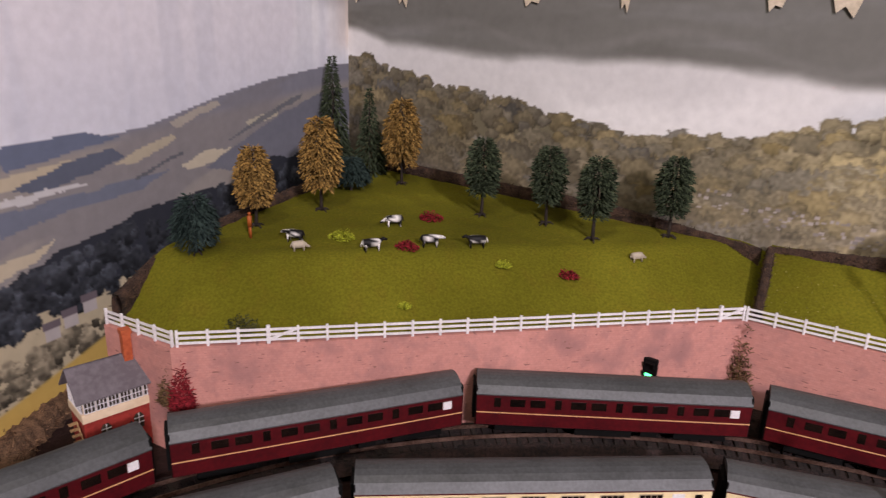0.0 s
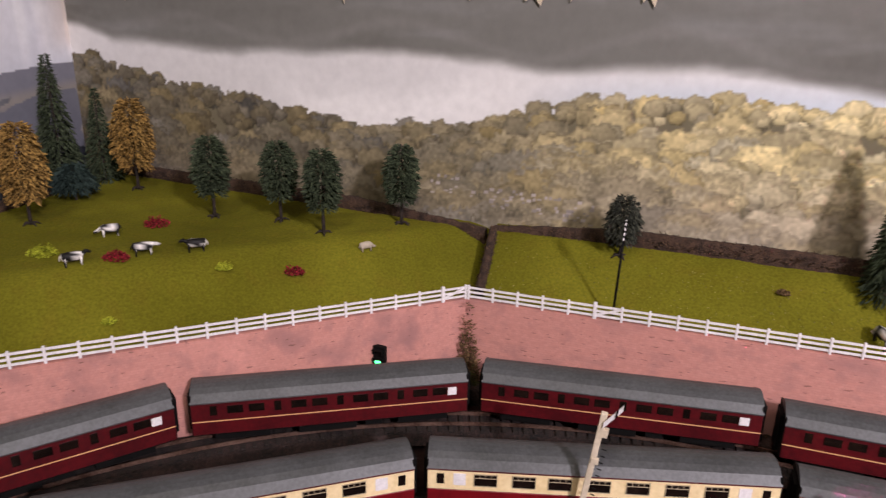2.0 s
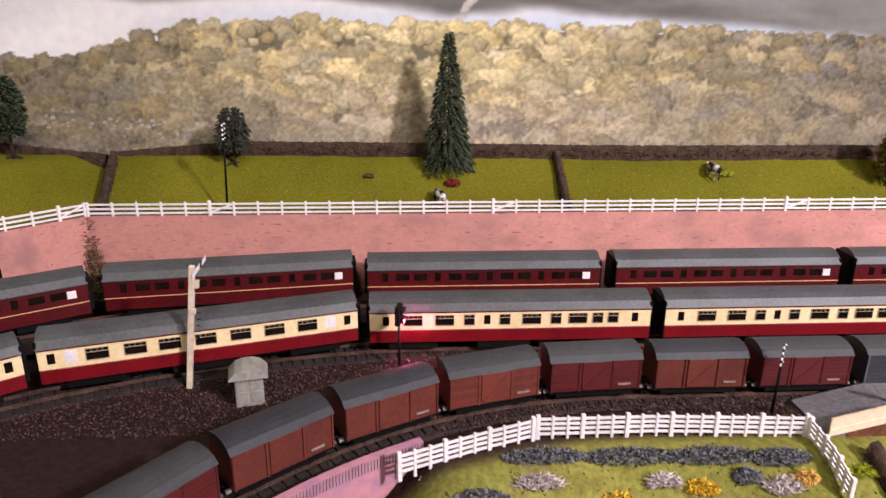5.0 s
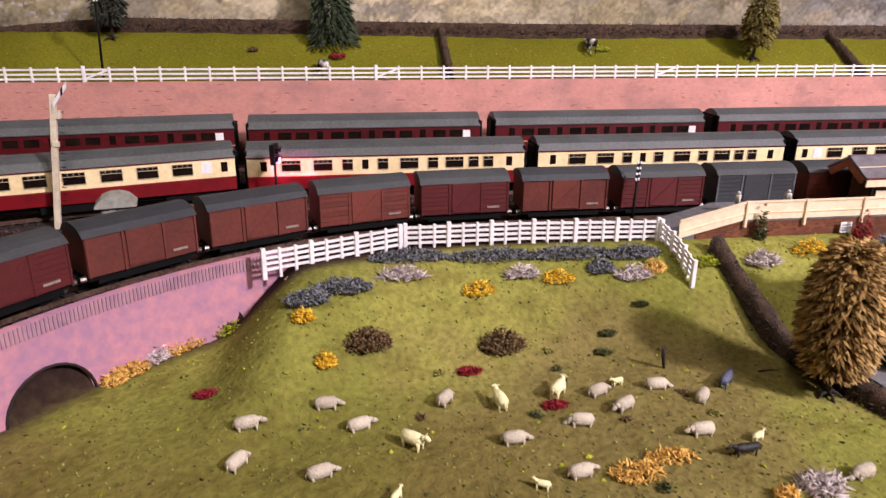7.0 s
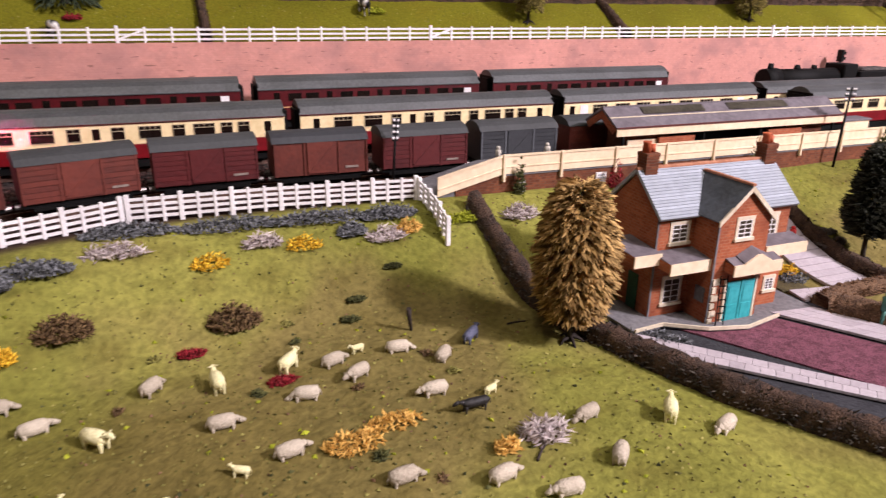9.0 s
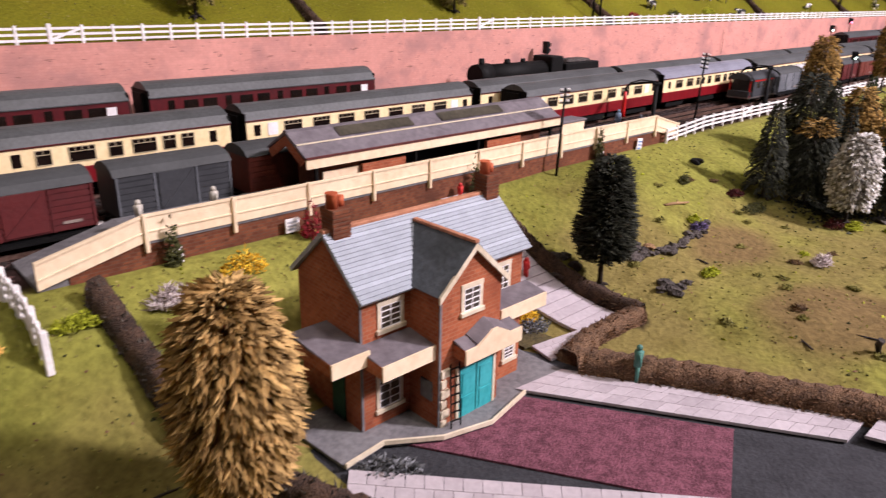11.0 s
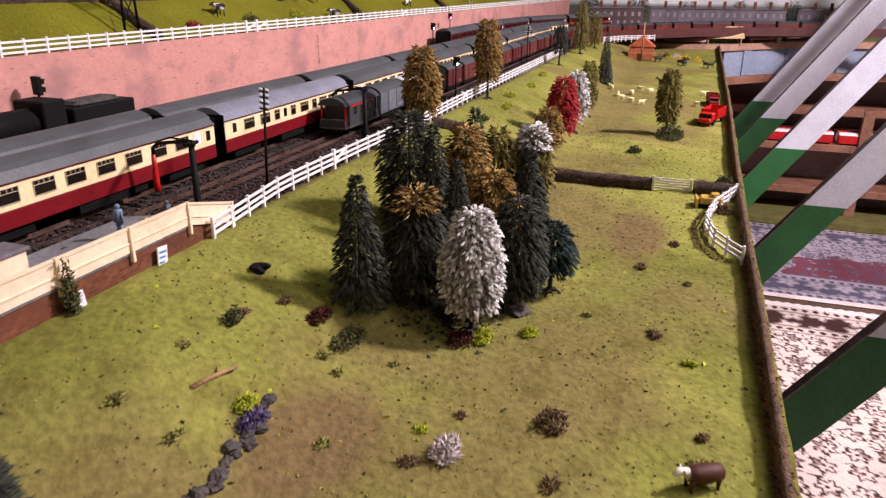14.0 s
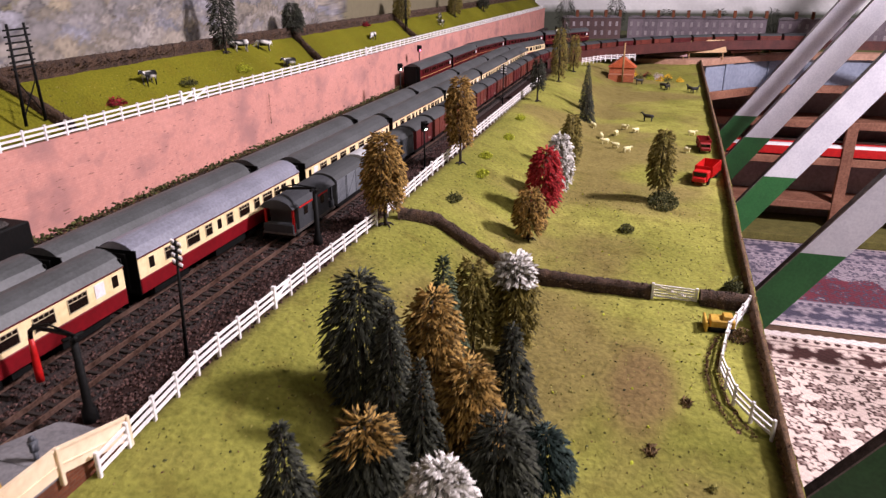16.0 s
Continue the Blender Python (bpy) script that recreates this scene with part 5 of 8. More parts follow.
def locomotive(m):
    """A dark tender engine standing on the wall line."""
    t = thing("steam_locomotive", "black tender engine standing on the line by the wall", "locomotive", m)
    bm = bmesh.new()
    tube(bm, [(-0.075, 0, 0.030), (0.030, 0, 0.030)], 0.0125, 14)
    tube(bm, [(0.030, 0, 0.031), (0.052, 0, 0.030)], 0.0135, 14)
    part("boiler", bm, BLACK, t)
    bm = bmesh.new()
    tube(bm, [(0.041, 0, 0.040), (0.041, 0, 0.050)], [0.0042, 0.0034], 10)
    part("chimney", bm, BLACK, t)
    bm = bmesh.new()
    tube(bm, [(-0.005, 0, 0.040), (-0.005, 0, 0.0475)], [0.0055, 0.003], 10)
    tube(bm, [(-0.035, 0, 0.040), (-0.035, 0, 0.0465)], [0.0045, 0.003], 10)
    part("dome", bm, BLACK, t)
    part("cab", boxes((-0.097, -0.073, -0.0165, 0.0165, 0.014, 0.048), bevel=0.0012), BLACK, t)
    part("running_plate", boxes((-0.098, 0.056, -0.0175, 0.0175, 0.0128, 0.0142), (-0.05, 0.0, -0.0175, -0.0165, 0.0142, 0.021)), BLACK, t)
    part("tender", boxes((-0.178, -0.104, -0.0165, 0.0165, 0.012, 0.038), bevel=0.0012), BLACK, t)
    part("coal", boxes((-0.165, -0.112, -0.0125, 0.0125, 0.036, 0.042), bevel=0.003), STONE, t)
    for x in (-0.065, -0.035, -0.005):
        for y in (-0.0088, 0.0088):
            share("wheel", wheel_mesh(0.0105, 0.0022), t, pose(x, y, 0.0105))
    for x in (0.03, -0.12, -0.14, -0.165):
        for y in (-0.0088, 0.0088):
            share("wheel", WHEEL, t, pose(x, y, 0.0058))


locomotive(on_line("wall", 1.135) @ pose(0, 0, 0, 0, 0, 180))


# ---- platform and its building ----
BRICK = masonry("brick_card", (0.38, 0.20, 0.13), (0.50, 0.29, 0.19), (0.40, 0.29, 0.23), 125, (0.28, 0.16, 0.12), 0.5)
BRICK_ORANGE = masonry("orange_brick", (0.58, 0.30, 0.19), (0.69, 0.39, 0.26), (0.64, 0.44, 0.34), 125, (0.44, 0.21, 0.14), 0.2)
PAVING = material("platform_paving", (0.36, 0.35, 0.36), (0.48, 0.47, 0.48), 0.85, 30, 300, 0.2)
CREAM_WOOD = material("cream_woodwork", (0.87, 0.77, 0.64), (0.94, 0.85, 0.73), 0.65, 30, 200, 0.1)
SLATE = material("roof_slate", (0.55, 0.57, 0.60), (0.68, 0.70, 0.74), 0.7, 40, 200, 0.2, spread=0.9)
ROOF_FELT = material("roof_felt", (0.36, 0.33, 0.35), (0.45, 0.42, 0.44), 0.75, 25, 200, 0.2)
SKYLIGHT = material("dusty_skylight", (0.34, 0.32, 0.27), (0.45, 0.42, 0.36), 0.5, 60, 300, 0.1)
TERRACOTTA = material("terracotta", (0.60, 0.26, 0.13), (0.76, 0.38, 0.22), 0.7, 60, 300, 0.1)
RIDGE_TILE = material("faded_ridge_tile", (0.60, 0.38, 0.27), (0.73, 0.50, 0.38), 0.75, 60, 300, 0.15)
TEAL_PAINT = material("turquoise_paint", (0.16, 0.58, 0.60), (0.26, 0.68, 0.70), 0.4, 60, 300, 0.05)
GREEN_PAINT = material("dark_green_paint", (0.05, 0.20, 0.15), (0.09, 0.28, 0.21), 0.5, 60, 300, 0.05)
GLASS = material("window_glass", (0.20, 0.17, 0.14), (0.34, 0.30, 0.26), 0.12, 90, 300, 0.0)
STONE_TRIM = material("stone_trim", (0.78, 0.72, 0.62), (0.88, 0.82, 0.73), 0.7, 60, 300, 0.1)

PLAT = 0.057
plat = thing("platform", "long station platform with a grey paved top", "platform", at(0, 0, 0))
part("slab", turned(prism(bmesh.new(), [(0.378, 0.036), (0.428, 0.036), (0.428, PLAT - 0.002), (0.378, PLAT - 0.002)], 0.60, 1.115)), BRICK, plat)
part("paving", boxes((0.60, 1.115, 0.3765, 0.4285, PLAT - 0.002, PLAT), bevel=0.0003), PAVING, plat)
for s0, s1 in ((0.545, 0.60), (1.165, 1.115)):
    bm = bmesh.new()
    vs = [bm.verts.new(v) for v in ((s0, 0.378, 0.0435), (s0, 0.428, 0.0435), (s1, 0.428, PLAT), (s1, 0.378, PLAT), (s0, 0.378, 0.036), (s0, 0.428, 0.036), (s1, 0.428, 0.036), (s1, 0.378, 0.036))]
    for f in ((0, 1, 2, 3), (4, 5, 1, 0), (0, 3, 7, 4), (1, 5, 6, 2)):
        bm.faces.new([vs[i] for i in f])
    bmesh.ops.recalc_face_normals(bm, faces=bm.faces[:])
    part("ramp", bm, PAVING, plat)

def plat_top(s):
    if s < 0.60:
        return 0.0435 + (PLAT - 0.0435) * (s - 0.545) / 0.055
    if s > 1.115:
        return PLAT - (PLAT - 0.0435) * (s - 1.115) / 0.05
    return PLAT


# cream boarded fence along the platform's back
pf = thing("platform_fence", "cream boarded fence along the back of the platform", "fence", at(0, 0, 0))
stops = [0.545, 0.60] + [0.60 + 0.0515 * k for k in range(1, 10)] + [1.115, 1.160]
for a, b in zip(stops, stops[1:]):
    za, zb = plat_top(a), plat_top(b)
    bm = bmesh.new()
    for z0, z1, y in ((0.0, 0.0145, 0.0), (0.0052, 0.0060, -0.0006), (0.0138, 0.0152, -0.0007)):
        vs = [bm.verts.new((x, 0.3758 + y + dy, zz + z)) for x, zz in ((a, za), (b, zb)) for z in (z0, z1) for dy in (0, 0.0012 - y)]
        for f in ((0, 1, 3, 2), (4, 6, 7, 5), (0, 2, 6, 4), (1, 5, 7, 3), (2, 3, 7, 6), (0, 4, 5, 1)):
            bm.faces.new([vs[i] for i in f])
    bmesh.ops.recalc_face_normals(bm, faces=bm.faces[:])
    part("panel", bm, CREAM_WOOD, pf)
    part("post", boxes((b - 0.0011, b + 0.0011, 0.3742, 0.3770, zb - 0.006, zb + 0.0156), bevel=0.0003), CREAM_WOOD, pf)
pw = thing("platform_wall", "brown brick retaining wall under the platform fence", "wall", at(0, 0, 0))
part("core", boxes((0.56, 1.158, 0.3772, 0.3795, -0.014, 0.0575)), BRICK, pw)

# the building with its wide canopy
st = thing("station_building", "low station building with a wide grey canopy roof and cream valance", "building", at(0, 0, 0))
S0, S1 = 0.706, 0.964
for a, b in ((0.722, 0.765), (0.90, 0.945)):
    part("wall", boxes((a, b, 0.388, 0.418, PLAT, 0.082), bevel=0.0004), BRICK, st)
part("screen", boxes((0.722, 0.765, 0.3872, 0.3885, PLAT, 0.074)), CREAM_WOOD, st)
# the recess's shade is put into the black of this set-back wall
part("black_shade_wall", boxes((0.765, 0.90, 0.408, 0.418, PLAT, 0.082)), BLACK, st)
for a, b in ((0.752, 0.79), (0.875, 0.915)):
    part("brick_panel", boxes((a, b, 0.384, 0.3871, PLAT, 0.0755)), BRICK_ORANGE, st)
part("roof", turned(prism(bmesh.new(), [(0.382, 0.0862), (0.4045, 0.0995), (0.4075, 0.0995), (0.430, 0.0862), (0.430, 0.0848), (0.406, 0.0978), (0.382, 0.0848)], S0, S1)), ROOF_FELT, st)
part("flashing", sweep([Vector((S0, 0.3925, 0.0930)), Vector((S1, 0.3925, 0.0930))], 0.0012, 0.0008), STONE_TRIM, st)
part("ridge", boxes((S0, S1, 0.4040, 0.4080, 0.0990, 0.1003)), ROOF_FELT, st)
for a, b in ((0.742, 0.808), (0.836, 0.905)):
    bm = bmesh.new()
    vs = [bm.verts.new(v) for v in ((a, 0.3945, 0.0948), (b, 0.3945, 0.0948), (b, 0.4025, 0.0994), (a, 0.4025, 0.0994))]
    bm.faces.new(vs)
    bmesh.ops.solidify(bm, geom=bm.faces[:], thickness=-0.0012)
    part("skylight", bm, SKYLIGHT, st, "dusty olive glazing strip")
part("valance", boxes((S0, S1, 0.3812, 0.3824, 0.0788, 0.0856), bevel=0.0002), CREAM_WOOD, st, "cream painted valance")
part("valance_trim", boxes((S0, S1, 0.3806, 0.3828, 0.0852, 0.0864)), material("maroon_trim", (0.28, 0.10, 0.10), (0.36, 0.14, 0.13), 0.6, 60, 300, 0.0), st)
for s in (S0, S1 - 0.0012):
    part("gable", turned(prism(bmesh.new(), [(0.384, 0.0846), (0.406, 0.0972), (0.428, 0.0846), (0.424, 0.080), (0.406, 0.0905), (0.388, 0.080)], s, s + 0.0012)), BRICK_ORANGE, st)
for s in (0.715, 0.80, 0.865, 0.955):
    part("column", boxes((s - 0.0011, s + 0.0011, 0.3836, 0.3858, PLAT, 0.085), bevel=0.0003), BLACK, st)


# ---- the station house ----
def house():
    H0 = -0.013
    t = thing("station_house", "orange brick station house with slate roof and turquoise doors", "house", at(0.639, 0.237, H0))
    L, D, EV, RG = 0.110, 0.050, 0.0715, 0.0965
    wall = part("wall", boxes((0, L, 0, D, 0, EV), bevel=0.0002), BRICK_ORANGE, t)
    bm = bmesh.new()
    prism(bm, [(0, EV), (D, EV), (D / 2, RG - 0.002)], 0.0, L)
    part("gable_wall", turned(bm), BRICK_ORANGE, t)
    part("bay", boxes((0.029, 0.070, -0.021, 0.0, 0, EV + 0.002), bevel=0.0002), BRICK_ORANGE, t)
    part("bay_gable", prism(bmesh.new(), [(0.029, EV + 0.0019), (0.070, EV + 0.0019), (0.0495, 0.0905)], -0.021, 0.01), BRICK_ORANGE, t)
    part("side_wing", boxes((0.070, 0.099, -0.010, 0.0, 0, 0.036), bevel=0.0002), BRICK_ORANGE, t)
    # main roof: two slopes of slate courses
    def slope(name, p0, p1, q0, q1, courses, mat):
        """Overlapping courses between the eaves p0-p1 and the ridge q0-q1."""
        r = part(name, bmesh_plane((p0, p1, q1, q0), 0.0012), mat, t)
        n = (Vector(p1) - Vector(p0)).cross(Vector(q0) - Vector(p0)).normalized()
        if n.z < 0:
            n = -n
        for k in range(courses):
            a, b = k / courses, (k + 1.25) / courses
            b = min(1.0, b)
            c = [Vector(p0).lerp(Vector(q0), a) + n * 0.0012, Vector(p1).lerp(Vector(q1), a) + n * 0.0012, Vector(p1).lerp(Vector(q1), b) + n * 0.0005, Vector(p0).lerp(Vector(q0), b) + n * 0.0005]
            part("slate_course", bmesh_plane(c, 0.0006), SLATE, r)
        return r

    e, o = 0.002, 0.004
    slope("roof", (-e, -o, EV - 0.001), (L + e, -o, EV - 0.001), (-e, D / 2, RG), (L + e, D / 2, RG), 17, SLATE)
    slope("roof", (-e, D + o, EV - 0.001), (L + e, D + o, EV - 0.001), (-e, D / 2, RG), (L + e, D / 2, RG), 12, SLATE)
    part("ridge_tiles", boxes((-e, L + e, D / 2 - 0.0018, D / 2 + 0.0018, RG - 0.0005, RG + 0.0014), bevel=0.0004), RIDGE_TILE, t)
    DK = material("dark_slate", (0.27, 0.29, 0.31), (0.36, 0.38, 0.41), 0.7, 40, 300, 0.2)
    for x in (0.0270, 0.0720):
        c = ((x, -0.0235, EV + 0.0005), (x, 0.002, EV + 0.0005), (0.0495, 0.021, 0.0935), (0.0495, -0.0235, 0.0935))
        part("bay_roof", bmesh_plane(c, 0.0014), DK, t, "dark slate roof of the projecting bay")
        bm = sweep([Vector((x, -0.0230, EV - 0.001)), Vector((0.0495, -0.0230, 0.0915))], 0.0012, 0.0034)
        part("barge_board", bm, STONE_TRIM, t)
    part("ridge_tiles", boxes((0.0482, 0.0508, -0.0235, 0.020, 0.0932, 0.0946)), RIDGE_TILE, t)
    # windows
    def window(x, y, z, w, h, side=0):
        m = pose(x, y, z, 0, 0, side)
        f = part("window", boxes((-w / 2 - 0.0020, w / 2 + 0.0020, -0.0006, 0.001, h, h + 0.0024), (-w / 2 - 0.0018, -w / 2, -0.0005, 0.001, 0, h), (w / 2, w / 2 + 0.0018, -0.0005, 0.001, 0, h)), STONE_TRIM, t, m=m)
        part("sill", boxes((-w / 2 - 0.0026, w / 2 + 0.0026, -0.0016, 0.001, -0.0022, 0), bevel=0.0002), STONE_TRIM, f)
        part("pane", boxes((-w / 2, w / 2, -0.0002, 0.0006, 0, h)), GLASS, f)
        xs = [-w / 2, -w / 2 + 0.0004, -0.0002, 0.0002, w / 2 - 0.0004, w / 2]
        zs = [0, 0.0004]
        for k in (0.25, 0.5, 0.75):
            zs += [h * k - 0.0002, h * k + 0.0002]
        zs += [h - 0.0004, h]
        part("sash", lattice(xs, zs, {(i, j) for i in (1, 3) for j in range(1, len(zs) - 2, 2)}, -0.0006, 0.0004), WHITE, f)

    window(0.0175, 0, 0.0535, 0.0120, 0.0115)
    window(0.0165, 0, 0.0115, 0.0125, 0.0165)
    window(0.0495, -0.021, 0.0595, 0.0105, 0.0115)
    window(0.0945, 0, 0.0500, 0.0085, 0.0135)
    window(0.0905, -0.010, 0.014, 0.0070, 0.0080)
    # doors
    for x in (0.0475, 0.0595):
        d = part("door", boxes((x - 0.0057, x + 0.0057, -0.0220, -0.0210, 0.001, 0.030), bevel=0.0002), TEAL_PAINT, t, "turquoise panelled door")
        part("door_panel", boxes((x - 0.0038, x + 0.0038, -0.0224, -0.0219, 0.004, 0.014), (x - 0.0038, x + 0.0038, -0.0224, -0.0219, 0.016, 0.027)), TEAL_PAINT, d)
    for x in (0.0400, 0.0654):
        part("door_jamb", boxes((x, x + 0.0016, -0.0222, -0.0210, 0, 0.032)), STONE_TRIM, t)
    part("side_door", boxes((-0.0008, 0.0002, 0.013, 0.023, 0.001, 0.028)), GREEN_PAINT, t, "dark green side door")
    # quoins by the door and corner stones
    for k in range(6):
        part("quoin", boxes((0.0300, 0.0350 if k % 2 else 0.0332, -0.0224, -0.0208, 0.002 + 0.0055 * k, 0.006 + 0.0055 * k)), STONE_TRIM, t)
    for x in (0.0, 0.0292):
        part("corner_trim", boxes((x - 0.0003, x + 0.0009, (-0.0004 if x == 0 else -0.0214), (0.0004 if x == 0 else -0.0206), 0, EV)), PAVING, t)
    # lean-to canopies with deep fascias
    def canopy(x0, x1, y0, y1, z, hump=False):
        top = part("porch_roof", bmesh_plane(((x0, y0, z), (x1, y0, z), (x1, y1, z + 0.0025), (x0, y1, z + 0.0025)), 0.0012), ROOF_FELT, t)
        out = [(x0, z - 0.0075), (x1, z - 0.0075), (x1, z)] + ([(x0 + (x1 - x0) * 0.8, z), (x0 + (x1 - x0) * 0.55, z + 0.0055), (x0 + (x1 - x0) * 0.45, z + 0.0055), (x0 + (x1 - x0) * 0.2, z)] if hump else []) + [(x0, z)]
        part("fascia", prism(bmesh.new(), out, y0 - 0.0010, y0 + 0.0002), CREAM_WOOD, top)
        part("side_fascia", boxes((x0 - 0.0002, x0 + 0.0008, y0, y1, z - 0.0062, z), (x1 - 0.0008, x1 + 0.0002, y0, y1, z - 0.0062, z)), BRICK_ORANGE, top)
        if hump:
            xm = (x0 + x1) / 2
            for a in (x0 + 0.008, x1 - 0.008):
                part("hump", bmesh_plane(((a, y0, z + 0.0008), (a, y1, z + 0.0033), (xm, y1, z + 0.0088), (xm, y0, z + 0.0062)), 0.0012), ROOF_FELT, top)

    canopy(-0.002, 0.0290, -0.018, 0.0, 0.0465)
    canopy(0.038, 0.077, -0.0290, -0.0212, 0.0445, True)
    canopy(0.077, 0.113, -0.015, -0.001, 0.0480)
    canopy(-0.021, -0.0005, -0.007, 0.026, 0.0500)
    # poster and ladder
    part("poster", boxes((0.0282, 0.0290, -0.017, -0.009, 0.016, 0.026)), PAVING, t)
    lad = part("ladder", sweep([Vector((0.0330, -0.0262, 0.0)), Vector((0.0345, -0.0232, 0.036))], 0.0008, 0.0008), BLACK, t, "black wire ladder")
    part("stile", sweep([Vector((0.0385, -0.0270, 0.0)), Vector((0.0395, -0.0240, 0.036))], 0.0008, 0.0008), BLACK, lad)
    for k in range(8):
        f = (k + 0.5) / 8
        part("rung", sweep([Vector((0.0330, -0.0262, 0)).lerp(Vector((0.0345, -0.0232, 0.036)), f), Vector((0.0385, -0.0270, 0)).lerp(Vector((0.0395, -0.0240, 0.036)), f)], 0.0006, 0.0006), BLACK, lad)
    # chimneys of small bricks
    for x in (0.0065, L - 0.004):
        c = part("chimney", boxes((x - 0.0046, x + 0.0046, D / 2 - 0.0046, D / 2 + 0.0046, RG - 0.012, RG + 0.0085), (x - 0.0052, x + 0.0052, D / 2 - 0.0052, D / 2 + 0.0052, RG + 0.0085, RG + 0.0108), bevel=0.0002), BRICK, t)
        for k in range(10):
            z = RG - 0.010 + 0.0019 * k
            part("brick", boxes((x - 0.0049, x + 0.0049, D / 2 - 0.0049, D / 2 + 0.0049, z, z + 0.0013)), BRICK, c)
        bm = bmesh.new()
        tube(bm, [(x - 0.002, D / 2, RG + 0.0108), (x - 0.002, D / 2, RG + 0.0168), (x - 0.002, D / 2, RG + 0.0178)], [0.0030, 0.0026, 0.0031], 10)
        tube(bm, [(x + 0.003, D / 2 + 0.001, RG + 0.0108), (x + 0.003, D / 2 + 0.001, RG + 0.0155)], [0.0022, 0.0020], 10)
        part("chimney_pot", bm, TERRACOTTA, c)
    return t


def bmesh_plane(corners, thick):
    bm = bmesh.new()
    bm.faces.new([bm.verts.new(c) for c in corners])
    bmesh.ops.recalc_face_normals(bm, faces=bm.faces[:])
    if bm.faces[:][0].normal.z < 0:
        bmesh.ops.reverse_faces(bm, faces=bm.faces[:])
    bmesh.ops.solidify(bm, geom=bm.faces[:], thickness=thick)
    return bm


house()


# ---- road, pavements and yard by the house ----
ASPHALT = material("black_road", (0.12, 0.12, 0.14), (0.20, 0.20, 0.22), 0.9, 60, 500, 0.4)
MAROON_YARD = material("maroon_gravel", (0.30, 0.14, 0.19), (0.50, 0.29, 0.35), 0.95, 200, 900, 0.6)
FLAG = material("pale_paving", (0.62, 0.58, 0.60), (0.74, 0.70, 0.72), 0.8, 30, 300, 0.15, spread=0.5)
SOIL = material("garden_soil", (0.22, 0.19, 0.10), (0.38, 0.34, 0.20), 0.95, 100, 600, 0.6)


def flat_patch(name, corners, z, thick, mat, label, category, kind="structure"):
    bm = bmesh.new()
    bm.faces.new([bm.verts.new(P(s, d, z)) for s, d in corners])
    bmesh.ops.recalc_face_normals(bm, faces=bm.faces[:])
    if bm.faces[:][0].normal.z < 0:
        bmesh.ops.reverse_faces(bm, faces=bm.faces[:])
    bmesh.ops.solidify(bm, geom=bm.faces[:], thickness=thick)
    return tagged(part(name, bm, mat), label, category, kind=kind)


ROADZ = -0.0115
flat_patch("road", [(0.60, 0.245), (0.76, 0.245), (0.85, 0.03), (0.70, 0.005)], ROADZ - 0.0012, 0.004, ASPHALT, "black road surface leading to the layout's edge", "road")
flat_patch("yard", [(0.645, 0.2265), (0.719, 0.2125), (0.7765, 0.1205), (0.722, 0.096)], ROADZ, 0.001, MAROON_YARD, "maroon gravel yard before the house", "yard")


def flagstones(label, a, b, c, d, nu, nv, z):
    """A pavement of pale flags between four corners."""
    t = thing("pavement", label, "pavement", None, kind="structure")
    A, B, C, D = (P(*v) for v in (a, b, c, d))
    for i in range(nu):
        for j in range(nv):
            q = []
            for u, v in ((i, j), (i + 1, j), (i + 1, j + 1), (i, j + 1)):
                u = (u + (0.5 if j % 2 else 0.0) * (0 < u < nu)) / nu
                v = v / nv
                q.append(A.lerp(B, u).lerp(D.lerp(C, u), v))
            m = (q[0] + q[1] + q[2] + q[3]) / 4
            bm = bmesh.new()
            bm.faces.new([bm.verts.new(m + (p - m) * 0.97 + Vector((0, 0, z))) for p in q])
            bmesh.ops.recalc_face_normals(bm, faces=bm.faces[:])
            if bm.faces[:][0].normal.z < 0:
                bmesh.ops.reverse_faces(bm, faces=bm.faces[:])
            bmesh.ops.solidify(bm, geom=bm.faces[:], thickness=0.0016)
            part("flagstone", bm, FLAG, t)
    return t


flagstones("pale flagged pavement along the yard's far side", (0.722, 0.2145), (0.806, 0.079), (0.838, 0.079), (0.757, 0.211), 18, 3, ROADZ + 0.0016)
flagstones("pale flagged pavement along the yard's near side", (0.618, 0.219), (0.728, 0.094), (0.716, 0.085), (0.606, 0.205), 20, 2, ROADZ + 0.0016)
flagstones("pale flagged pavement piece across the kerb", (0.812, 0.074), (0.838, 0.074), (0.845, 0.055), (0.820, 0.050), 3, 2, ROADZ + 0.004)
flagstones("pale flagged path round the back of the house", (0.762, 0.222), (0.800, 0.219), (0.838, 0.229), (0.766, 0.240), 9, 3, ROADZ + 0.0012)
climb = thing("pavement", "pale slabbed path climbing to the platform wall", "pavement", None, kind="structure")
for k in range(17):
    bm = bmesh.new()
    rows = [(0.2325 + 0.00852 * k + e) for e in (0.0003, 0.0082)]
    bm.faces.new([bm.verts.new(P(along_path(side, d), d, along_path(PATH_RISE, d))) for d, side in ((rows[0], PATH_LEFT), (rows[0], PATH_SIDE), (rows[1], PATH_SIDE), (rows[1], PATH_LEFT))])
    bmesh.ops.recalc_face_normals(bm, faces=bm.faces[:])
    if bm.faces[:][0].normal.z < 0:
        bmesh.ops.reverse_faces(bm, faces=bm.faces[:])
    bmesh.ops.solidify(bm, geom=bm.faces[:], thickness=0.0022)
    part("flagstone", bm, FLAG, climb)
flat_patch("garden_bed", [(0.762, 0.242), (0.785, 0.239), (0.785, 0.300), (0.765, 0.300)], ROADZ + 0.0005, 0.0012, SOIL, "small garden bed behind the house", "garden")
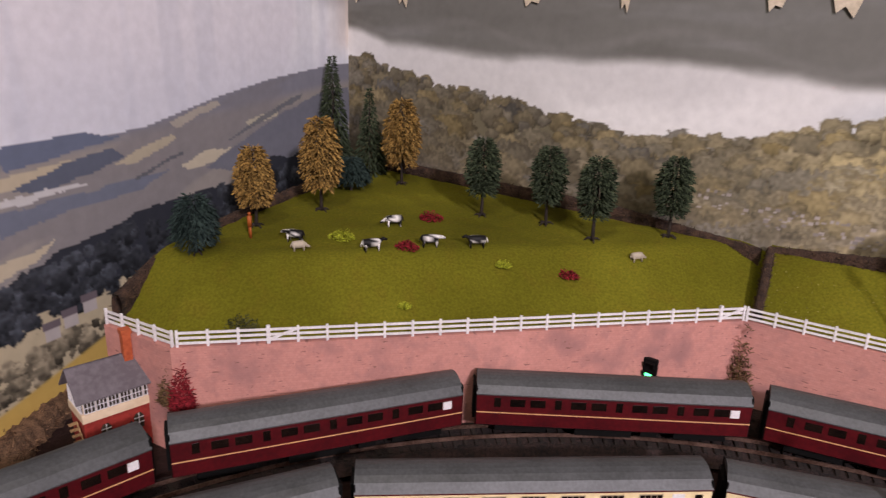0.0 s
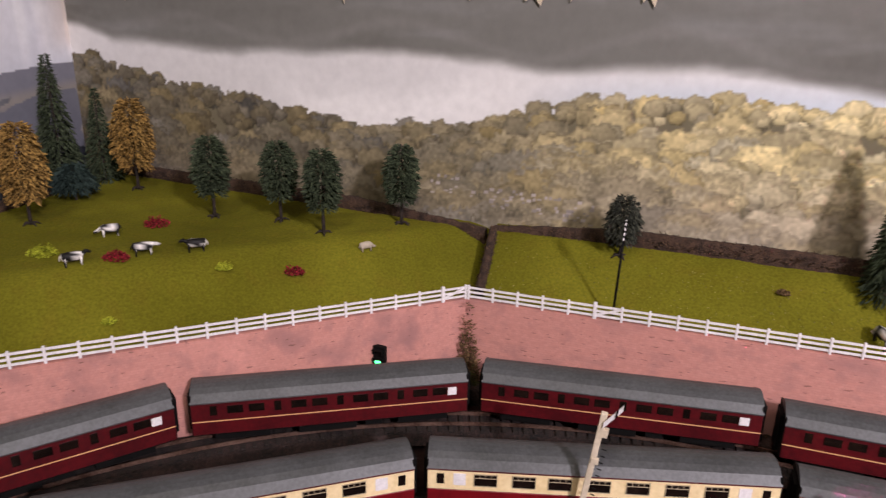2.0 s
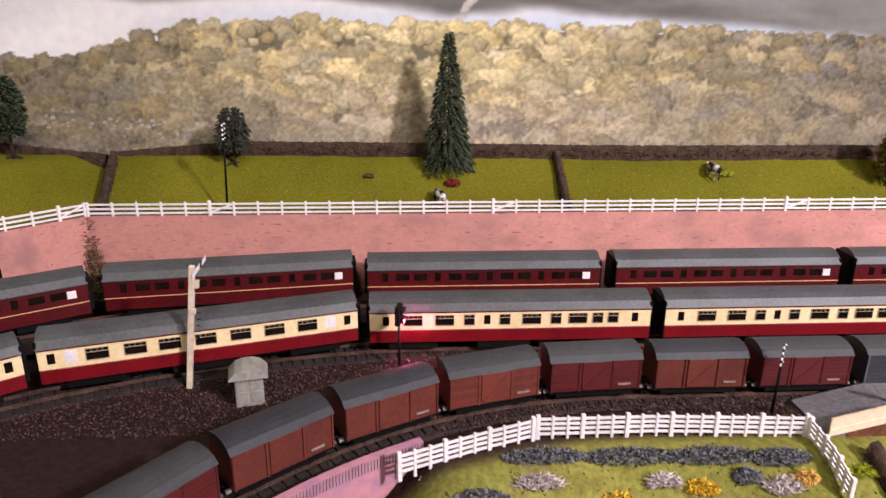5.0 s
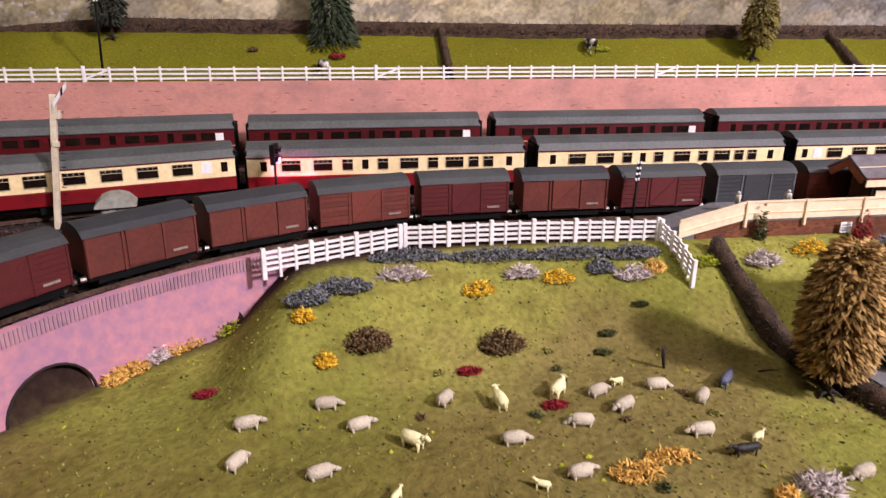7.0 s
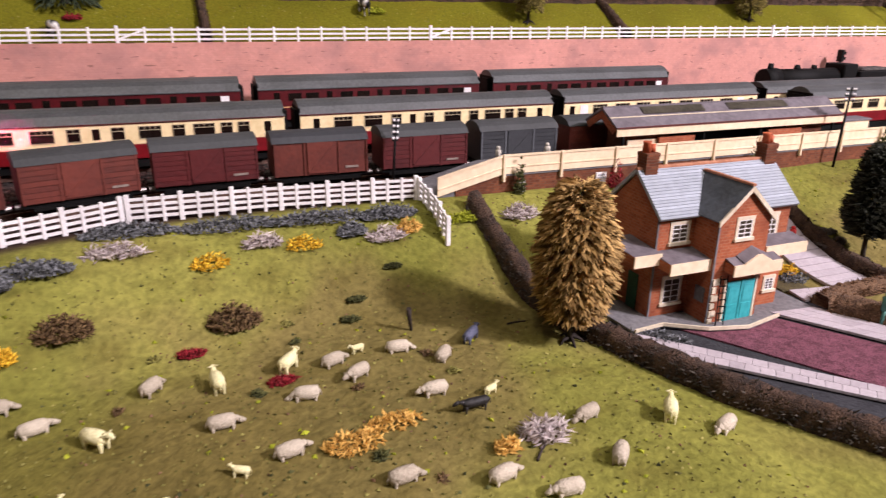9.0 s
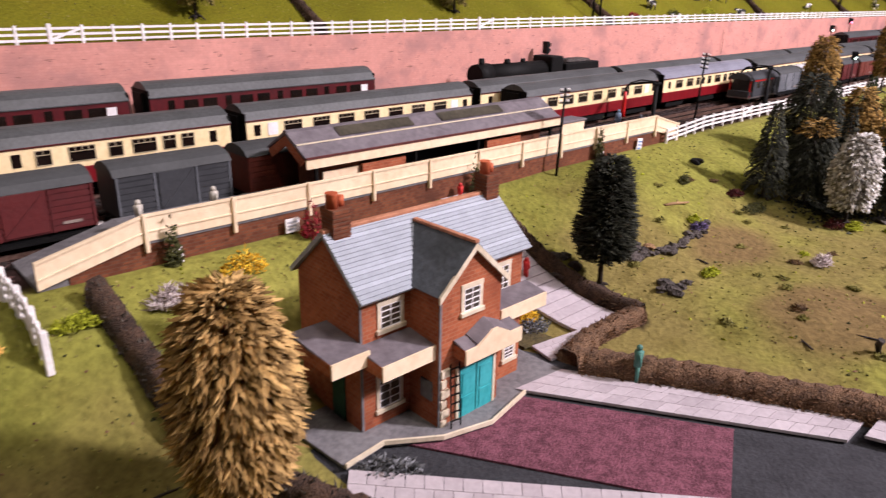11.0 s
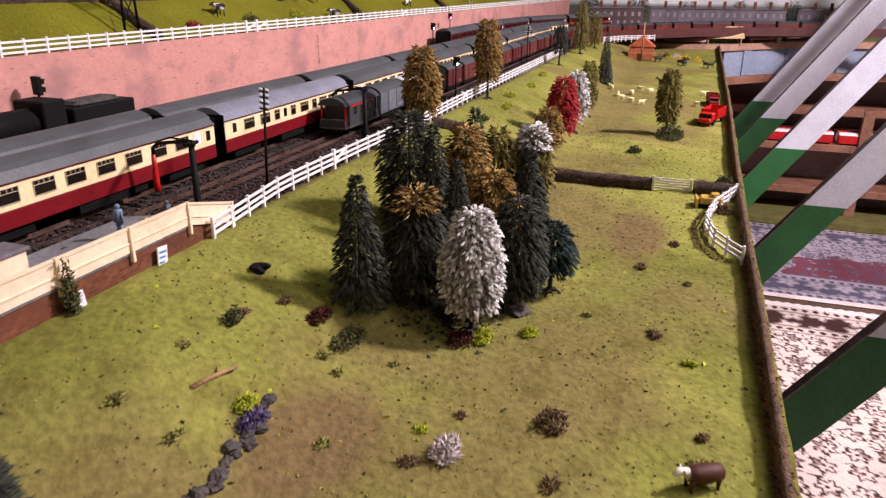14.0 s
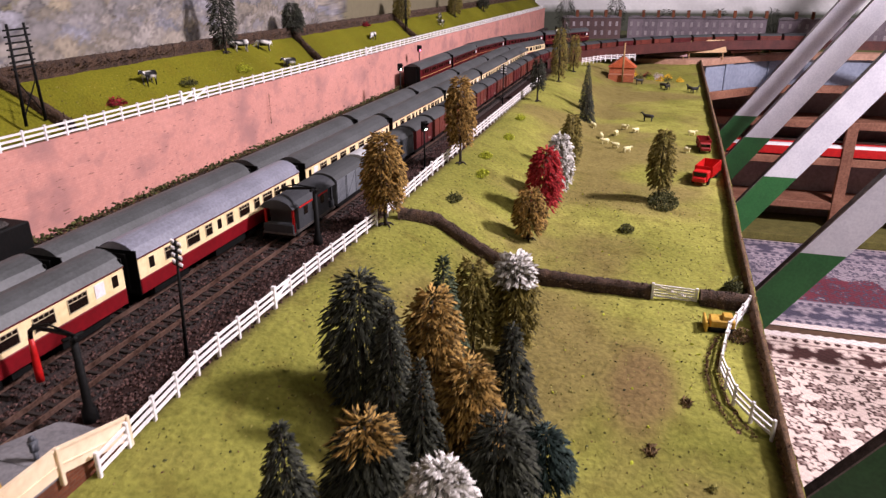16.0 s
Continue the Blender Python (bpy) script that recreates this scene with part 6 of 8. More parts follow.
flat_patch("house_apron", [(0.615, 0.262), (0.618, 0.221), (0.640, 0.2235), (0.664, 0.208), (0.690, 0.2015), (0.722, 0.2085), (0.722, 0.2145), (0.757, 0.211), (0.757, 0.29), (0.62, 0.29)], ROADZ + 0.0014, 0.0016, PAVING, "grey paved apron round the house", "pavement")

kerb = thing("kerb", "thin white card kerb round the house apron", "kerb", kind="structure")
part("strip", sweep([P(s, d, ROADZ + 0.0026) for s, d in ((0.6175, 0.2205), (0.6405, 0.2228), (0.664, 0.2074), (0.690, 0.2009), (0.7225, 0.2079))], 0.0012, 0.0022), STONE_TRIM, kerb)


# ---- trees ----
def plant(s, d, label, kind, leaf, height, radius, low, n=900, high=False, lean=0.0, group="", **k):
    p = up_place(s, d) if high else low_place(s, d)
    return tree(label, Matrix.Translation(p) @ pose(0, 0, 0, lean, lean * 0.5, random.uniform(0, 360)), kind, leaf, height, radius, low, n, group=group, **k)


GRV = "trees of the grove"
plant(0.570, 0.221, "large tan fibre tree beside the sheep field hedge", "oval", "tan", 0.097, 0.025, 0.014, 5200, width=0.0009, droop=-0.45)
plant(0.868, 0.263, "dark green bottle-brush conifer by the path", "bullet", "dark", 0.094, 0.0225, 0.021, 5600, droop=0.12, width=0.00055)
plant(1.135, 0.266, "thin dark conifer at the grove's edge", "spire", "dark", 0.088, 0.021, 0.004, 1300, group=GRV)
plant(1.168, 0.240, "dark green tree with golden crown top", "oval", "dark", 0.080, 0.025, 0.006, 1700, top=("gold", 0.84), group=GRV)
plant(1.150, 0.196, "white blossoming tree in front of the grove", "oval", "white", 0.082, 0.020, 0.014, 1500, width=0.0013, group=GRV)
plant(1.196, 0.178, "dark green drooping conifer in the grove", "oval", "dark", 0.080, 0.023, 0.008, 1700, group=GRV)
plant(1.232, 0.160, "small blue-green round tree in the grove", "ball", "teal", 0.054, 0.020, 0.008, 1200, group=GRV)
plant(1.240, 0.206, "golden brown tree in the grove", "oval", "gold", 0.084, 0.022, 0.012, 1400, width=0.0013, group=GRV)
plant(1.212, 0.226, "slim dark conifer in the grove", "spire", "dark", 0.094, 0.018, 0.004, 1100, group=GRV)
plant(1.262, 0.282, "broad dark conifer in the grove", "oval", "dark", 0.098, 0.027, 0.006, 1900, group=GRV)
plant(1.236, 0.252, "tall slim dark conifer in the grove", "spire", "dark", 0.106, 0.021, 0.004, 1200, group=GRV)
plant(1.272, 0.238, "golden tree in the middle of the grove", "oval", "gold", 0.104, 0.022, 0.012, 1400, width=0.0013, group=GRV)
plant(1.308, 0.242, "tall thin green conifer in the grove", "spire", "green", 0.112, 0.022, 0.004, 1200, group=GRV)
plant(1.372, 0.238, "olive gold tree behind the grove", "oval", "olive", 0.084, 0.017, 0.012, 1100, group=GRV)
plant(1.385, 0.208, "tree with white blossom over olive leaves", "oval", "olive", 0.090, 0.020, 0.012, 1300, top=("white", 0.74), width=0.0013, group=GRV)
plant(1.262, 0.186, "dark drooping conifer at the back of the grove", "spire", "dark", 0.098, 0.024, 0.008, 1400, group=GRV)
plant(1.534, 0.372, "tall golden tree beside the white fence", "oval", "gold", 0.094, 0.023, 0.016, 1300, width=0.0013)
plant(1.800, 0.366, "tall golden tree beside the white fence", "oval", "gold", 0.115, 0.021, 0.022, 1300, width=0.0013)
plant(1.860, 0.103, "olive fibre tree in the meadow", "oval", "olive", 0.096, 0.019, 0.014, 1100, width=0.0013)
plant(1.735, 0.240, "bright red fibre tree", "oval", "red", 0.088, 0.023, 0.012, 1200, width=0.0013)
plant(1.815, 0.234, "white blossom tree beside the red one", "oval", "white", 0.090, 0.020, 0.014, 1100, width=0.0013)
plant(1.950, 0.234, "olive brown tree behind the blossom", "oval", "olive", 0.090, 0.017, 0.012, 1000)
plant(1.650, 0.243, "small golden bush tree", "oval", "gold", 0.060, 0.020, 0.006, 1000)
plant(2.450, 0.262, "dark conifer in the far meadow", "cone", "dark", 0.100, 0.020, 0.006, 900)
plant(2.360, 0.250, "small dark conifer in the far meadow", "cone", "dark", 0.070, 0.020, 0.003, 800)
plant(2.345, 0.352, "dark round tree by the far fence", "oval", "dark", 0.085, 0.018, 0.02, 900)
plant(2.640, 0.350, "tall olive green poplar by the line", "oval", "olive", 0.125, 0.020, 0.008, 900)
plant(2.760, 0.360, "tall dark poplar by the line", "oval", "dark", 0.150, 0.022, 0.008, 900)
plant(2.860, 0.340, "olive green poplar by the line", "oval", "olive", 0.095, 0.018, 0.006, 800)
# on the high field
plant(-0.516, 0.377, "blue-green fibre tree at the corner hedge", "oval", "teal", 0.053, 0.024, 0.004, 1200, True)
plant(-0.532, 0.464, "golden bottle-brush tree on the high field", "oval", "gold", 0.081, 0.0195, 0.020, 1500, True, width=0.0012)
plant(-0.519, 0.548, "golden bottle-brush tree on the high field", "oval", "gold", 0.102, 0.0225, 0.022, 1500, True, width=0.0012)
plant(-0.520, 0.699, "golden bottle-brush tree on the high field", "oval", "gold", 0.106, 0.024, 0.022, 1500, True, width=0.0012)
plant(-0.625, 0.688, "tall dark conifer in the backdrop corner", "cone", "green", 0.152, 0.034, 0.002, 1900, True)
plant(-0.585, 0.715, "tall dark conifer in the backdrop corner", "cone", "green", 0.113, 0.028, 0.002, 1400, True)
plant(-0.550, 0.635, "blue-green bush under the conifers", "ball", "teal", 0.040, 0.026, 0.002, 1300, True, claws=False)
for s, d, h in ((-0.370, 0.645, 0.086), (-0.300, 0.665, 0.084), (-0.239, 0.647, 0.085), (-0.179, 0.708, 0.084)):
    plant(s, d, "dark green bottle-brush tree on the high field", "oval", "green", h, 0.0205, 0.022, 1900, True, width=0.0007, droop=-0.3, group="green trees of the high field")
plant(0.050, 0.716, "small dark round tree behind the pole", "oval", "dark", 0.061, 0.019, 0.012, 1200, True)
plant(0.284, 0.712, "tall dark green fir before the backdrop", "cone", "green", 0.142, 0.031, 0.008, 2900, True)
plant(0.782, 0.686, "leaning olive fibre tree on the high field", "oval", "olive", 0.076, 0.020, 0.012, 1100, True, lean=-8)
for s, d, h, leaf in ((1.13, 0.690, 0.07, "olive"), (1.80, 0.714, 0.10, "dark"), (2.02, 0.722, 0.055, "dark"), (2.52, 0.708, 0.075, "olive"), (2.95, 0.70, 0.08, "olive"), (3.3, 0.70, 0.07, "dark")):
    plant(s, d, "fibre tree by the hedge of the high field", "oval", leaf, h, 0.021, 0.006, 1000, True)


# ---- bushes of lichen and foam ----
BUSH = [500]


def bush(s, d, leaf, rx, ry, h, label, high=False, n=None, category="bush", wiggle=1.0, turn=0.0):
    BUSH[0] += 1
    rng = np.random.RandomState(BUSH[0])
    n = n or int(220 + 260000 * rx * ry)
    st, en = [], []
    for _ in range(n):
        a, k = rng.rand() * 2 * math.pi, math.sqrt(rng.rand())
        q = np.array([rx * k * math.cos(a), ry * k * math.sin(a), 0])
        top = h * (1 - 0.75 * k * k) * (0.55 + 0.6 * rng.rand())
        q[2] = rng.rand() * top
        v = rng.randn(3)
        v = v / np.linalg.norm(v) * np.array([1, 1, 0.8]) * 0.0032 * wiggle
        v[2] = abs(v[2])
        st.append(q - v * 0.3)
        en.append(q + v)
    me = fibre_mesh("bush", st, en, np.full(n, 0.00062), LEAF[leaf])
    ob = new("bush", me)
    p = up_place(s, d) if high else low_place(s, d)
    ob.matrix_basis = Matrix.Translation(p) @ Matrix.Rotation(radians(turn + math.degrees(ANGLE)), 4, "Z")
    return tagged(ob, label, category)


Y, W_, G_ = "bright yellow lichen bush", "tangled white lichen bush", "grey lichen growing on the bank"
for s, d, rx, ry in ((0.376, 0.332, 0.012, 0.008), (0.436, 0.339, 0.012, 0.007), (0.256, 0.298, 0.007, 0.005), (0.269, 0.272, 0.006, 0.006)):
    bush(s, d, "yellow", rx, ry, 0.010, Y)
for s, d, rx, ry in ((0.148, 0.306, 0.012, 0.006), (0.140, 0.296, 0.008, 0.006), (0.178, 0.338, 0.012, 0.005), (0.168, 0.330, 0.008, 0.005)):
    bush(s, d, "orange", rx, ry, 0.010, "orange yellow lichen at the wall's foot", turn=40)
bush(0.160, 0.322, "lichen", 0.008, 0.005, 0.011, "tangled white lichen at the wall's foot", turn=40, wiggle=1.6)
bush(0.510, 0.343, "orange", 0.010, 0.006, 0.010, "orange lichen bush by the fence")
bush(0.553, 0.346, "lime", 0.012, 0.006, 0.008, "lime green lichen by the fence end")
bush(0.200, 0.350, "lime", 0.013, 0.006, 0.010, "lime green lichen on the bank")
bush(0.422, 0.163, "orange", 0.014, 0.008, 0.007, "yellow orange lichen patch among sheep")
bush(0.445, 0.173, "orange", 0.014, 0.006, 0.007, "yellow orange lichen patch among sheep")
bush(0.486, 0.137, "orange", 0.006, 0.004, 0.006, "small yellow orange lichen tuft")
for s, d, rx, ry in ((0.508, 0.141, 0.012, 0.008), (0.322, 0.340, 0.018, 0.005), (0.410, 0.343, 0.012, 0.004), (0.493, 0.338, 0.014, 0.006), (0.600, 0.345, 0.014, 0.008)):
    bush(s, d, "lichen", rx, ry, 0.011, W_, wiggle=1.8)
for s, d, rx, ry, leaf in ((0.280, 0.325, 0.022, 0.009, "slate"), (0.258, 0.311, 0.014, 0.007, "slate"), (0.330, 0.362, 0.030, 0.008, "slate"), (0.390, 0.362, 0.035, 0.009, "slate"), (0.450, 0.361, 0.035, 0.009, "slate"), (0.500, 0.358, 0.022, 0.009, "slate"), (0.470, 0.345, 0.010, 0.006, "slate")):
    bush(s, d, leaf, rx, ry, 0.009, G_, n=900)
bush(0.2955, 0.289, "brown", 0.015, 0.011, 0.013, "round brown foam bush in the sheep field", n=900)
bush(0.384, 0.293, "brown", 0.016, 0.011, 0.014, "round olive brown foam bush in the sheep field", n=900)
for s, d in ((0.358, 0.273), (0.402, 0.232), (0.200, 0.268)):
    bush(s, d, "crimson", 0.008, 0.004, 0.003, "dull crimson ground plant")
for s, d in ((0.460, 0.300), (0.452, 0.286), (0.49, 0.318)):
    bush(s, d, "moss", 0.006, 0.003, 0.002, "flat patch of dark olive fibre on the grass")
bush(0.643, 0.352, "yellow", 0.013, 0.010, 0.015, "yellow lichen bush under the platform wall")
bush(0.697, 0.364, "crimson", 0.007, 0.006, 0.024, "tall crimson plant against the platform wall")
bush(0.712, 0.356, "slate", 0.010, 0.006, 0.014, "grey plant at the platform wall")
bush(0.735, 0.352, "lime", 0.008, 0.006, 0.008, "lime lichen under the platform wall")
for s in (0.612, 0.849, 1.013):
    bush(s, 0.371, "moss", 0.004, 0.003, 0.040 if s > 0.7 else 0.030, "climbing plant on the platform fence", n=260)
bush(0.787, 0.256, "slate", 0.013, 0.008, 0.008, "grey green shrub in the garden bed")
bush(0.790, 0.266, "yellow", 0.010, 0.006, 0.009, "yellow flowers in the garden bed")
bush(0.632, 0.208, "slate", 0.016, 0.008, 0.008, "grey shrub beside the house apron", turn=-45)
bush(0.850, 0.036, "moss", 0.012, 0.009, 0.014, "dark olive bush in the field corner", n=600)
bush(1.026, 0.171, "lichen", 0.009, 0.006, 0.009, "white lichen tuft in the meadow", wiggle=1.6)
bush(1.068, 0.128, "brown", 0.011, 0.008, 0.009, "brown heather tuft in the meadow")
bush(0.946, 0.220, "lime", 0.010, 0.005, 0.005, "yellow green tuft in the meadow")
bush(1.098, 0.257, "moss", 0.017, 0.008, 0.009, "olive undergrowth before the grove")
bush(1.103, 0.279, "maroon", 0.010, 0.007, 0.006, "dark red undergrowth by the grove")
bush(1.135, 0.199, "maroon", 0.010, 0.008, 0.008, "dark red shrub under the blossom tree")
bush(1.143, 0.186, "lime", 0.009, 0.006, 0.007, "lime undergrowth by the blossom tree")
bush(1.160, 0.160, "lime", 0.007, 0.005, 0.004, "lime tuft on the meadow")
for s, d in ((1.18, 0.084), (1.364, 0.077), (1.30, 0.10), (1.02, 0.12), (0.93, 0.15), (1.10, 0.30), (1.07, 0.31)):
    bush(s, d, "brown", 0.006, 0.004, 0.0022, "small brown grass tuft", n=70, wiggle=1.3)
bush(1.845, 0.096, "moss", 0.036, 0.020, 0.020, "dark olive bush under the meadow tree", n=1400)
bush(1.005, 0.262, "violet", 0.009, 0.006, 0.007, "violet flowering tuft among dark stones")
bush(1.013, 0.271, "lime", 0.007, 0.005, 0.006, "lime green tuft among dark stones")
bush(1.060, 0.309, "moss", 0.006, 0.004, 0.010, "small dark weed on the bank", n=200)
bush(1.722, 0.137, "moss", 0.012, 0.009, 0.010, "dark green bush in the meadow")
bush(1.568, 0.030, "moss", 0.013, 0.010, 0.016, "dark olive bush behind the hedge", n=600)
bush(1.475, 0.032, "brown", 0.010, 0.008, 0.012, "brown bush beside the yellow digger")
for s, d in ((1.66, 0.335), (1.78, 0.33), (1.86, 0.345), (2.0, 0.34), (2.15, 0.35)):
    bush(s, d, "moss" if s < 1.7 else "lime", 0.016, 0.009, 0.009, "bushy green growth on the railway bank")
for s, d, leaf, r, label in ((-0.438, 0.489, "lime", 0.014, "lime green bush among cows"), (-0.405, 0.598, "crimson", 0.014, "crimson flowering shrub among the cows"), (-0.372, 0.507, "crimson", 0.012, "crimson flowering shrub among the cows"), (-0.288, 0.547, "lime", 0.008, "small lime green weed tuft"), (-0.235, 0.580, "crimson", 0.010, "crimson flowering shrub among the cows"), (-0.337, 0.456, "lime", 0.006, "small lime green weed tuft"), (-0.430, 0.352, "moss", 0.016, "dark green bush by the fence"), (0.288, 0.690, "crimson", 0.009, "dull red shrub under the fir"), (0.197, 0.700, "brown", 0.005, "small brown plant by the hedge"), (0.596, 0.700, "lime", 0.009, "lime green tuft behind the cow"), (1.66, 0.680, "moss", 0.014, "dark green bush on the high field"), (1.528, 0.676, "crimson", 0.012, "dark red bush by the fence"), (1.790, 0.682, "lime", 0.015, "bright lime bush on the high field"), (2.33, 0.72, "crimson", 0.012, "red bush by the far hedge")):
    bush(s, d, leaf, r, r * 0.8, r * 0.75, label, True)
for s, d, leaf, h, label in ((-0.078, 0.634, "brown", 0.10, "dry brown creeper hanging in the wall corner"), (-0.075, 0.628, "moss", 0.035, "dark ivy at the foot of the wall corner"), (-0.462, 0.300, "brown", 0.035, "dry creeper at the wall end"), (-0.448, 0.300, "crimson", 0.040, "crimson creeper on the wall end")):
    ob = bush(s, d, leaf, 0.012, 0.008, h, label, n=1100, wiggle=1.6)
    ob.location.z = 0.045 if s > -0.3 else 0.088


def under_grove(rng):
    u, v = 1.195 + rng.randn() * 0.026, 0.228 + rng.randn() * 0.020
    return P(u, v, ground_z(u, v) + 0.0006)


def wheel_ruts(rng):
    f, k = rng.rand(), rng.randint(2)
    u = 1.335 + 0.15 * f
    v = 0.052 + 0.009 * k - 0.018 * (2 * f - 1) ** 2 + rng.randn() * 0.0009
    return P(u, v, ground_z(u, v) + 0.0003)


# dark fibres strewn to deepen the grove's shade on the grass
scatter("grove_shade_bits", 1200, "dark", under_grove, 0.0042, "dark bits standing in for the shade under the grove", "debris", 34)
scatter("wheel_ruts", 700, "hedge_brown", wheel_ruts, 0.0020, "curved brown wheel ruts beside the white corner fence", "ruts", 35)
scatter("pale_wisps", 420, "lime", turf, 0.0034, "pale yellow green wisps of grass on the field", "grass", 36)


def wall_foot(rng):
    s = rng.uniform(1.2, 3.0)
    return P(s, 0.635 - abs(rng.randn()) * 0.004, 0.061 + abs(rng.randn()) * 0.0028)


scatter("wall_foot_weeds", 3600, "moss", wall_foot, 0.004, "dark moss and weeds along the foot of the wall", "weeds", 31)
scatter("wall_foot_soil", 3000, "hedge", lambda r: P(r.uniform(-0.05, 3.0), 0.632 - abs(r.randn()) * 0.004, 0.060 + abs(r.randn()) * 0.002), 0.004, "brown debris along the foot of the wall", "debris", 32)
scatter("wall_seam_stain", 120, "hedge_brown", lambda r: P(1.779 + r.randn() * 0.0010, 0.6385, r.uniform(0.085, 0.128)), 0.0013, "rusty brown stain down a seam of the wall", "stain", 33)
structure("ledge", frame_box(-0.08, 4.2, 0.618, 0.637, 0.03, 0.0605, 0.001), BALLAST, "dark dirty ledge along the foot of the wall", "ledge")


tuft_rng = random.Random(77)
for k in range(46):
    s, d = tuft_rng.uniform(0.87, 1.28), tuft_rng.uniform(0.035, 0.32)
    if 1.10 < s < 1.27 and d > 0.15:
        continue
    leaf, label = tuft_rng.choice((("straw", "small dry weed tuft on the meadow"), ("straw", "small dry grass tuft on the meadow"), ("lime", "small yellow-green weed tuft on the meadow"), ("brown", "small heap of dead brown leaves"), ("straw", "small dry grass tuft on the meadow")))
    r = tuft_rng.uniform(0.0022, 0.0052)
    bush(s, d, leaf, r, r * tuft_rng.uniform(0.4, 0.9), r * 0.45, label, n=int(30 + r * 9000), category="weed tuft", wiggle=1.1, turn=tuft_rng.uniform(0, 180))
for k in range(16):
    s, d = tuft_rng.uniform(0.20, 0.56), tuft_rng.uniform(0.10, 0.30)
    r = tuft_rng.uniform(0.002, 0.0045)
    bush(s, d, tuft_rng.choice(("moss", "straw", "brown")), r, r * 0.7, r * 0.45, "small weed tuft in the sheep field", n=int(30 + r * 9000), category="weed tuft", turn=tuft_rng.uniform(0, 180))


# ---- animals, each one plain moulded shape ----
WOOL = material("sheep_wool", (0.62, 0.57, 0.50), (0.80, 0.75, 0.67), 0.85, 200, 900, 0.5, spread=0.5)
CREAM_WOOL = material("cream_wool", (0.84, 0.80, 0.58), (0.94, 0.91, 0.72), 0.8, 200, 900, 0.4)
HIDE = colour_material("cow_hide", 0.6, 300, 0.1)
DARK_HIDE = material("dark_hide", (0.07, 0.06, 0.06), (0.14, 0.12, 0.11), 0.6, 200, 900, 0.3)
BLUE_GREY = material("blue_grey_paint", (0.25, 0.26, 0.34), (0.35, 0.36, 0.44), 0.7, 200, 900, 0.3)


BW, BR = ((0.06, 0.05, 0.05), (0.90, 0.88, 0.86)), ((0.30, 0.16, 0.12), (0.92, 0.88, 0.84))


def beast_mesh(name, length, height, girth, mat, graze=0.0, legs=1.0, patch=None, seed=0):
    """Body, neck, head and four legs of a four-footed beast, head towards x."""
    bm = bmesh.new()
    L, H = length, height
    tube(bm, [(-L * 0.46, 0, H * 0.66), (-L * 0.40, 0, H * 0.68), (-L * 0.15, 0, H * 0.66), (L * 0.12, 0, H * 0.67), (L * 0.28, 0, H * 0.72), (L * 0.33, 0, H * 0.72)], [girth * 0.3, girth * 0.85, girth, girth * 0.98, girth * 0.72, girth * 0.3], 10)
    hz = H * (0.98 - 0.75 * graze)
    tube(bm, [(L * 0.22, 0, H * 0.74), (L * 0.36, 0, (H * 0.80 + hz) / 2), (L * 0.44, 0, hz)], [girth * 0.6, girth * 0.42, girth * 0.36], 8)
    tube(bm, [(L * 0.40, 0, hz + girth * 0.1), (L * 0.47, 0, hz), (L * 0.60, 0, hz - H * 0.10)], [girth * 0.34, girth * 0.40, girth * 0.22], 8)
    for y in (-1, 1):
        tube(bm, [(L * 0.42, y * girth * 0.3, hz + girth * 0.25), (L * 0.39, y * girth * 0.75, hz + girth * 0.3)], [girth * 0.14, girth * 0.05], 5)
        for x in (-0.33, 0.22):
            tube(bm, [(L * x, y * girth * 0.55, H * 0.6), (L * (x + 0.01), y * girth * 0.58, H * 0.28), (L * x, y * girth * 0.58, -0.0003)], [girth * 0.34, girth * 0.19, girth * 0.17], 6)
    tube(bm, [(-L * 0.45, 0, H * 0.78), (-L * 0.50, 0, H * 0.6), (-L * 0.50, 0, H * 0.4)], [girth * 0.13, girth * 0.1, girth * 0.08], 5)
    me = mesh_of(name, bm, mat)
    if patch:
        rng = np.random.RandomState(seed)
        o = rng.rand(3) * 50
        cols = []
        for v in me.vertices:
            n = noise.noise(Vector((v.co.x / L * 5.0 + o[0], v.co.y / L * 4 + o[1], v.co.z / L * 4 + o[2])))
            white = v.co.x > L * 0.30 if patch is BR else n <= -0.10
            cols += [*lin(patch[1] if white else patch[0]), 1.0]
        me.color_attributes.new("Col", "FLOAT_COLOR", "POINT").data.foreach_set("color", cols)
    return me


SHEEP = [beast_mesh("sheep", 0.0165, 0.0086, 0.0037, WOOL, g) for g in (0.45, 0.75, 0.6)]
LAMB = beast_mesh("lamb", 0.0095, 0.0085, 0.0018, CREAM_WOOL, 0.1)
RAM = beast_mesh("sheep", 0.0170, 0.0125, 0.0036, CREAM_WOOL, 0.1)
spots = [(0.228, 0.226), (0.225, 0.2), (0.267, 0.186), (0.263, 0.153), (0.228, 0.145), (0.27, 0.243), (0.288, 0.225), (0.338, 0.242), (0.369, 0.198), (0.395, 0.167), (0.409, 0.21), (0.431, 0.239), (0.439, 0.221), (0.469, 0.24), (0.49, 0.224), (0.471, 0.191), (0.436, 0.132), (0.476, 0.119), (0.496, 0.102), (0.53, 0.113), (0.534, 0.147), (0.594, 0.118), (0.41, 0.102), (0.36, 0.108), (0.44, 0.09)]
turns = [-20, 25, -15, 10, 25, -30, -15, 20, -30, -20, 140, -10, 175, -35, 15, 150, -25, -20, 145, 15, 165, 170, 150, -25, 160]
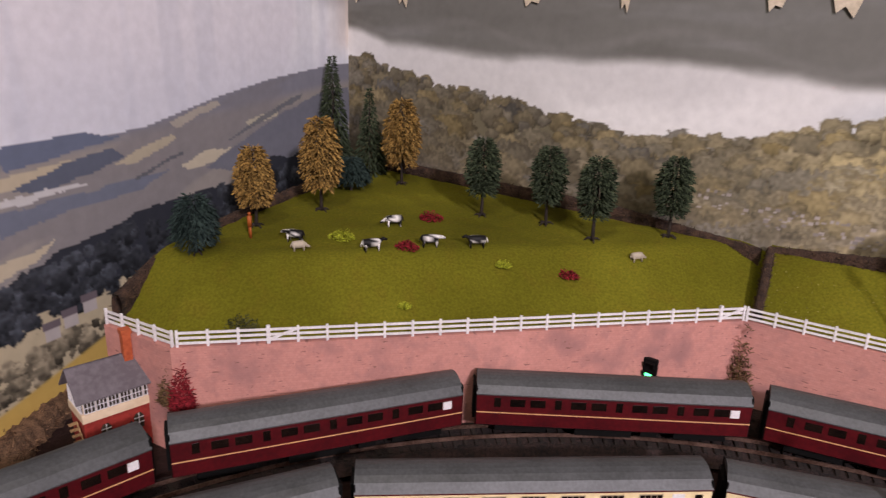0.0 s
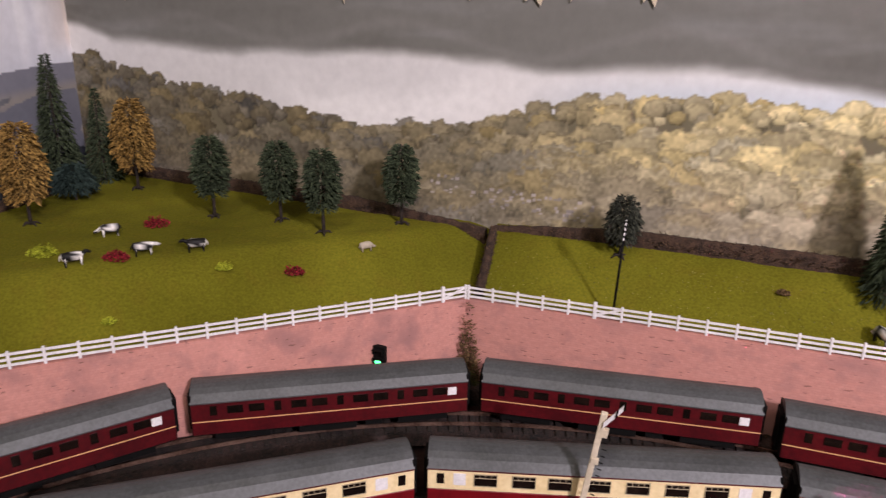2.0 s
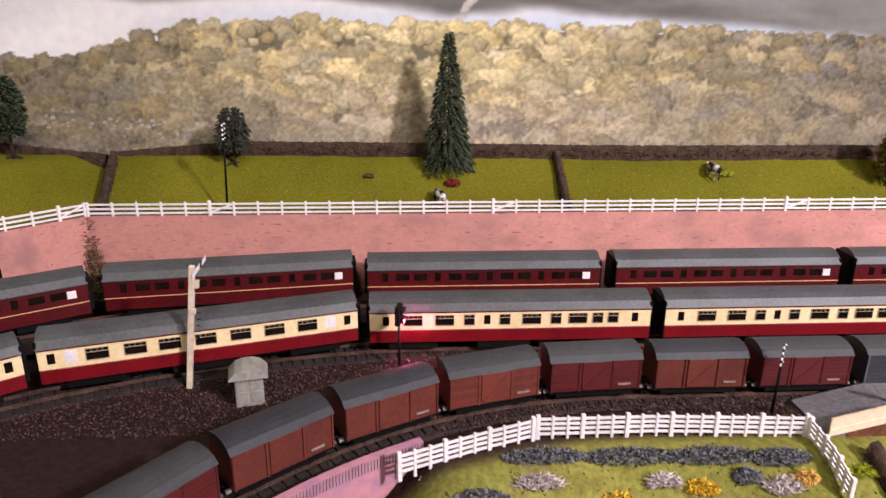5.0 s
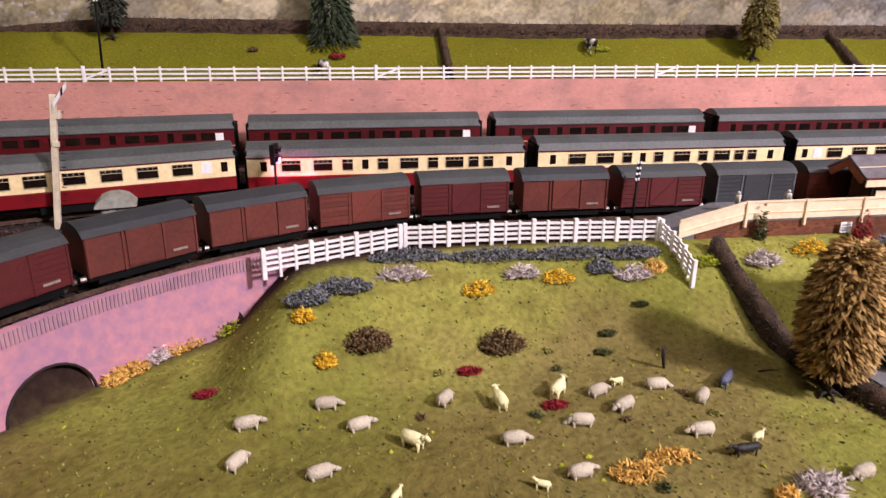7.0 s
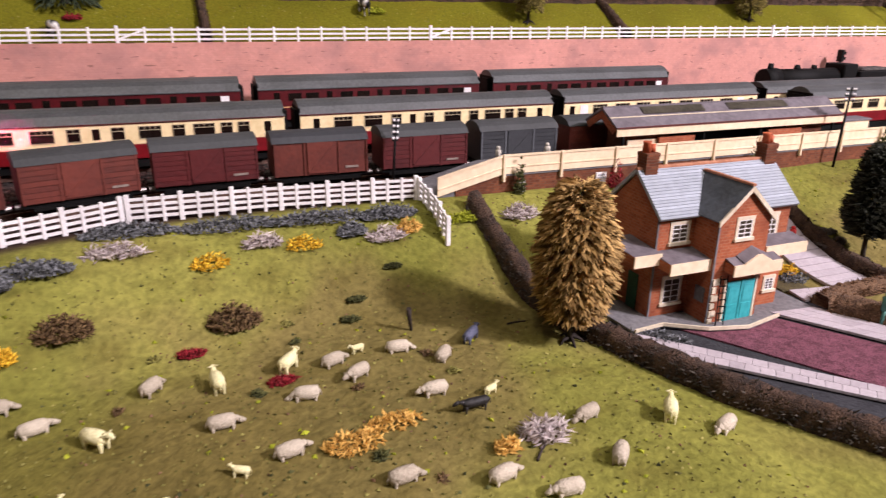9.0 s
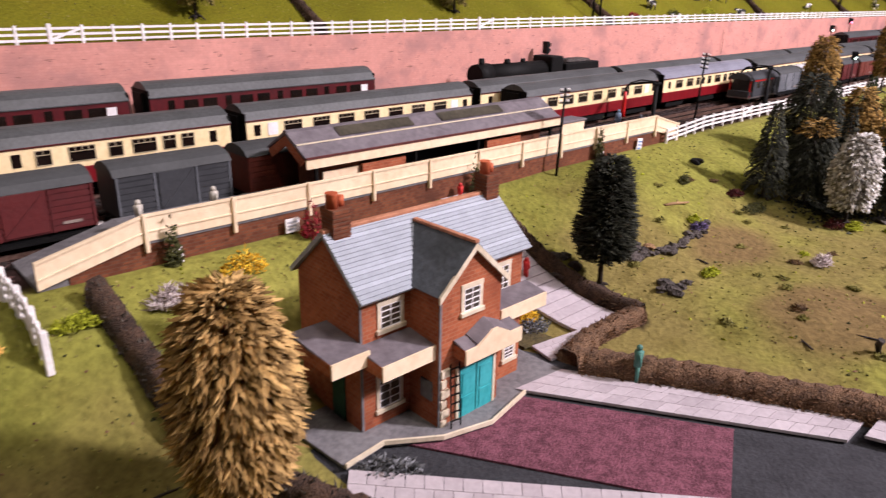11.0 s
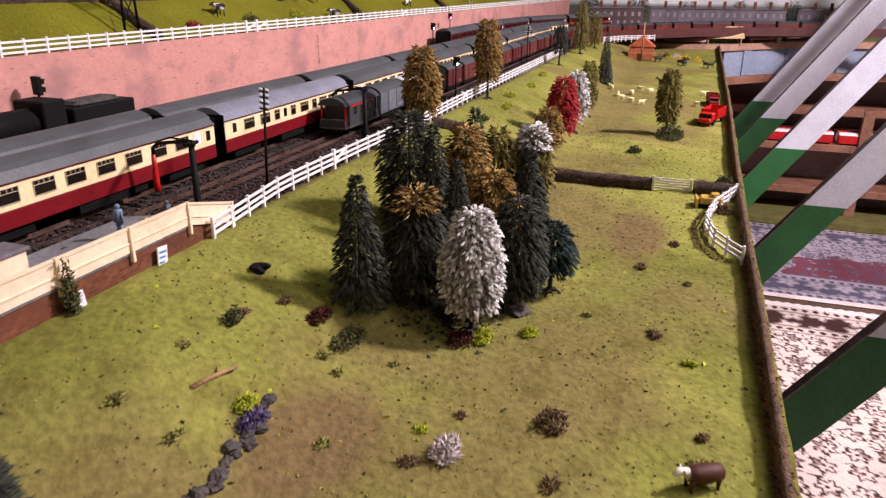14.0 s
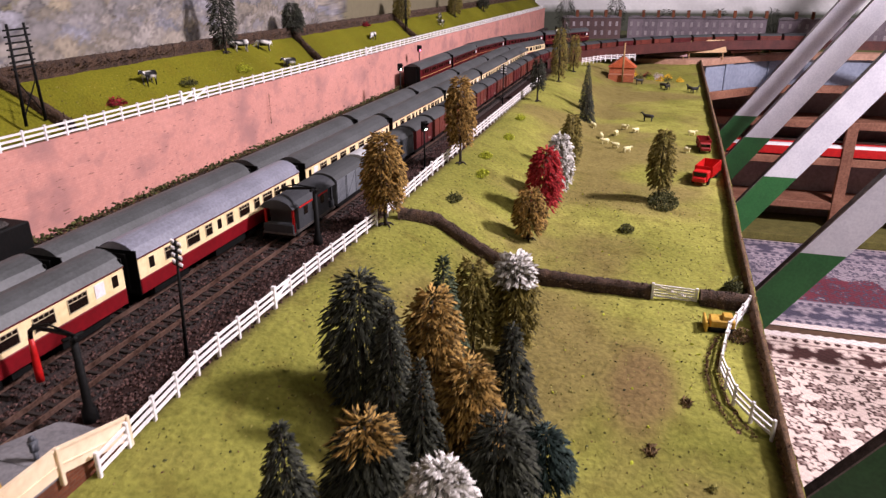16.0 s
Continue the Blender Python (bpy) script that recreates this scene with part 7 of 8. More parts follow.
for i, ((s, d), a) in enumerate(zip(spots, turns)):
    ob = new("sheep", SHEEP[i % 3])
    ob.matrix_basis = Matrix.Translation(low_place(s, d, -0.0018)) @ Matrix.Rotation(radians(a), 4, "Z")
    tagged(ob, ("off-white sheep standing on the grass", "off-white sheep grazing on the grass", "off-white sheep with lowered head")[i % 3], "sheep", "flock in the field")
for s, d, a in ((0.315, 0.203, -75), (0.369, 0.236, 65), (0.407, 0.243, 15), (0.573, 0.133, 20)):
    ob = new("sheep", RAM)
    ob.matrix_basis = Matrix.Translation(low_place(s, d, -0.0018)) @ Matrix.Rotation(radians(a), 4, "Z")
    tagged(ob, "large cream sheep standing on the grass", "sheep", "flock in the field")
for s, d, a in ((0.302, 0.163, 20), (0.34, 0.147, 15), (0.326, 0.122, 150), (0.372, 0.160, 120), (0.446, 0.248, 160), (0.499, 0.181, -10)):
    ob = new("lamb", LAMB)
    ob.matrix_basis = Matrix.Translation(low_place(s, d, -0.0018)) @ Matrix.Rotation(radians(a), 4, "Z")
    tagged(ob, "small cream lamb on the grass", "lamb", "lambs in the field")
for s, d, a, l, h, g, mat, name, label in ((0.484, 0.170, 150, 0.019, 0.010, 0.0025, DARK_HIDE, "dog", "black sheepdog crouching on the grass"), (0.513, 0.238, 10, 0.019, 0.010, 0.0030, BLUE_GREY, "dog", "blue-grey dog in the sheep field")):
    ob = new(name, beast_mesh(name, l, h, g, mat, 0.2))
    ob.matrix_basis = Matrix.Translation(low_place(s, d, -0.0018)) @ Matrix.Rotation(radians(a), 4, "Z")
    tagged(ob, label, "dog")
COW = [beast_mesh("cow", 0.029, 0.0185, 0.0048, HIDE, g, patch=BW, seed=k) for k, g in enumerate((0.3, 0.1, 0.75))]
COW_BROWN = [beast_mesh("cow", 0.023, 0.0145, 0.0046, HIDE, g, patch=BR, seed=k + 12) for k, g in enumerate((0.2, 0.05))]
BWL = ((0.07, 0.06, 0.06), (0.93, 0.91, 0.89))
COW_SMALL = [beast_mesh("cow", 0.023, 0.0125, 0.0043, HIDE, g, patch=BWL, seed=k + 3) for k, g in enumerate((0.3, 0.1, 0.6))]
for i, (s, d, a) in enumerate(((-0.469, 0.454, 165), (-0.394, 0.482, 20), (-0.423, 0.552, 200), (-0.357, 0.526, 10), (-0.322, 0.552, 185), (0.272, 0.666, 75), (0.580, 0.696, 60), (1.602, 0.690, 150), (1.888, 0.706, 80), (1.835, 0.712, 110), (1.896, 0.668, 130), (2.282, 0.685, 150), (2.753, 0.683, 20), (2.80, 0.70, 170))):
    ob = new("cow", COW_SMALL[i % 3] if i < 5 else COW[i % 3])
    ob.matrix_basis = Matrix.Translation(up_place(s, d)) @ Matrix.Rotation(radians(a), 4, "Z")
    tagged(ob, "black and white cow on the high field", "cow", "cows of the high field")
for s, d in ((-0.448, 0.440), (-0.189, 0.642)):
    ob = new("sheep", SHEEP[1])
    ob.matrix_basis = Matrix.Translation(up_place(s, d)) @ Matrix.Rotation(radians(20), 4, "Z")
    tagged(ob, "off-white sheep lying on the high field", "sheep")
for i, (s, d, a) in enumerate(((1.044, 0.057, 85), (0.996, 0.092, 155))):
    ob = new("cow", COW_BROWN[i])
    ob.matrix_basis = Matrix.Translation(low_place(s, d, -0.0018)) @ Matrix.Rotation(radians(a), 4, "Z")
    tagged(ob, "brown and white cow in the meadow", "cow", "cows of the meadow")
for i, (s, d) in enumerate(((2.324, 0.233), (2.189, 0.2), (2.268, 0.185), (2.326, 0.172), (2.133, 0.157), (2.24, 0.21), (2.16, 0.18), (2.30, 0.15), (2.161, 0.058), (2.307, 0.045))):
    ob = new("goat", RAM)
    ob.matrix_basis = Matrix.Translation(low_place(s, d, -0.0018)) @ Matrix.Rotation(radians(i * 67), 4, "Z")
    tagged(ob, "cream goat in the far meadow", "goat", "goats of the far meadow")
HORSE = beast_mesh("horse", 0.028, 0.020, 0.0041, DARK_HIDE, 0.0)
for i, (s, d) in enumerate(((2.428, 0.131), (2.883, 0.092), (2.90, 0.10), (2.852, 0.021), (2.87, 0.035), (2.969, 0.168))):
    ob = new("horse", HORSE)
    ob.matrix_basis = Matrix.Translation(low_place(s, d, -0.0018)) @ Matrix.Rotation(radians(40 + i * 80), 4, "Z")
    tagged(ob, "dark horse in the far meadow", "horse", "horses of the far meadow")


# ---- stones, logs and stakes ----
def rock(s, d, r, label, turn=0.0, mat=None, flat=0.6):
    BUSH[0] += 1
    rng = np.random.RandomState(BUSH[0])
    bm = bmesh.new()
    bmesh.ops.create_icosphere(bm, subdivisions=2, radius=r)
    for v in bm.verts:
        v.co *= 1 + 0.75 * noise.noise(v.co / r * 1.5 + Vector(rng.rand(3) * 20))
        v.co.z *= flat
    ob = part("stone", bm, mat or STONE)
    ob.matrix_basis = Matrix.Translation(low_place(s, d, r * flat * 0.4)) @ Matrix.Rotation(turn, 4, "Z")
    return tagged(ob, label, "stone", "stones in the meadow")


ROW = (Vector((0.930, 0.264, 0)), Vector((0.946, 0.256, 0)), Vector((0.972, 0.257, 0)), Vector((1.000, 0.260, 0)), Vector((1.024, 0.263, 0)))
for i in range(26):
    q = along(ROW, i / 25)
    rock(q.x + random.uniform(-0.002, 0.002), q.y + random.uniform(-0.003, 0.003), random.uniform(0.0022, 0.0046), "rough dark stone in a broken row", i)
for i in range(9):
    rock(0.922 + random.uniform(-0.008, 0.008), 0.270 + random.uniform(-0.007, 0.007), random.uniform(0.0032, 0.0058), "rough dark stone heaped at the end of a row", i)
rock(0.947, 0.2555, 0.0058, "brown block of stone in a broken row", 0.7)
rock(0.938, 0.268, 0.0052, "pale beige slab lying on dark stones", 0.3, WOOD, 0.35)
for i in range(6):
    rock(0.905 + random.uniform(-0.014, 0.014), 0.228 + random.uniform(-0.008, 0.008), random.uniform(0.003, 0.006), "dark grey stone in a small heap", i)
for i in range(4):
    rock(0.862 + random.uniform(-0.012, 0.012), 0.290 + random.uniform(-0.008, 0.008), random.uniform(0.004, 0.007), "dark grey stone under the conifer", i)
rock(1.117, 0.328, 0.0062, "smooth black stone on the bank", 0.5, BLACK)
rock(1.190, 0.176, 0.010, "flat grey stone at the grove", 0.2, None, 0.4)


def log(s, d, l, r, turn, label, mat, upright=False):
    bm = bmesh.new()
    tube(bm, [(-l / 2, 0, 0), (-l * 0.1, r * 0.4, r * 0.3), (l / 2, -r * 0.2, 0)], [r, r * 0.9, r * 0.55], 7)
    if not upright:
        tube(bm, [(l * 0.1, 0, 0), (l * 0.2, l * 0.2, r)], [r * 0.6, r * 0.3], 5)
    ob = part("branch" if not upright else "stump", bm, mat)
    ob.matrix_basis = Matrix.Translation(low_place(s, d, r * 0.6 if not upright else l * 0.45)) @ Matrix.Rotation(turn, 4, "Z") @ Matrix.Rotation(radians(82 if upright else 0), 4, "Y")
    return tagged(ob, label, "branch" if not upright else "stump")


log(1.017, 0.291, 0.027, 0.0015, ANGLE - 0.33, "pale broken branch on the grass", WOOD)
log(0.483, 0.262, 0.016, 0.0016, 0.0, "brown wooden stake in the grass", TRUNK, True)
log(0.906, 0.096, 0.010, 0.0022, 0.0, "short dark tree stump in the meadow", TRUNK, True)
log(0.943, 0.078, 0.009, 0.0020, 1.0, "short dark tree stump in the meadow", TRUNK, True)
for s, d, a in ((0.89, 0.13, 0.3), (0.92, 0.105, 1.2), (0.55, 0.25, -0.6), (0.50, 0.13, 0.2), (0.96, 0.235, 0.7)):
    log(s, d, 0.014, 0.0007, a, "thin dark twig on the grass", TRUNK)


# ---- poles and signals ----
def pole(m, h, arms, label, name="telegraph_pole"):
    t = thing(name, label, "telegraph pole", m)
    bm = bmesh.new()
    tube(bm, [(0, 0, -0.004), (0, 0, h)], [0.0013, 0.0009], 7)
    part("post", bm, BLACK, t)
    for k in range(arms):
        z = h - 0.003 - k * 0.0046
        a = part("crossarm", boxes((-0.0062, 0.0062, -0.0005, 0.0005, z - 0.0006, z + 0.0006)), BLACK, t)
        for x in (-0.0058, -0.0034, 0.0034, 0.0058):
            bm = bmesh.new()
            tube(bm, [(x, 0, z + 0.0004), (x, 0, z + 0.0016), (x, 0, z + 0.0026)], [0.0005, 0.00085, 0.0006], 6)
            part("insulator", bm, WHITE, a)
    return t


pole(Matrix.Translation(P(0.054, 0.652, 0.148)) @ pose(0, 0, 0, 2, 0, 60), 0.086, 4, "black telegraph pole with white insulators on the wall top")
pole(Matrix.Translation(P(0.521, 0.412, 0.043)) @ pose(0, 0, 0, 0, 10, 20), 0.055, 4, "black leaning telegraph pole beside the goods line")
pole(Matrix.Translation(low_place(0.945, 0.367)) @ pose(0, 0, 0, 0, 3, math.degrees(ANGLE)), 0.074, 3, "black telegraph pole before the platform wall")
pole(Matrix.Translation(P(1.246, 0.402, 0.042)) @ pose(0, 0, 0, 3, 0, 30), 0.084, 4, "black telegraph pole beside the white fence")
pole(Matrix.Translation(P(2.22, 0.398, 0.042)) @ pose(0, 0, 0, 0, 0, 30), 0.084, 4, "black telegraph pole beside the far fence")
hp = thing("double_telegraph_pole", "black double telegraph pole with many crossarms", "telegraph pole", Matrix.Translation(P(1.418, 0.672, 0.157)) @ pose(0, 0, 0, 0, 0, -20))
for x in (-0.012, 0.012):
    bm = bmesh.new()
    tube(bm, [(x * 1.25, 0, -0.004), (x, 0, 0.085)], [0.0016, 0.0012], 7)
    part("post", bm, BLACK, hp)
for k in range(7):
    part("crossarm", boxes((-0.018, 0.018, -0.0007, 0.0007, 0.046 + 0.0055 * k, 0.0475 + 0.0055 * k)), BLACK, hp)
part("brace", sweep([Vector((-0.0145, 0, 0.004)), Vector((0.012, 0, 0.034))], 0.001, 0.001), BLACK, hp)
part("brace", sweep([Vector((0.0145, 0, 0.004)), Vector((-0.012, 0, 0.034))], 0.001, 0.001), BLACK, hp)
copy_thing(hp, Matrix.Translation(P(2.50, 0.690, 0.165)) @ pose(0, 0, 0, 0, 0, -20))

GREEN_LIGHT = lamp_material("green_lamp", (0.10, 1.0, 0.30), 3)
PALE_LIGHT = lamp_material("pale_green_lamp", (0.75, 1.0, 0.85), 9)
RED_LIGHT = lamp_material("red_lamp", (1.0, 0.10, 0.22), 14)


def light_signal(m, h, lamp, label, facing=0.0, head=0.0075):
    """A colour-light signal: post, hooded head and one lit lens."""
    t = thing("light_signal", label, "railway signal", m @ pose(0, 0, 0, 0, 0, facing))
    bm = bmesh.new()
    tube(bm, [(0, 0, -0.003), (0, 0, h)], [0.0013, 0.0011], 7)
    part("post", bm, BLACK, t)
    hd = part("head", boxes((-head * 0.55, head * 0.55, -0.0022, 0.0022, h - 0.002, h + head * 1.4), bevel=0.0006), BLACK, t)
    for z in (h + head * 0.15, h + head * 0.85):
        part("hood", boxes((-head * 0.4, head * 0.4, -0.0058, -0.002, z + head * 0.22, z + head * 0.30), (-head * 0.4, -head * 0.32, -0.005, -0.002, z - head * 0.1, z + head * 0.24), (head * 0.32, head * 0.4, -0.005, -0.002, z - head * 0.1, z + head * 0.24)), BLACK, hd)
    bm = bmesh.new()
    bmesh.ops.create_uvsphere(bm, u_segments=10, v_segments=6, radius=head * 0.27, matrix=Matrix.Translation((0, -0.0026, h + head * 0.15)))
    part("lens", bm, lamp, hd)
    part("base", boxes((-0.004, 0.004, -0.003, 0.003, -0.004, 0.002), bevel=0.0004), BLACK, t)
    return t


light_signal(Matrix.Translation(P(0.229, 0.495, 0.043)), 0.045, RED_LIGHT, "black light signal showing red beside the cream train", math.degrees(ANGLE) + 75, 0.011)
light_signal(Matrix.Translation(P(-0.147, 0.579, 0.052)), 0.041, GREEN_LIGHT, "black light signal showing green before the wall", -38, 0.0125)
light_signal(Matrix.Translation(P(1.238, 0.622, 0.06)), 0.052, BLACK, "dark light signal on a pale base by the wall", 40, 0.010)
light_signal(Matrix.Translation(P(2.12, 0.568, 0.05)), 0.072, PALE_LIGHT, "black light signal showing green between the lines", -65, 0.008)
light_signal(Matrix.Translation(P(2.36, 0.612, 0.06)), 0.072, RED_LIGHT, "black light signal showing red by the far wall", -65, 0.008)
light_signal(Matrix.Translation(P(1.755, 0.402, 0.043)), 0.052, PALE_LIGHT, "black light signal showing green beside the fence", -65, 0.008)
light_signal(Matrix.Translation(P(3.06, 0.42, 0.045)), 0.085, lamp_material("white_lamp", (1, 0.98, 0.95), 9), "black light signal showing white at the bend", -65, 0.008)

glow = bpy.data.lights.new("red_signal_lamp", "POINT")
glow.energy, glow.color, glow.shadow_soft_size = 0.13, (1.0, 0.10, 0.30), 0.002
new("red_signal_lamp", glow).matrix_basis = Matrix.Translation(P(0.2375, 0.4945, 0.0900))

sem = thing("semaphore_signal", "white timber semaphore signal with a raised arm", "railway signal", Matrix.Translation(P(0.0555, 0.4725, 0.044)) @ pose(0, 0, 0, 0, 7, math.degrees(ANGLE)))
part("post", boxes((-0.0022, 0.0022, -0.0022, 0.0022, -0.004, 0.106), bevel=0.0004), STONE_TRIM, sem)
arm = part("arm", sweep([Vector((0.001, -0.003, 0.098)), Vector((0.011, -0.003, 0.115))], 0.0012, 0.0050), WHITE, sem)
part("arm_stripe", sweep([Vector((0.0072, -0.0034, 0.1085)), Vector((0.0084, -0.0034, 0.1106))], 0.0014, 0.0052), BLACK, arm)
lad = part("ladder", sweep([Vector((0.004, 0.001, 0.0)), Vector((0.004, 0.001, 0.098))], 0.0006, 0.0006), BLACK, sem)
part("stile", sweep([Vector((0.0072, 0.001, 0.0)), Vector((0.0072, 0.001, 0.098))], 0.0006, 0.0006), BLACK, lad)
for k in range(17):
    part("rung", boxes((0.004, 0.0072, 0.0007, 0.0013, 0.005 + 0.0055 * k, 0.0056 + 0.0055 * k)), BLACK, lad)
part("lamp_bracket", boxes((0.001, 0.0055, -0.002, 0.002, 0.088, 0.094), (-0.001, 0.004, -0.003, 0.0, 0.066, 0.070)), STONE_TRIM, sem)

hut = thing("lineside_hut", "small grey lineside hut with a curved roof", "hut", Matrix.Translation(P(0.110, 0.449, 0.043)) @ pose(0, 0, 0, 0, 0, math.degrees(ANGLE) + 12))
HUT = material("hut_grey", (0.50, 0.49, 0.46), (0.62, 0.61, 0.57), 0.7, 60, 300, 0.1)
part("body", boxes((-0.0108, 0.0108, -0.008, 0.008, -0.002, 0.0245), bevel=0.0004), HUT, hut)
part("roof", prism(bmesh.new(), [(-0.0150, 0.0240), (0.0150, 0.0240), (0.0150, 0.0256), (0.010, 0.0308), (0.004, 0.0330), (-0.004, 0.0330), (-0.010, 0.0308), (-0.0150, 0.0256)], -0.0120, 0.0105), HUT, hut)
for x in (-0.0052, 0.0052):
    for z in (0.007, 0.0185):
        part("panel", boxes((x - 0.0045, x + 0.0045, -0.0086, -0.0078, z - 0.005, z + 0.005), bevel=0.0002), HUT, hut)


def water_crane(m):
    t = thing("water_crane", "black water crane with a red hanging hose", "water crane", m)
    bm = bmesh.new()
    tube(bm, [(0, 0, -0.004), (0, 0, 0.006), (0, 0, 0.010), (0, 0, 0.046)], [0.0042, 0.0036, 0.0022, 0.0018], 9)
    part("column", bm, BLACK, t)
    bm = bmesh.new()
    tube(bm, [(0, 0.003, 0.045), (0, -0.004, 0.0465), (0, -0.020, 0.0440), (0, -0.034, 0.0415), (0, -0.039, 0.038), (0, -0.040, 0.033)], 0.0012, 7)
    tube(bm, [(0, 0.002, 0.0475), (0, -0.020, 0.0470), (0, -0.035, 0.0425)], 0.0006, 5)
    tube(bm, [(-0.005, 0, 0.046), (0.005, 0, 0.046)], 0.0011, 6)
    part("arm", bm, BLACK, t)
    bm = bmesh.new()
    tube(bm, [(0, -0.040, 0.034), (0, -0.0402, 0.026), (0, -0.0405, 0.016), (0, -0.0405, 0.009)], [0.0013, 0.0018, 0.0021, 0.0022], 8)
    part("hose", bm, RED, t, "red leather hose")


water_crane(Matrix.Translation(P(1.172, 0.413, 0.042)) @ pose(0, 0, 0, 0, 0, math.degrees(ANGLE) + 165) @ Matrix.Scale(1.18, 4))
water_crane(Matrix.Translation(P(1.466, 0.414, 0.042)) @ pose(0, 0, 0, 0, 0, math.degrees(ANGLE) + 165) @ Matrix.Scale(1.18, 4))

# ---- little plain figures, boards and lamps on the platform ----
DOLL = {k: material("figure_" + k, tuple(v * 0.85 for v in c), c, 0.6, 200, 900, 0.0) for k, c in (("blue", (0.45, 0.52, 0.62)), ("white", (0.80, 0.77, 0.72)), ("green", (0.28, 0.50, 0.45)), ("red", (0.78, 0.12, 0.12)), ("orange", (0.70, 0.35, 0.12)), ("yellow", (0.75, 0.58, 0.2)), ("grey", (0.32, 0.33, 0.36)))}


def figure(p, key, label, h=0.022):
    bm = bmesh.new()
    for y in (-1, 1):
        tube(bm, [(0, y * 0.0011, -0.0003), (0, y * 0.0009, h * 0.45)], [0.0010, 0.0013], 6)
        tube(bm, [(0, y * 0.0023, h * 0.80), (0.0006, y * 0.0030, h * 0.48)], [0.0009, 0.0007], 5)
    tube(bm, [(0, 0, h * 0.42), (0, 0, h * 0.62), (0, 0, h * 0.83), (0, 0, h * 0.86)], [0.0022, 0.0022, 0.0026, 0.0010], 8)
    bmesh.ops.create_uvsphere(bm, u_segments=8, v_segments=6, radius=0.0017, matrix=Matrix.Translation((0, 0, h * 0.93)))
    ob = part("figurine", bm, DOLL[key])
    ob.matrix_basis = Matrix.Translation(p) @ Matrix.Rotation(random.uniform(0, 6), 4, "Z")
    return tagged(ob, label, "figurine")


figure(P(0.606, 0.399, PLAT), "white", "small pale plastic figurine on the platform ramp", 0.017)
figure(P(0.651, 0.399, PLAT), "white", "small pale plastic figurine on the platform", 0.017)
figure(P(1.080, 0.398, PLAT), "blue", "small blue plastic figurine on the platform")
figure(P(1.092, 0.389, PLAT), "yellow", "small yellow plastic figurine on the platform", 0.010)
figure(P(1.122, 0.398, 0.055), "grey", "small dark plastic figurine on the platform ramp", 0.014)
figure(P(0.777, 0.176, ROADZ + 0.0016), "green", "small green plastic figurine on the pavement")
figure(P(0.824, 0.295, 0.0016), "red", "small red plastic figurine on the garden path", 0.013)
figure(P(0.833, 0.371, 0.0375), "red", "small red plastic figurine near the platform", 0.013)
figure(up_place(-0.510, 0.436), "orange", "small orange plastic figurine on the high field", 0.026)


def sign(s, d, z, w, h, mat, label, tilt=0.0):
    t = thing("notice_board", label, "sign", Matrix.Translation(P(s, d, z)) @ pose(0, 0, 0, 0, tilt, math.degrees(ANGLE)))
    part("board", boxes((-w / 2, w / 2, -0.0006, 0.0004, -h / 2, h / 2), bevel=0.0002), WHITE, t)
    for k in range(3):
        part("bar", boxes((-w * 0.36, w * 0.36 - 0.001 * k, -0.0009, -0.0005, h * (0.25 - 0.25 * k) - 0.0006, h * (0.25 - 0.25 * k) + 0.0006)), mat, t)
    part("post", boxes((-0.0006, 0.0006, 0.0003, 0.0012, -h / 2 - 0.012, 0)), BLACK, t)
    return t


BAR = material("faint_print", (0.55, 0.55, 0.57), (0.65, 0.65, 0.67), 0.7, 300, 900, 0.0)
BLUE_BAR = material("blue_print", (0.25, 0.45, 0.68), (0.35, 0.55, 0.76), 0.6, 300, 900, 0.0)
sign(1.085, 0.3742, 0.0465, 0.0085, 0.013, BLUE_BAR, "white board with a blue panel on the platform wall", 6)
sign(1.018, 0.3735, 0.045, 0.011, 0.011, BAR, "blank white board leaning on the platform wall", -8)
sign(0.6885, 0.3735, 0.048, 0.010, 0.009, BAR, "white board on the platform wall")
sign(0.615, 0.3735, 0.046, 0.006, 0.010, BAR, "narrow white board on the platform wall")
bench = thing("platform_screen", "cream timber screen at the canopy's end", "screen", at(0, 0, 0))
part("panel", boxes((0.972, 1.005, 0.385, 0.387, PLAT, 0.078), bevel=0.0003), CREAM_WOOD, bench)
part("top", boxes((0.970, 1.007, 0.384, 0.402, 0.078, 0.080), bevel=0.0003), ROOF_FELT, bench)


# ---- signal box ----
BOX_RED = material("signal_box_brick", (0.50, 0.13, 0.10), (0.64, 0.20, 0.16), 0.8, 60, 300, 0.2)
bx = thing("signal_box", "red brick signal box with cream windows and slate roof", "signal box", pose(-0.2821, 0.4787, 0.0560, 0, 0, 43.0))
part("brick_base", boxes((0, 0.058, 0, 0.034, -0.014, 0.026), bevel=0.0003), BOX_RED, bx)
part("floor_band", boxes((-0.001, 0.059, -0.001, 0.035, 0.026, 0.0335), bevel=0.0003), CREAM_WOOD, bx)
part("upper_wall", boxes((0.0006, 0.0574, 0.0006, 0.0334, 0.0335, 0.050)), CREAM_WOOD, bx)
for k in range(6):
    x = 0.0055 + 0.0094 * k
    w = part("window", boxes((x - 0.0042, x + 0.0042, -0.0004, 0.0008, 0.0345, 0.0490)), GLASS, bx)
    xs = [x - 0.0044, x - 0.0038, x - 0.0017, x - 0.0011, x + 0.0011, x + 0.0017, x + 0.0038, x + 0.0044]
    zs = [0.0342, 0.0348, 0.0390, 0.0396, 0.0436, 0.0442, 0.0486, 0.0492]
    part("sash", lattice(xs, zs, {(i, j) for i in (1, 3, 5) for j in (1, 3, 5)}, -0.0008, 0.0004), WHITE, w)
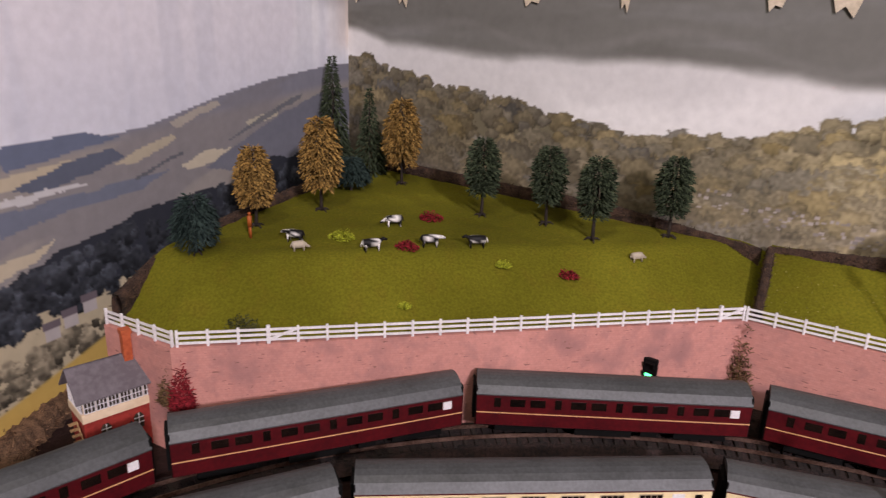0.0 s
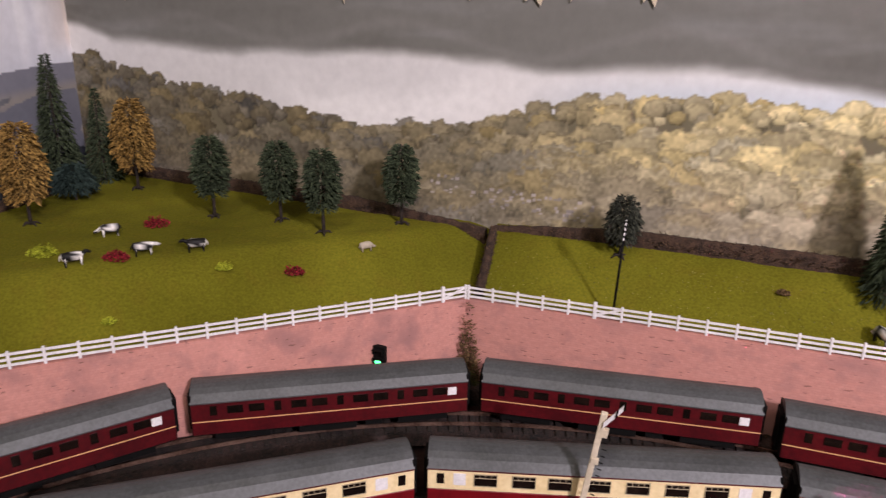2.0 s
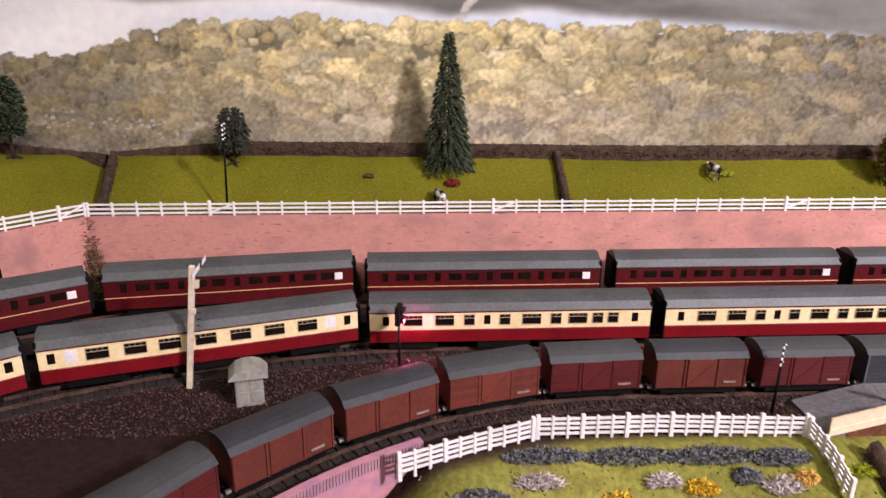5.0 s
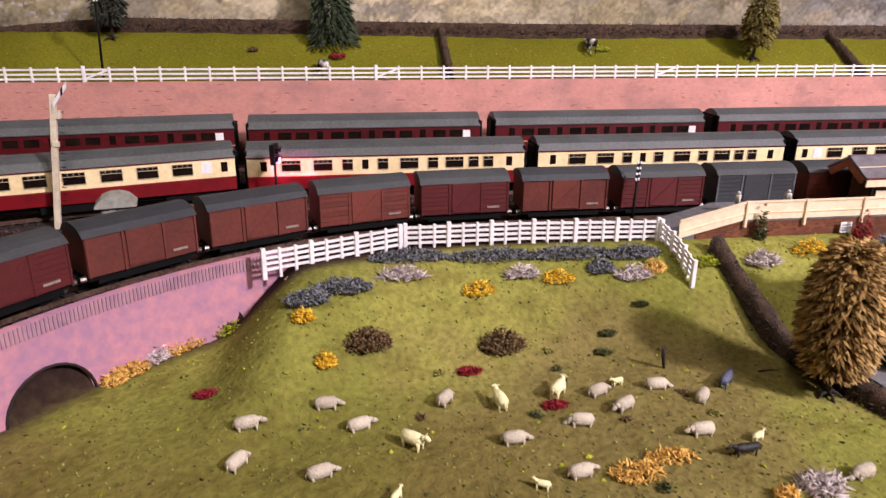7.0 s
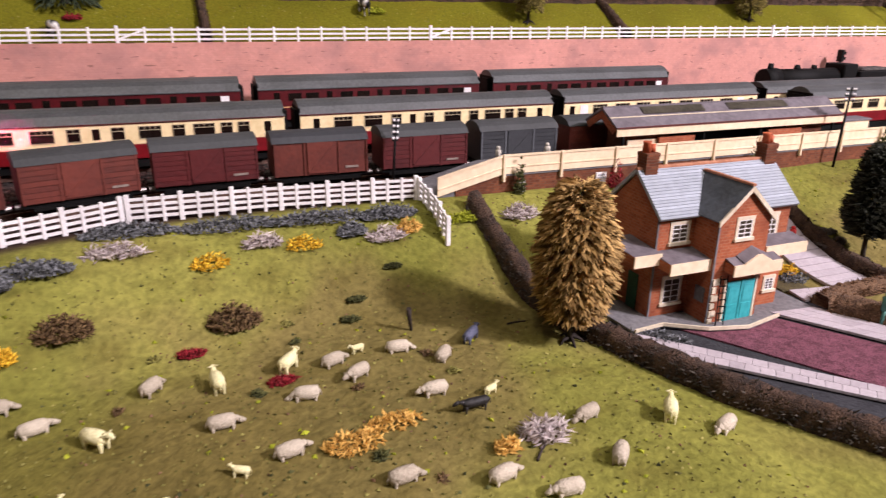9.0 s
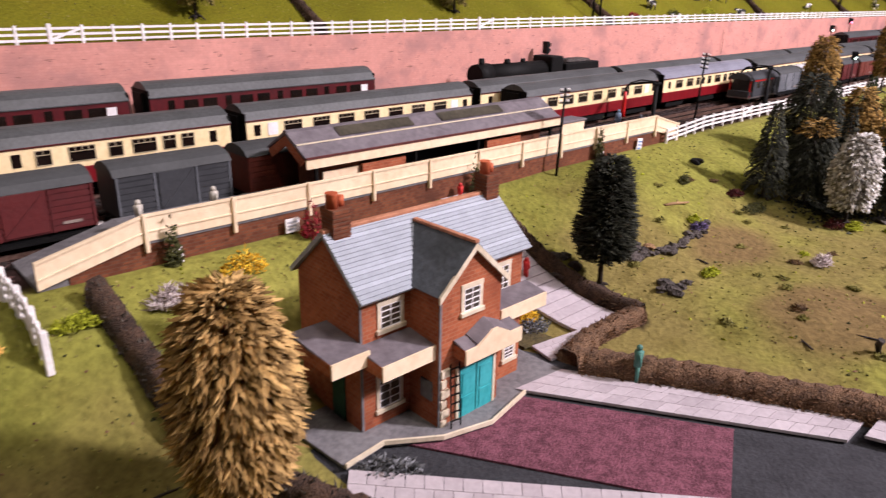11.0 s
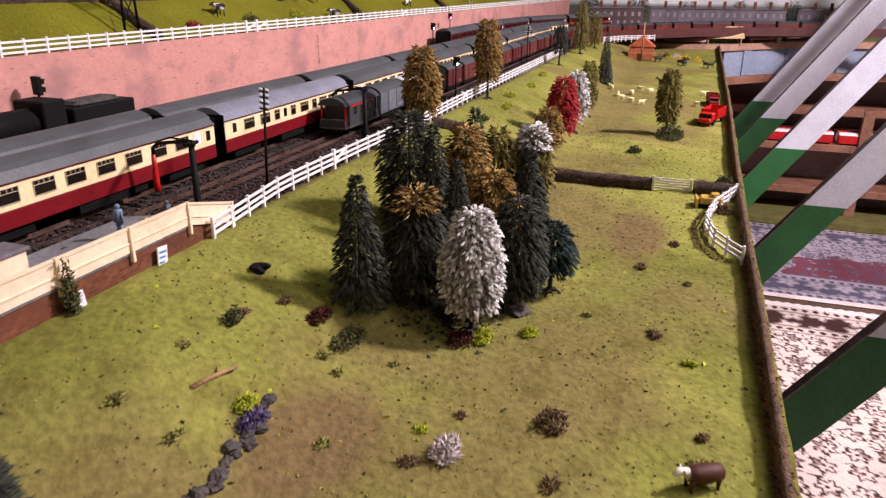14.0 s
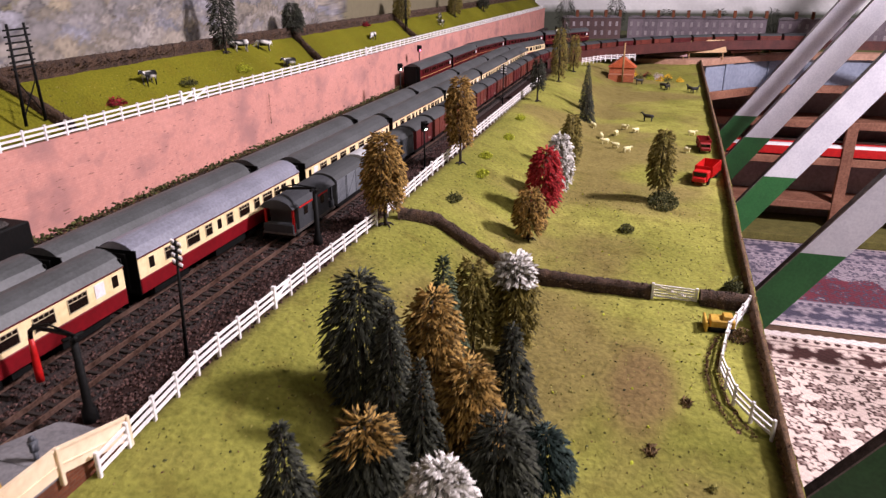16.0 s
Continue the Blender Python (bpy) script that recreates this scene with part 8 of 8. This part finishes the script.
for k in range(3):
    y = 0.006 + 0.0108 * k
    w = part("window", boxes((-0.0004, 0.0008, y - 0.0046, y + 0.0046, 0.0345, 0.0490)), GLASS, bx)
    part("sash_bars", boxes(*[(-0.0008, 0.0004, y - 0.0046 + 0.003 * j, y - 0.0040 + 0.003 * j, 0.0342, 0.0492) for j in range(4)], *[(-0.0008, 0.0004, y - 0.0046, y + 0.0046, z, z + 0.0006) for z in (0.0342, 0.0415, 0.0486)]), WHITE, w)
for x in (0.016, 0.042):
    bm = bmesh.new()
    prism(bm, [(x - 0.004, 0.006), (x + 0.004, 0.006), (x + 0.004, 0.017), (x + 0.002, 0.020), (x - 0.002, 0.020), (x - 0.004, 0.017)], -0.0006, 0.0004)
    w = part("lower_window", bm, GLASS, bx)
    part("sash_bars", boxes((x - 0.0003, x + 0.0003, -0.001, 0, 0.006, 0.020), (x - 0.004, x + 0.004, -0.001, 0, 0.011, 0.0117), (x - 0.004, x + 0.004, -0.001, 0, 0.0155, 0.0161)), WHITE, w)
for y0, y1 in ((-0.006, 0.017), (0.040, 0.017)):
    part("roof", bmesh_plane(((-0.005, y0, 0.047), (0.063, y0, 0.047), (0.063, y1, 0.070), (-0.005, y1, 0.070)), 0.0014), ROOF_FELT, bx)
part("gable", turned(prism(bmesh.new(), [(0.0, 0.050), (0.034, 0.050), (0.017, 0.068)], 0.0, 0.058)), CREAM_WOOD, bx)
part("chimney", boxes((0.040, 0.047, 0.011, 0.018, 0.05, 0.088), (0.0392, 0.0478, 0.0102, 0.0188, 0.088, 0.092), bevel=0.0003), TERRACOTTA, bx)
stairs = part("stairs", sweep([Vector((-0.004, 0.004, 0.027)), Vector((-0.004, -0.022, 0.0))], 0.001, 0.002), WOOD, bx)
for k in range(8):
    f = k / 7
    part("tread", boxes((-0.010, -0.003, 0.003 - 0.024 * f, 0.0065 - 0.024 * f, 0.026 - 0.025 * f, 0.027 - 0.025 * f)), WOOD, stairs)
hedge("bank_growth", [Vector((-0.34, 0.45, 0.03)), Vector((-0.36, 0.50, 0.04)), Vector((-0.35, 0.56, 0.05))], 0.05, 0.02, "hedge_brown", HEDGE_BROWN, "brown scrub beside the signal box", 3000, seed=61, length=0.008, category="scrub")


# ---- pink arched bridge at the near end of the goods line ----
def arch_wall():
    t = thing("arched_bridge", "pink ribbed retaining wall with a low brick arch", "bridge")
    s0, d0, r = START["goods"], OFFSET["goods"] - NEAR_R["goods"], NEAR_R["goods"] - 0.0355
    TOPZ, NEAR_A = 0.0485, 0.44

    def place(a, z, out=0.0):
        return P(s0 - (r + out) * math.sin(a), d0 + (r + out) * math.cos(a), z)

    bm = bmesh.new()
    n = 120
    rows = []
    for i in range(n + 1):
        a = NEAR_A + 1.0 * i / n
        low = -0.012
        for mid in (0.885, 1.075, 1.265):
            arch = 1 - ((a - mid) / 0.068) ** 2
            if arch > 0:
                low = max(low, -0.008 + 0.026 * math.sqrt(arch))
        rows.append([bm.verts.new(place(a, low)), bm.verts.new(place(a, TOPZ)), bm.verts.new(place(a, TOPZ, 0.006)), bm.verts.new(place(a, low, 0.006))])
    for p, q in zip(rows, rows[1:]):
        for k in range(4):
            bm.faces.new((p[k], q[k], q[(k + 1) % 4], p[(k + 1) % 4]))
    bm.faces.new(rows[0])
    bm.faces.new(rows[-1][::-1])
    bmesh.ops.recalc_face_normals(bm, faces=bm.faces[:])
    part("wall", bm, MAUVE_PINK, t)
    # upright ribs of corrugated card along the top
    rib = mesh_of("rib", boxes((-0.0007, 0.0007, -0.0006, 0.0004, -0.0085, 0.0)), PINK_GREY)
    for k in range(150):
        a = NEAR_A + 0.004 + 0.0064 * k
        p = place(a, TOPZ - 0.0005, -0.0002)
        share("rib", rib, t, Matrix.Translation(p) @ Matrix.Rotation(ANGLE + a, 4, "Z"))
    for mid in (0.885, 1.075, 1.265):
        pts = [place(mid - 0.070 * math.cos(math.pi * k / 14), -0.008 + 0.027 * math.sin(math.pi * k / 14), -0.0006) for k in range(15)]
        part("arch_ring", tube(bmesh.new(), [tuple(p) for p in pts], 0.0009, 5), SLEEPER, t)
    # black strip added behind the arches so that their openings look shaded
    back = [place(NEAR_A + 0.3 + 0.1 * k, -0.004, 0.03) for k in range(8)]
    part("black_shade_wall", sweep(back, 0.004, 0.06), BLACK, t)


arch_wall()

# ---- lorries, digger ----
def lorry(m, body, label):
    t = thing("toy_lorry", label, "lorry", m)
    part("cab", boxes((0.020, 0.036, -0.011, 0.011, 0.005, 0.020), (0.036, 0.042, -0.0095, 0.0095, 0.005, 0.012), bevel=0.0012), body, t)
    part("windscreen", boxes((0.0358, 0.0366, -0.009, 0.009, 0.013, 0.0185)), GLASS_DARK, t)
    b = part("load_body", boxes((-0.036, 0.018, -0.0125, 0.0125, 0.008, 0.0095), (-0.036, 0.018, -0.0125, -0.0115, 0.0095, 0.024), (-0.036, 0.018, 0.0115, 0.0125, 0.0095, 0.024), (-0.036, -0.035, -0.0115, 0.0115, 0.0095, 0.024), (0.017, 0.018, -0.0115, 0.0115, 0.0095, 0.024)), body, t)
    for k in range(7):
        x = -0.034 + 0.0082 * k
        part("rib", boxes((x, x + 0.002, -0.0133, -0.0124, 0.008, 0.024), (x, x + 0.002, 0.0124, 0.0133, 0.008, 0.024)), body, b)
    for x in (-0.022, 0.028):
        for y in (-0.0105, 0.0105):
            bm = bmesh.new()
            bmesh.ops.create_cone(bm, cap_ends=True, segments=12, radius1=0.0052, radius2=0.0052, depth=0.003, matrix=Matrix.Translation((x, y, 0.005)) @ Matrix.Rotation(math.pi / 2, 4, "X"))
            part("wheel", bm, BLACK, t)


lorry(Matrix.Translation(low_place(1.985, 0.036)) @ pose(0, 0, 0, 0, 0, 130), RED, "bright red toy lorry with a slatted body")
lorry(Matrix.Translation(low_place(2.19, 0.030)) @ pose(0, 0, 0, 0, 0, 150) @ Matrix.Diagonal((0.75, 0.8, 0.8, 1)), material("dull_red_paint", (0.45, 0.08, 0.09), (0.58, 0.14, 0.14), 0.5, 60, 300, 0.1), "dull red toy pick-up truck by the hedge")
YELLOW = material("yellow_plastic", (0.66, 0.50, 0.16), (0.80, 0.64, 0.28), 0.5, 60, 300, 0.1)
dg = thing("toy_digger", "yellow toy digger beside the hedge", "digger", Matrix.Translation(low_place(1.487, 0.046)) @ pose(0, 0, 0, 0, 0, 60))
part("body", boxes((-0.010, 0.010, -0.007, 0.007, 0.004, 0.011), bevel=0.0008), YELLOW, dg)
part("cab", boxes((-0.008, 0.000, -0.005, 0.005, 0.011, 0.0145), bevel=0.0006), YELLOW, dg)
part("blade", boxes((0.0125, 0.0145, -0.010, 0.010, 0.001, 0.010), (0.008, 0.013, -0.006, -0.004, 0.004, 0.006), (0.008, 0.013, 0.004, 0.006, 0.004, 0.006), bevel=0.0003), YELLOW, dg)
for y in (-0.0065, 0.0065):
    part("caterpillar", boxes((-0.011, 0.011, y - 0.002, y + 0.002, 0, 0.0045), bevel=0.001), BLACK, dg)


# ---- the far end: viaduct, terraces, farm and awnings ----
STONE_WALL = material("mauve_stone", (0.34, 0.30, 0.33), (0.48, 0.43, 0.46), 0.85, 40, 260, 0.3, spread=0.4)
DUSKY = material("dusky_brick", (0.27, 0.20, 0.20), (0.37, 0.28, 0.28), 0.85, 40, 260, 0.3, spread=0.4)
FAR_WINDOW = material("far_window_frames", (0.46, 0.42, 0.44), (0.60, 0.56, 0.57), 0.6, 200, 600, 0.0, spread=0.6)
BROWN_RED = material("brown_red_girder", (0.26, 0.12, 0.11), (0.36, 0.18, 0.16), 0.6, 40, 300, 0.1)
FAR_EDGE = [(3.50, 0.03), (3.53, -0.04), (3.70, -0.20), (3.82, -0.36), (3.86, -0.60), (3.88, -1.9)]
FAR_GREEN = material("far_board_green", (0.26, 0.28, 0.14), (0.36, 0.36, 0.20), 0.9, 30, 300, 0.3)


def far_slab(shift, z0, z1):
    """A slab that ends along the bent edge of the far board."""
    bm = bmesh.new()
    line = [(3.50 + shift, 0.66)] + [(s + shift, d) for s, d in FAR_EDGE] + [(4.9, -1.9), (4.9, 0.66)]
    low = [bm.verts.new(P(s, d, z0)) for s, d in line]
    top = [bm.verts.new(P(s, d, z1)) for s, d in line]
    bm.faces.new(low)
    bm.faces.new(top)
    for k in range(len(line)):
        j = (k + 1) % len(line)
        bm.faces.new((low[k], low[j], top[j], top[k]))
    bmesh.ops.recalc_face_normals(bm, faces=bm.faces[:])
    return bm


structure("far_baseboard", far_slab(0.0, -0.012, 0.010), material("peach_timber", (0.62, 0.46, 0.38), (0.74, 0.58, 0.49), 0.7, 12, 90, 0.2), "far baseboard with a bare peach timber edge", "board")
structure("far_ground", far_slab(0.07, 0.0105, 0.030), FAR_GREEN, "dull green scenery on the far board", "ground")


def terrace(s, d, n, mat, roof, label, turn=0.0, z=0.03, house_w=0.06, height=0.085):
    t = thing("terrace_row", label, "houses", at(s, d, z, turn))
    for k in range(n):
        x = k * house_w
        w = part("house_front", boxes((x, x + house_w, 0, 0.07, 0, height), bevel=0.0004), mat, t)
        for zz in (0.016, 0.052):
            for xx in (0.014, 0.042):
                part("window", boxes((x + xx - 0.005, x + xx + 0.005, -0.0014, 0.0004, zz, zz + 0.018)), FAR_WINDOW, w)
        part("gable_roof", prism(bmesh.new(), [(x - 0.001, height), (x + house_w + 0.001, height), (x + house_w * 0.75, height + 0.006), (x + house_w * 0.25, height + 0.006)], -0.004, 0.07), roof, t)
        part("chimney", boxes((x + house_w - 0.006, x + house_w + 0.006, 0.03, 0.042, height, height + 0.030), bevel=0.0005), BRICK, t)
    return t


terrace(4.00, 0.52, 4, DUSKY, ROOF_FELT, "row of dusky brown terraced houses behind the bend", -75)
terrace(4.06, 0.26, 9, STONE_WALL, ROOF_FELT, "row of mauve stone terraced houses behind the bend", -88)
terrace(4.05, -0.32, 12, STONE_WALL, ROOF_FELT, "row of mauve stone terraced houses behind the bend", -95)
vd = thing("viaduct", "long brown girder bridge carrying the far line", "bridge")
pts = [on_line("wall", 2.9 + 0.06 * k) @ Vector((0, -0.19, -0.010)) for k in range(40)]
part("girder", sweep(pts, 0.012, 0.030), BROWN_RED, vd)
for k in range(0, 40, 3):
    p = pts[k]
    part("rib", boxes((p.x - 0.002, p.x + 0.002, p.y - 0.009, p.y + 0.009, p.z - 0.014, p.z + 0.016)), BROWN_RED, vd)
farm = thing("farm_buildings", "small brown farm buildings at the meadow's end", "farm", at(3.02, 0.22, 0.0))
part("barn_wall", boxes((0, 0.05, -0.035, 0.035, -0.004, 0.034), bevel=0.0005), BRICK_ORANGE, farm)
part("barn_roof", turned(prism(bmesh.new(), [(-0.04, 0.033), (0.04, 0.033), (0.0, 0.062)], -0.003, 0.053)), TERRACOTTA, farm)
part("yard_wall", boxes((-0.03, 0.0, -0.035, 0.035, -0.004, 0.016), bevel=0.0005), BRICK_ORANGE, farm)
mast = thing("wooden_mast", "tall pale wooden mast by the farm", "mast", at(2.985, 0.215, 0.0))
bm = bmesh.new()
tube(bm, [(0, 0, -0.004), (0, 0, 0.105)], [0.003, 0.0022], 8)
part("post", bm, WOOD, mast)
for k, (d, mat, label, h) in enumerate(((-0.03, material("tan_card", (0.68, 0.55, 0.40), (0.78, 0.66, 0.50), 0.8, 30, 200, 0.1), "tan card roof beside the bridge", 0.062), (-0.17, material("peach_card", (0.74, 0.50, 0.42), (0.82, 0.60, 0.52), 0.8, 30, 200, 0.1), "peach card roof beside the bridge", 0.055), (-0.31, material("rose_card", (0.72, 0.47, 0.45), (0.80, 0.56, 0.54), 0.8, 30, 200, 0.1), "rose card roof beside the bridge", 0.055), (0.10, material("mauve_card", (0.60, 0.46, 0.47), (0.70, 0.56, 0.57), 0.8, 30, 200, 0.1), "mauve card roof beside the farm", 0.050))):
    s, turn = {-0.03: (3.57, 20), -0.17: (3.70, 40), -0.31: (3.84, 36), 0.10: (3.54, 0)}[d]
    t = thing("card_roof", label, "roof", at(s, d, 0.008, turn))
    part("sheet", bmesh_plane(((-0.016, -0.072, h - 0.040), (-0.016, 0.072, h - 0.040), (0.016, 0.072, h), (0.016, -0.072, h)), 0.002), mat, t)
    for y in (-0.06, 0.06):
        part("prop", boxes((0.012, 0.0155, y - 0.002, y + 0.002, -0.002, h)), WOOD, t)
        part("prop", boxes((-0.0155, -0.012, y - 0.002, y + 0.002, -0.002, h - 0.040)), WOOD, t)
for k in range(14):
    s, d = 3.16 + 0.10 * random.random(), 0.24 - 0.27 * random.random()
    bush(3.06 + 0.1 * random.random(), 0.26 - 0.28 * random.random(), random.choice(["lime", "moss", "yellow", "crimson", "lichen"]), 0.016, 0.012, 0.016, "small garden bush at the meadow's end", n=220)
for k in range(9):
    plant(4.28 + 0.05 * math.sin(k * 2.1), 0.55 - 0.22 * k, "dark tree behind the far houses", "oval", "dark", 0.15, 0.05, 0.02, 600, claws=False)


# ---- the room beside the layout ----
GREEN_BOARD = material("green_gloss_paint", (0.14, 0.36, 0.19), (0.19, 0.43, 0.23), 0.45, 20, 200, 0.05)
WHITE_BOARD = material("white_gloss_paint", (0.80, 0.80, 0.84), (0.88, 0.88, 0.91), 0.45, 20, 200, 0.05)
TIMBER = material("shelf_timber", (0.46, 0.29, 0.22), (0.62, 0.43, 0.34), 0.7, 12, 120, 0.2)
GREY_PANEL = material("grey_blue_panel", (0.48, 0.51, 0.58), (0.57, 0.60, 0.67), 0.7, 8, 90, 0.1)
SPLIT = -0.20
K = 1.45
for n, s in enumerate((1.66, 2.245, 2.795, 3.28, 3.66)):
    t = thing("sloping_brace", "sloping board painted green below and white above", "brace", at(s, 0, 0), "sloping braces beside the layout")
    d_at = lambda z: -0.167 - (z - SPLIT) / K
    w = 0.078

    def plank(z0, z1, mat, name):
        bm = bmesh.new()
        q = [(d_at(z0), z0), (d_at(z1), z1), (d_at(z1) - w, z1), (d_at(z0) - w, z0)]
        vs = [bm.verts.new((x, d, z)) for x in (0, 0.018) for d, z in q]
        for f in ((0, 1, 2, 3), (7, 6, 5, 4), (0, 4, 5, 1), (1, 5, 6, 2), (2, 6, 7, 3), (3, 7, 4, 0)):
            bm.faces.new([vs[i] for i in f])
        bmesh.ops.recalc_face_normals(bm, faces=bm.faces[:])
        part(name, bm, mat, t)

    plank(-0.42, SPLIT, GREEN_BOARD, "green_part")
    plank(SPLIT, 0.75, WHITE_BOARD, "white_part")
    part("edge_strip", sweep([Vector((0.009, d_at(-0.42) + 0.001, -0.42)), Vector((0.009, d_at(0.75) + 0.001, 0.75))], 0.0185, 0.004), STEEL, t, "worn metal strip")

RUG = colour_material("woven_rug", 0.95, 400, 0.25, 0.4, gloss=0.05)


def rug(name, corner, turn, w, l, label, ground, dark, accent, fringe, middle):
    """A patterned rug whose colours are woven in; corner in s, d."""
    nu, nv = int(w / 0.0042), int(l / 0.0042)
    U, V = np.meshgrid(np.linspace(0, w, nu), np.linspace(0, l, nv), indexing="ij")
    img = np.zeros((nu, nv, 3))
    img[...] = ground
    edge = np.minimum(np.minimum(U, w - U), np.minimum(V, l - V))
    faded = np.array(ground) * 0.55 + np.array(dark) * 0.45

    def flowers(cell, seed, petals, size):
        """Outlined flowers, one in each cell, a little off its middle."""
        r = np.random.RandomState(seed)
        off = r.uniform(-0.16, 0.16, (64, 64, 2))
        iu, iv = (U / cell).astype(int) % 64, (V / cell).astype(int) % 64
        bu, bv = (U / cell) % 1 - 0.5 - off[iu, iv, 0], (V / cell) % 1 - 0.5 - off[iu, iv, 1]
        rr, th = np.hypot(bu, bv), np.arctan2(bu, bv)
        reach = size * (1 + 0.28 * np.cos(th * petals + off[iu, iv, 0] * 20))
        return (np.abs(rr - reach) < 0.055) | (rr < 0.07), rr < reach

    line, fill = flowers(0.066, 5, 6, 0.31)
    vine = cloud_noise(U * 30, V * 30, 81, 2)
    stem = np.abs(vine - 0.5) < 0.022
    img[stem & ~fill] = dark
    img[fill & (vine > 0.5)] = faded
    img[line] = dark
    med = np.hypot((U - middle[0]) / 0.17, (V - middle[1]) / 0.22) + 0.12 * np.sin(np.arctan2(U - middle[0], V - middle[1]) * 8)
    img[(med < 1) & ~line & ~stem] = accent
    band, petal = flowers(0.088, 9, 5, 0.33)
    wide = (edge > 0.075) & (edge < 0.165)
    img[wide] = dark
    img[wide & petal] = ground
    img[wide & band] = faded
    narrow = ((edge > 0.035) & (edge < 0.065)) | ((edge > 0.175) & (edge < 0.205))
    img[narrow] = ground
    img[narrow & (np.abs(np.sin(U * 110) * np.sin(V * 110)) > 0.55)] = dark
    img[((edge > 0.065) & (edge < 0.075)) | ((edge > 0.165) & (edge < 0.175)) | ((edge > 0.205) & (edge < 0.213))] = faded
    img[edge < 0.03] = fringe
    img *= (0.90 + 0.2 * value_noise(U * 9, V * 9, 4))[..., None]
    c = np.where(img <= 0.04045, img / 12.92, ((img + 0.055) / 1.055) ** 2.4)
    rgba = np.ones((nu, nv, 4), dtype=np.float32)
    rgba[..., :3] = c
    m = at(corner[0], corner[1], FLOOR + 0.004, turn)
    verts = [tuple(m @ Vector((U[i, j], V[i, j], 0.0015 * math.sin(i * 1.3) * math.sin(j * 0.9)))) for i in range(nu) for j in range(nv)]
    faces = [(i * nv + j, (i + 1) * nv + j, (i + 1) * nv + j + 1, i * nv + j + 1) for i in range(nu - 1) for j in range(nv - 1)]
    me = bpy.data.meshes.new(name)
    me.from_pydata(verts, [], faces)
    me.color_attributes.new("Col", "FLOAT_COLOR", "POINT").data.foreach_set("color", rgba.ravel())
    me.materials.append(RUG)
    return tagged(new(name, me), label, "rug")


rug("rug", (0.9, -2.1), 0, 2.06, 2.1, "pale rug with dark brown flower borders on the floor", (0.80, 0.72, 0.68), (0.26, 0.18, 0.17), (0.62, 0.50, 0.48), (0.88, 0.82, 0.80), (1.0, 1.0))
rug("rug", (3.0, -1.5), 0, 0.80, 1.45, "blue-grey Persian rug with a crimson medallion", (0.62, 0.57, 0.60), (0.33, 0.31, 0.37), (0.46, 0.24, 0.28), (0.85, 0.78, 0.76), (0.27, 0.95))

shelf = thing("shelf_unit", "open timber shelves under the far board", "shelf", at(3.84, 0, 0))
for z in (-0.60, -0.42, -0.275):
    part("shelf_board", boxes((0.05, 0.22, -1.9, 0.1, z, z + 0.03), bevel=0.002), TIMBER, shelf)
for d in (-1.6, -1.1, -0.62, 0.05):
    part("upright", boxes((0.045, 0.075, d - 0.02, d + 0.02, FLOOR, -0.245), bevel=0.002), TIMBER, shelf)
part("back_panel", boxes((0.22, 0.24, -1.9, 0.1, FLOOR, -0.04)), material("shelf_back", (0.50, 0.44, 0.44), (0.60, 0.54, 0.53), 0.8, 9, 80, 0.1), shelf)
for (s0, d0), (s1, d1) in zip(FAR_EDGE, FAR_EDGE[1:]):
    if d1 > -0.1:
        continue
    run = math.hypot(s1 - s0, d1 - d0)
    pnl = thing("grey_board", "grey-blue painted board under the far table edge", "board", at(s0 + 0.012, d0, 0, math.degrees(math.atan2(d1 - d0, s1 - s0))), "grey boards under the far table")
    part("sheet", boxes((0, run, 0, 0.006, -0.105, -0.0125), bevel=0.0005), GREY_PANEL, pnl)
    part("timber_edge", boxes((0, run, -0.006, 0.016, -0.135, -0.1055), bevel=0.002), TIMBER, pnl)
    part("batten", boxes((run * 0.5 - 0.02, run * 0.5 + 0.02, -0.006, -0.0004, -0.104, -0.014), bevel=0.001), GREY_PANEL, pnl)
for k, (mat, label) in enumerate(((RED, "red model train stored on the shelf"), (WHITE, "white model train stored on the shelf"), (VAN_GREY, "grey model train stored on the shelf"), (DARK_RED, "dark red model train stored on the shelf"))):
    for j in range(4):
        st = thing("stored_train", label, "model train", at(3.895 + 0.042 * k, -1.05 + 0.27 * j, -0.39), "stored model trains")
        part("body", boxes((0, 0.036, 0, 0.25, 0.006, 0.040), bevel=0.002), mat, st)
        part("roof", prism(bmesh.new(), [(0.0, 0.040), (0.036, 0.040), (0.027, 0.049), (0.009, 0.049)], 0, 0.25), (WHITE, RED, WHITE, ROOF_GREY)[k], st)
        part("underframe", boxes((0.006, 0.030, 0.01, 0.24, 0.0, 0.006)), BLACK, st)
green_mat = thing("scenic_board", "olive green scenic board on the floor", "board", at(3.72, -1.7, FLOOR + 0.006))
part("sheet", boxes((0.05, 0.35, 0, 1.6, 0.0, 0.03), bevel=0.002), material("olive_mat", (0.34, 0.32, 0.14), (0.46, 0.43, 0.22), 0.9, 30, 200, 0.3), green_mat)

# torn white paper along the backdrop's top edge
for k, s in enumerate((-0.640, -0.565, -0.38, -0.27, -0.12, -0.06, -0.02, 0.05)):
    bm = bmesh.new()
    w = 0.006 + 0.004 * (k % 3)
    prism(bm, [(-w, 0.006), (-w * 0.6, -0.012), (-w * 0.1, -0.006), (w * 0.5, -0.016 if k % 2 else -0.008), (w, 0.006)], 0, 0.001)
    ob = part("torn_paper", bm, STONE_TRIM, m=at(s, BACK_D + 0.017, TOP_Z - 0.002))
    tagged(ob, "torn white paper scrap on the backdrop's edge", "paper scrap")
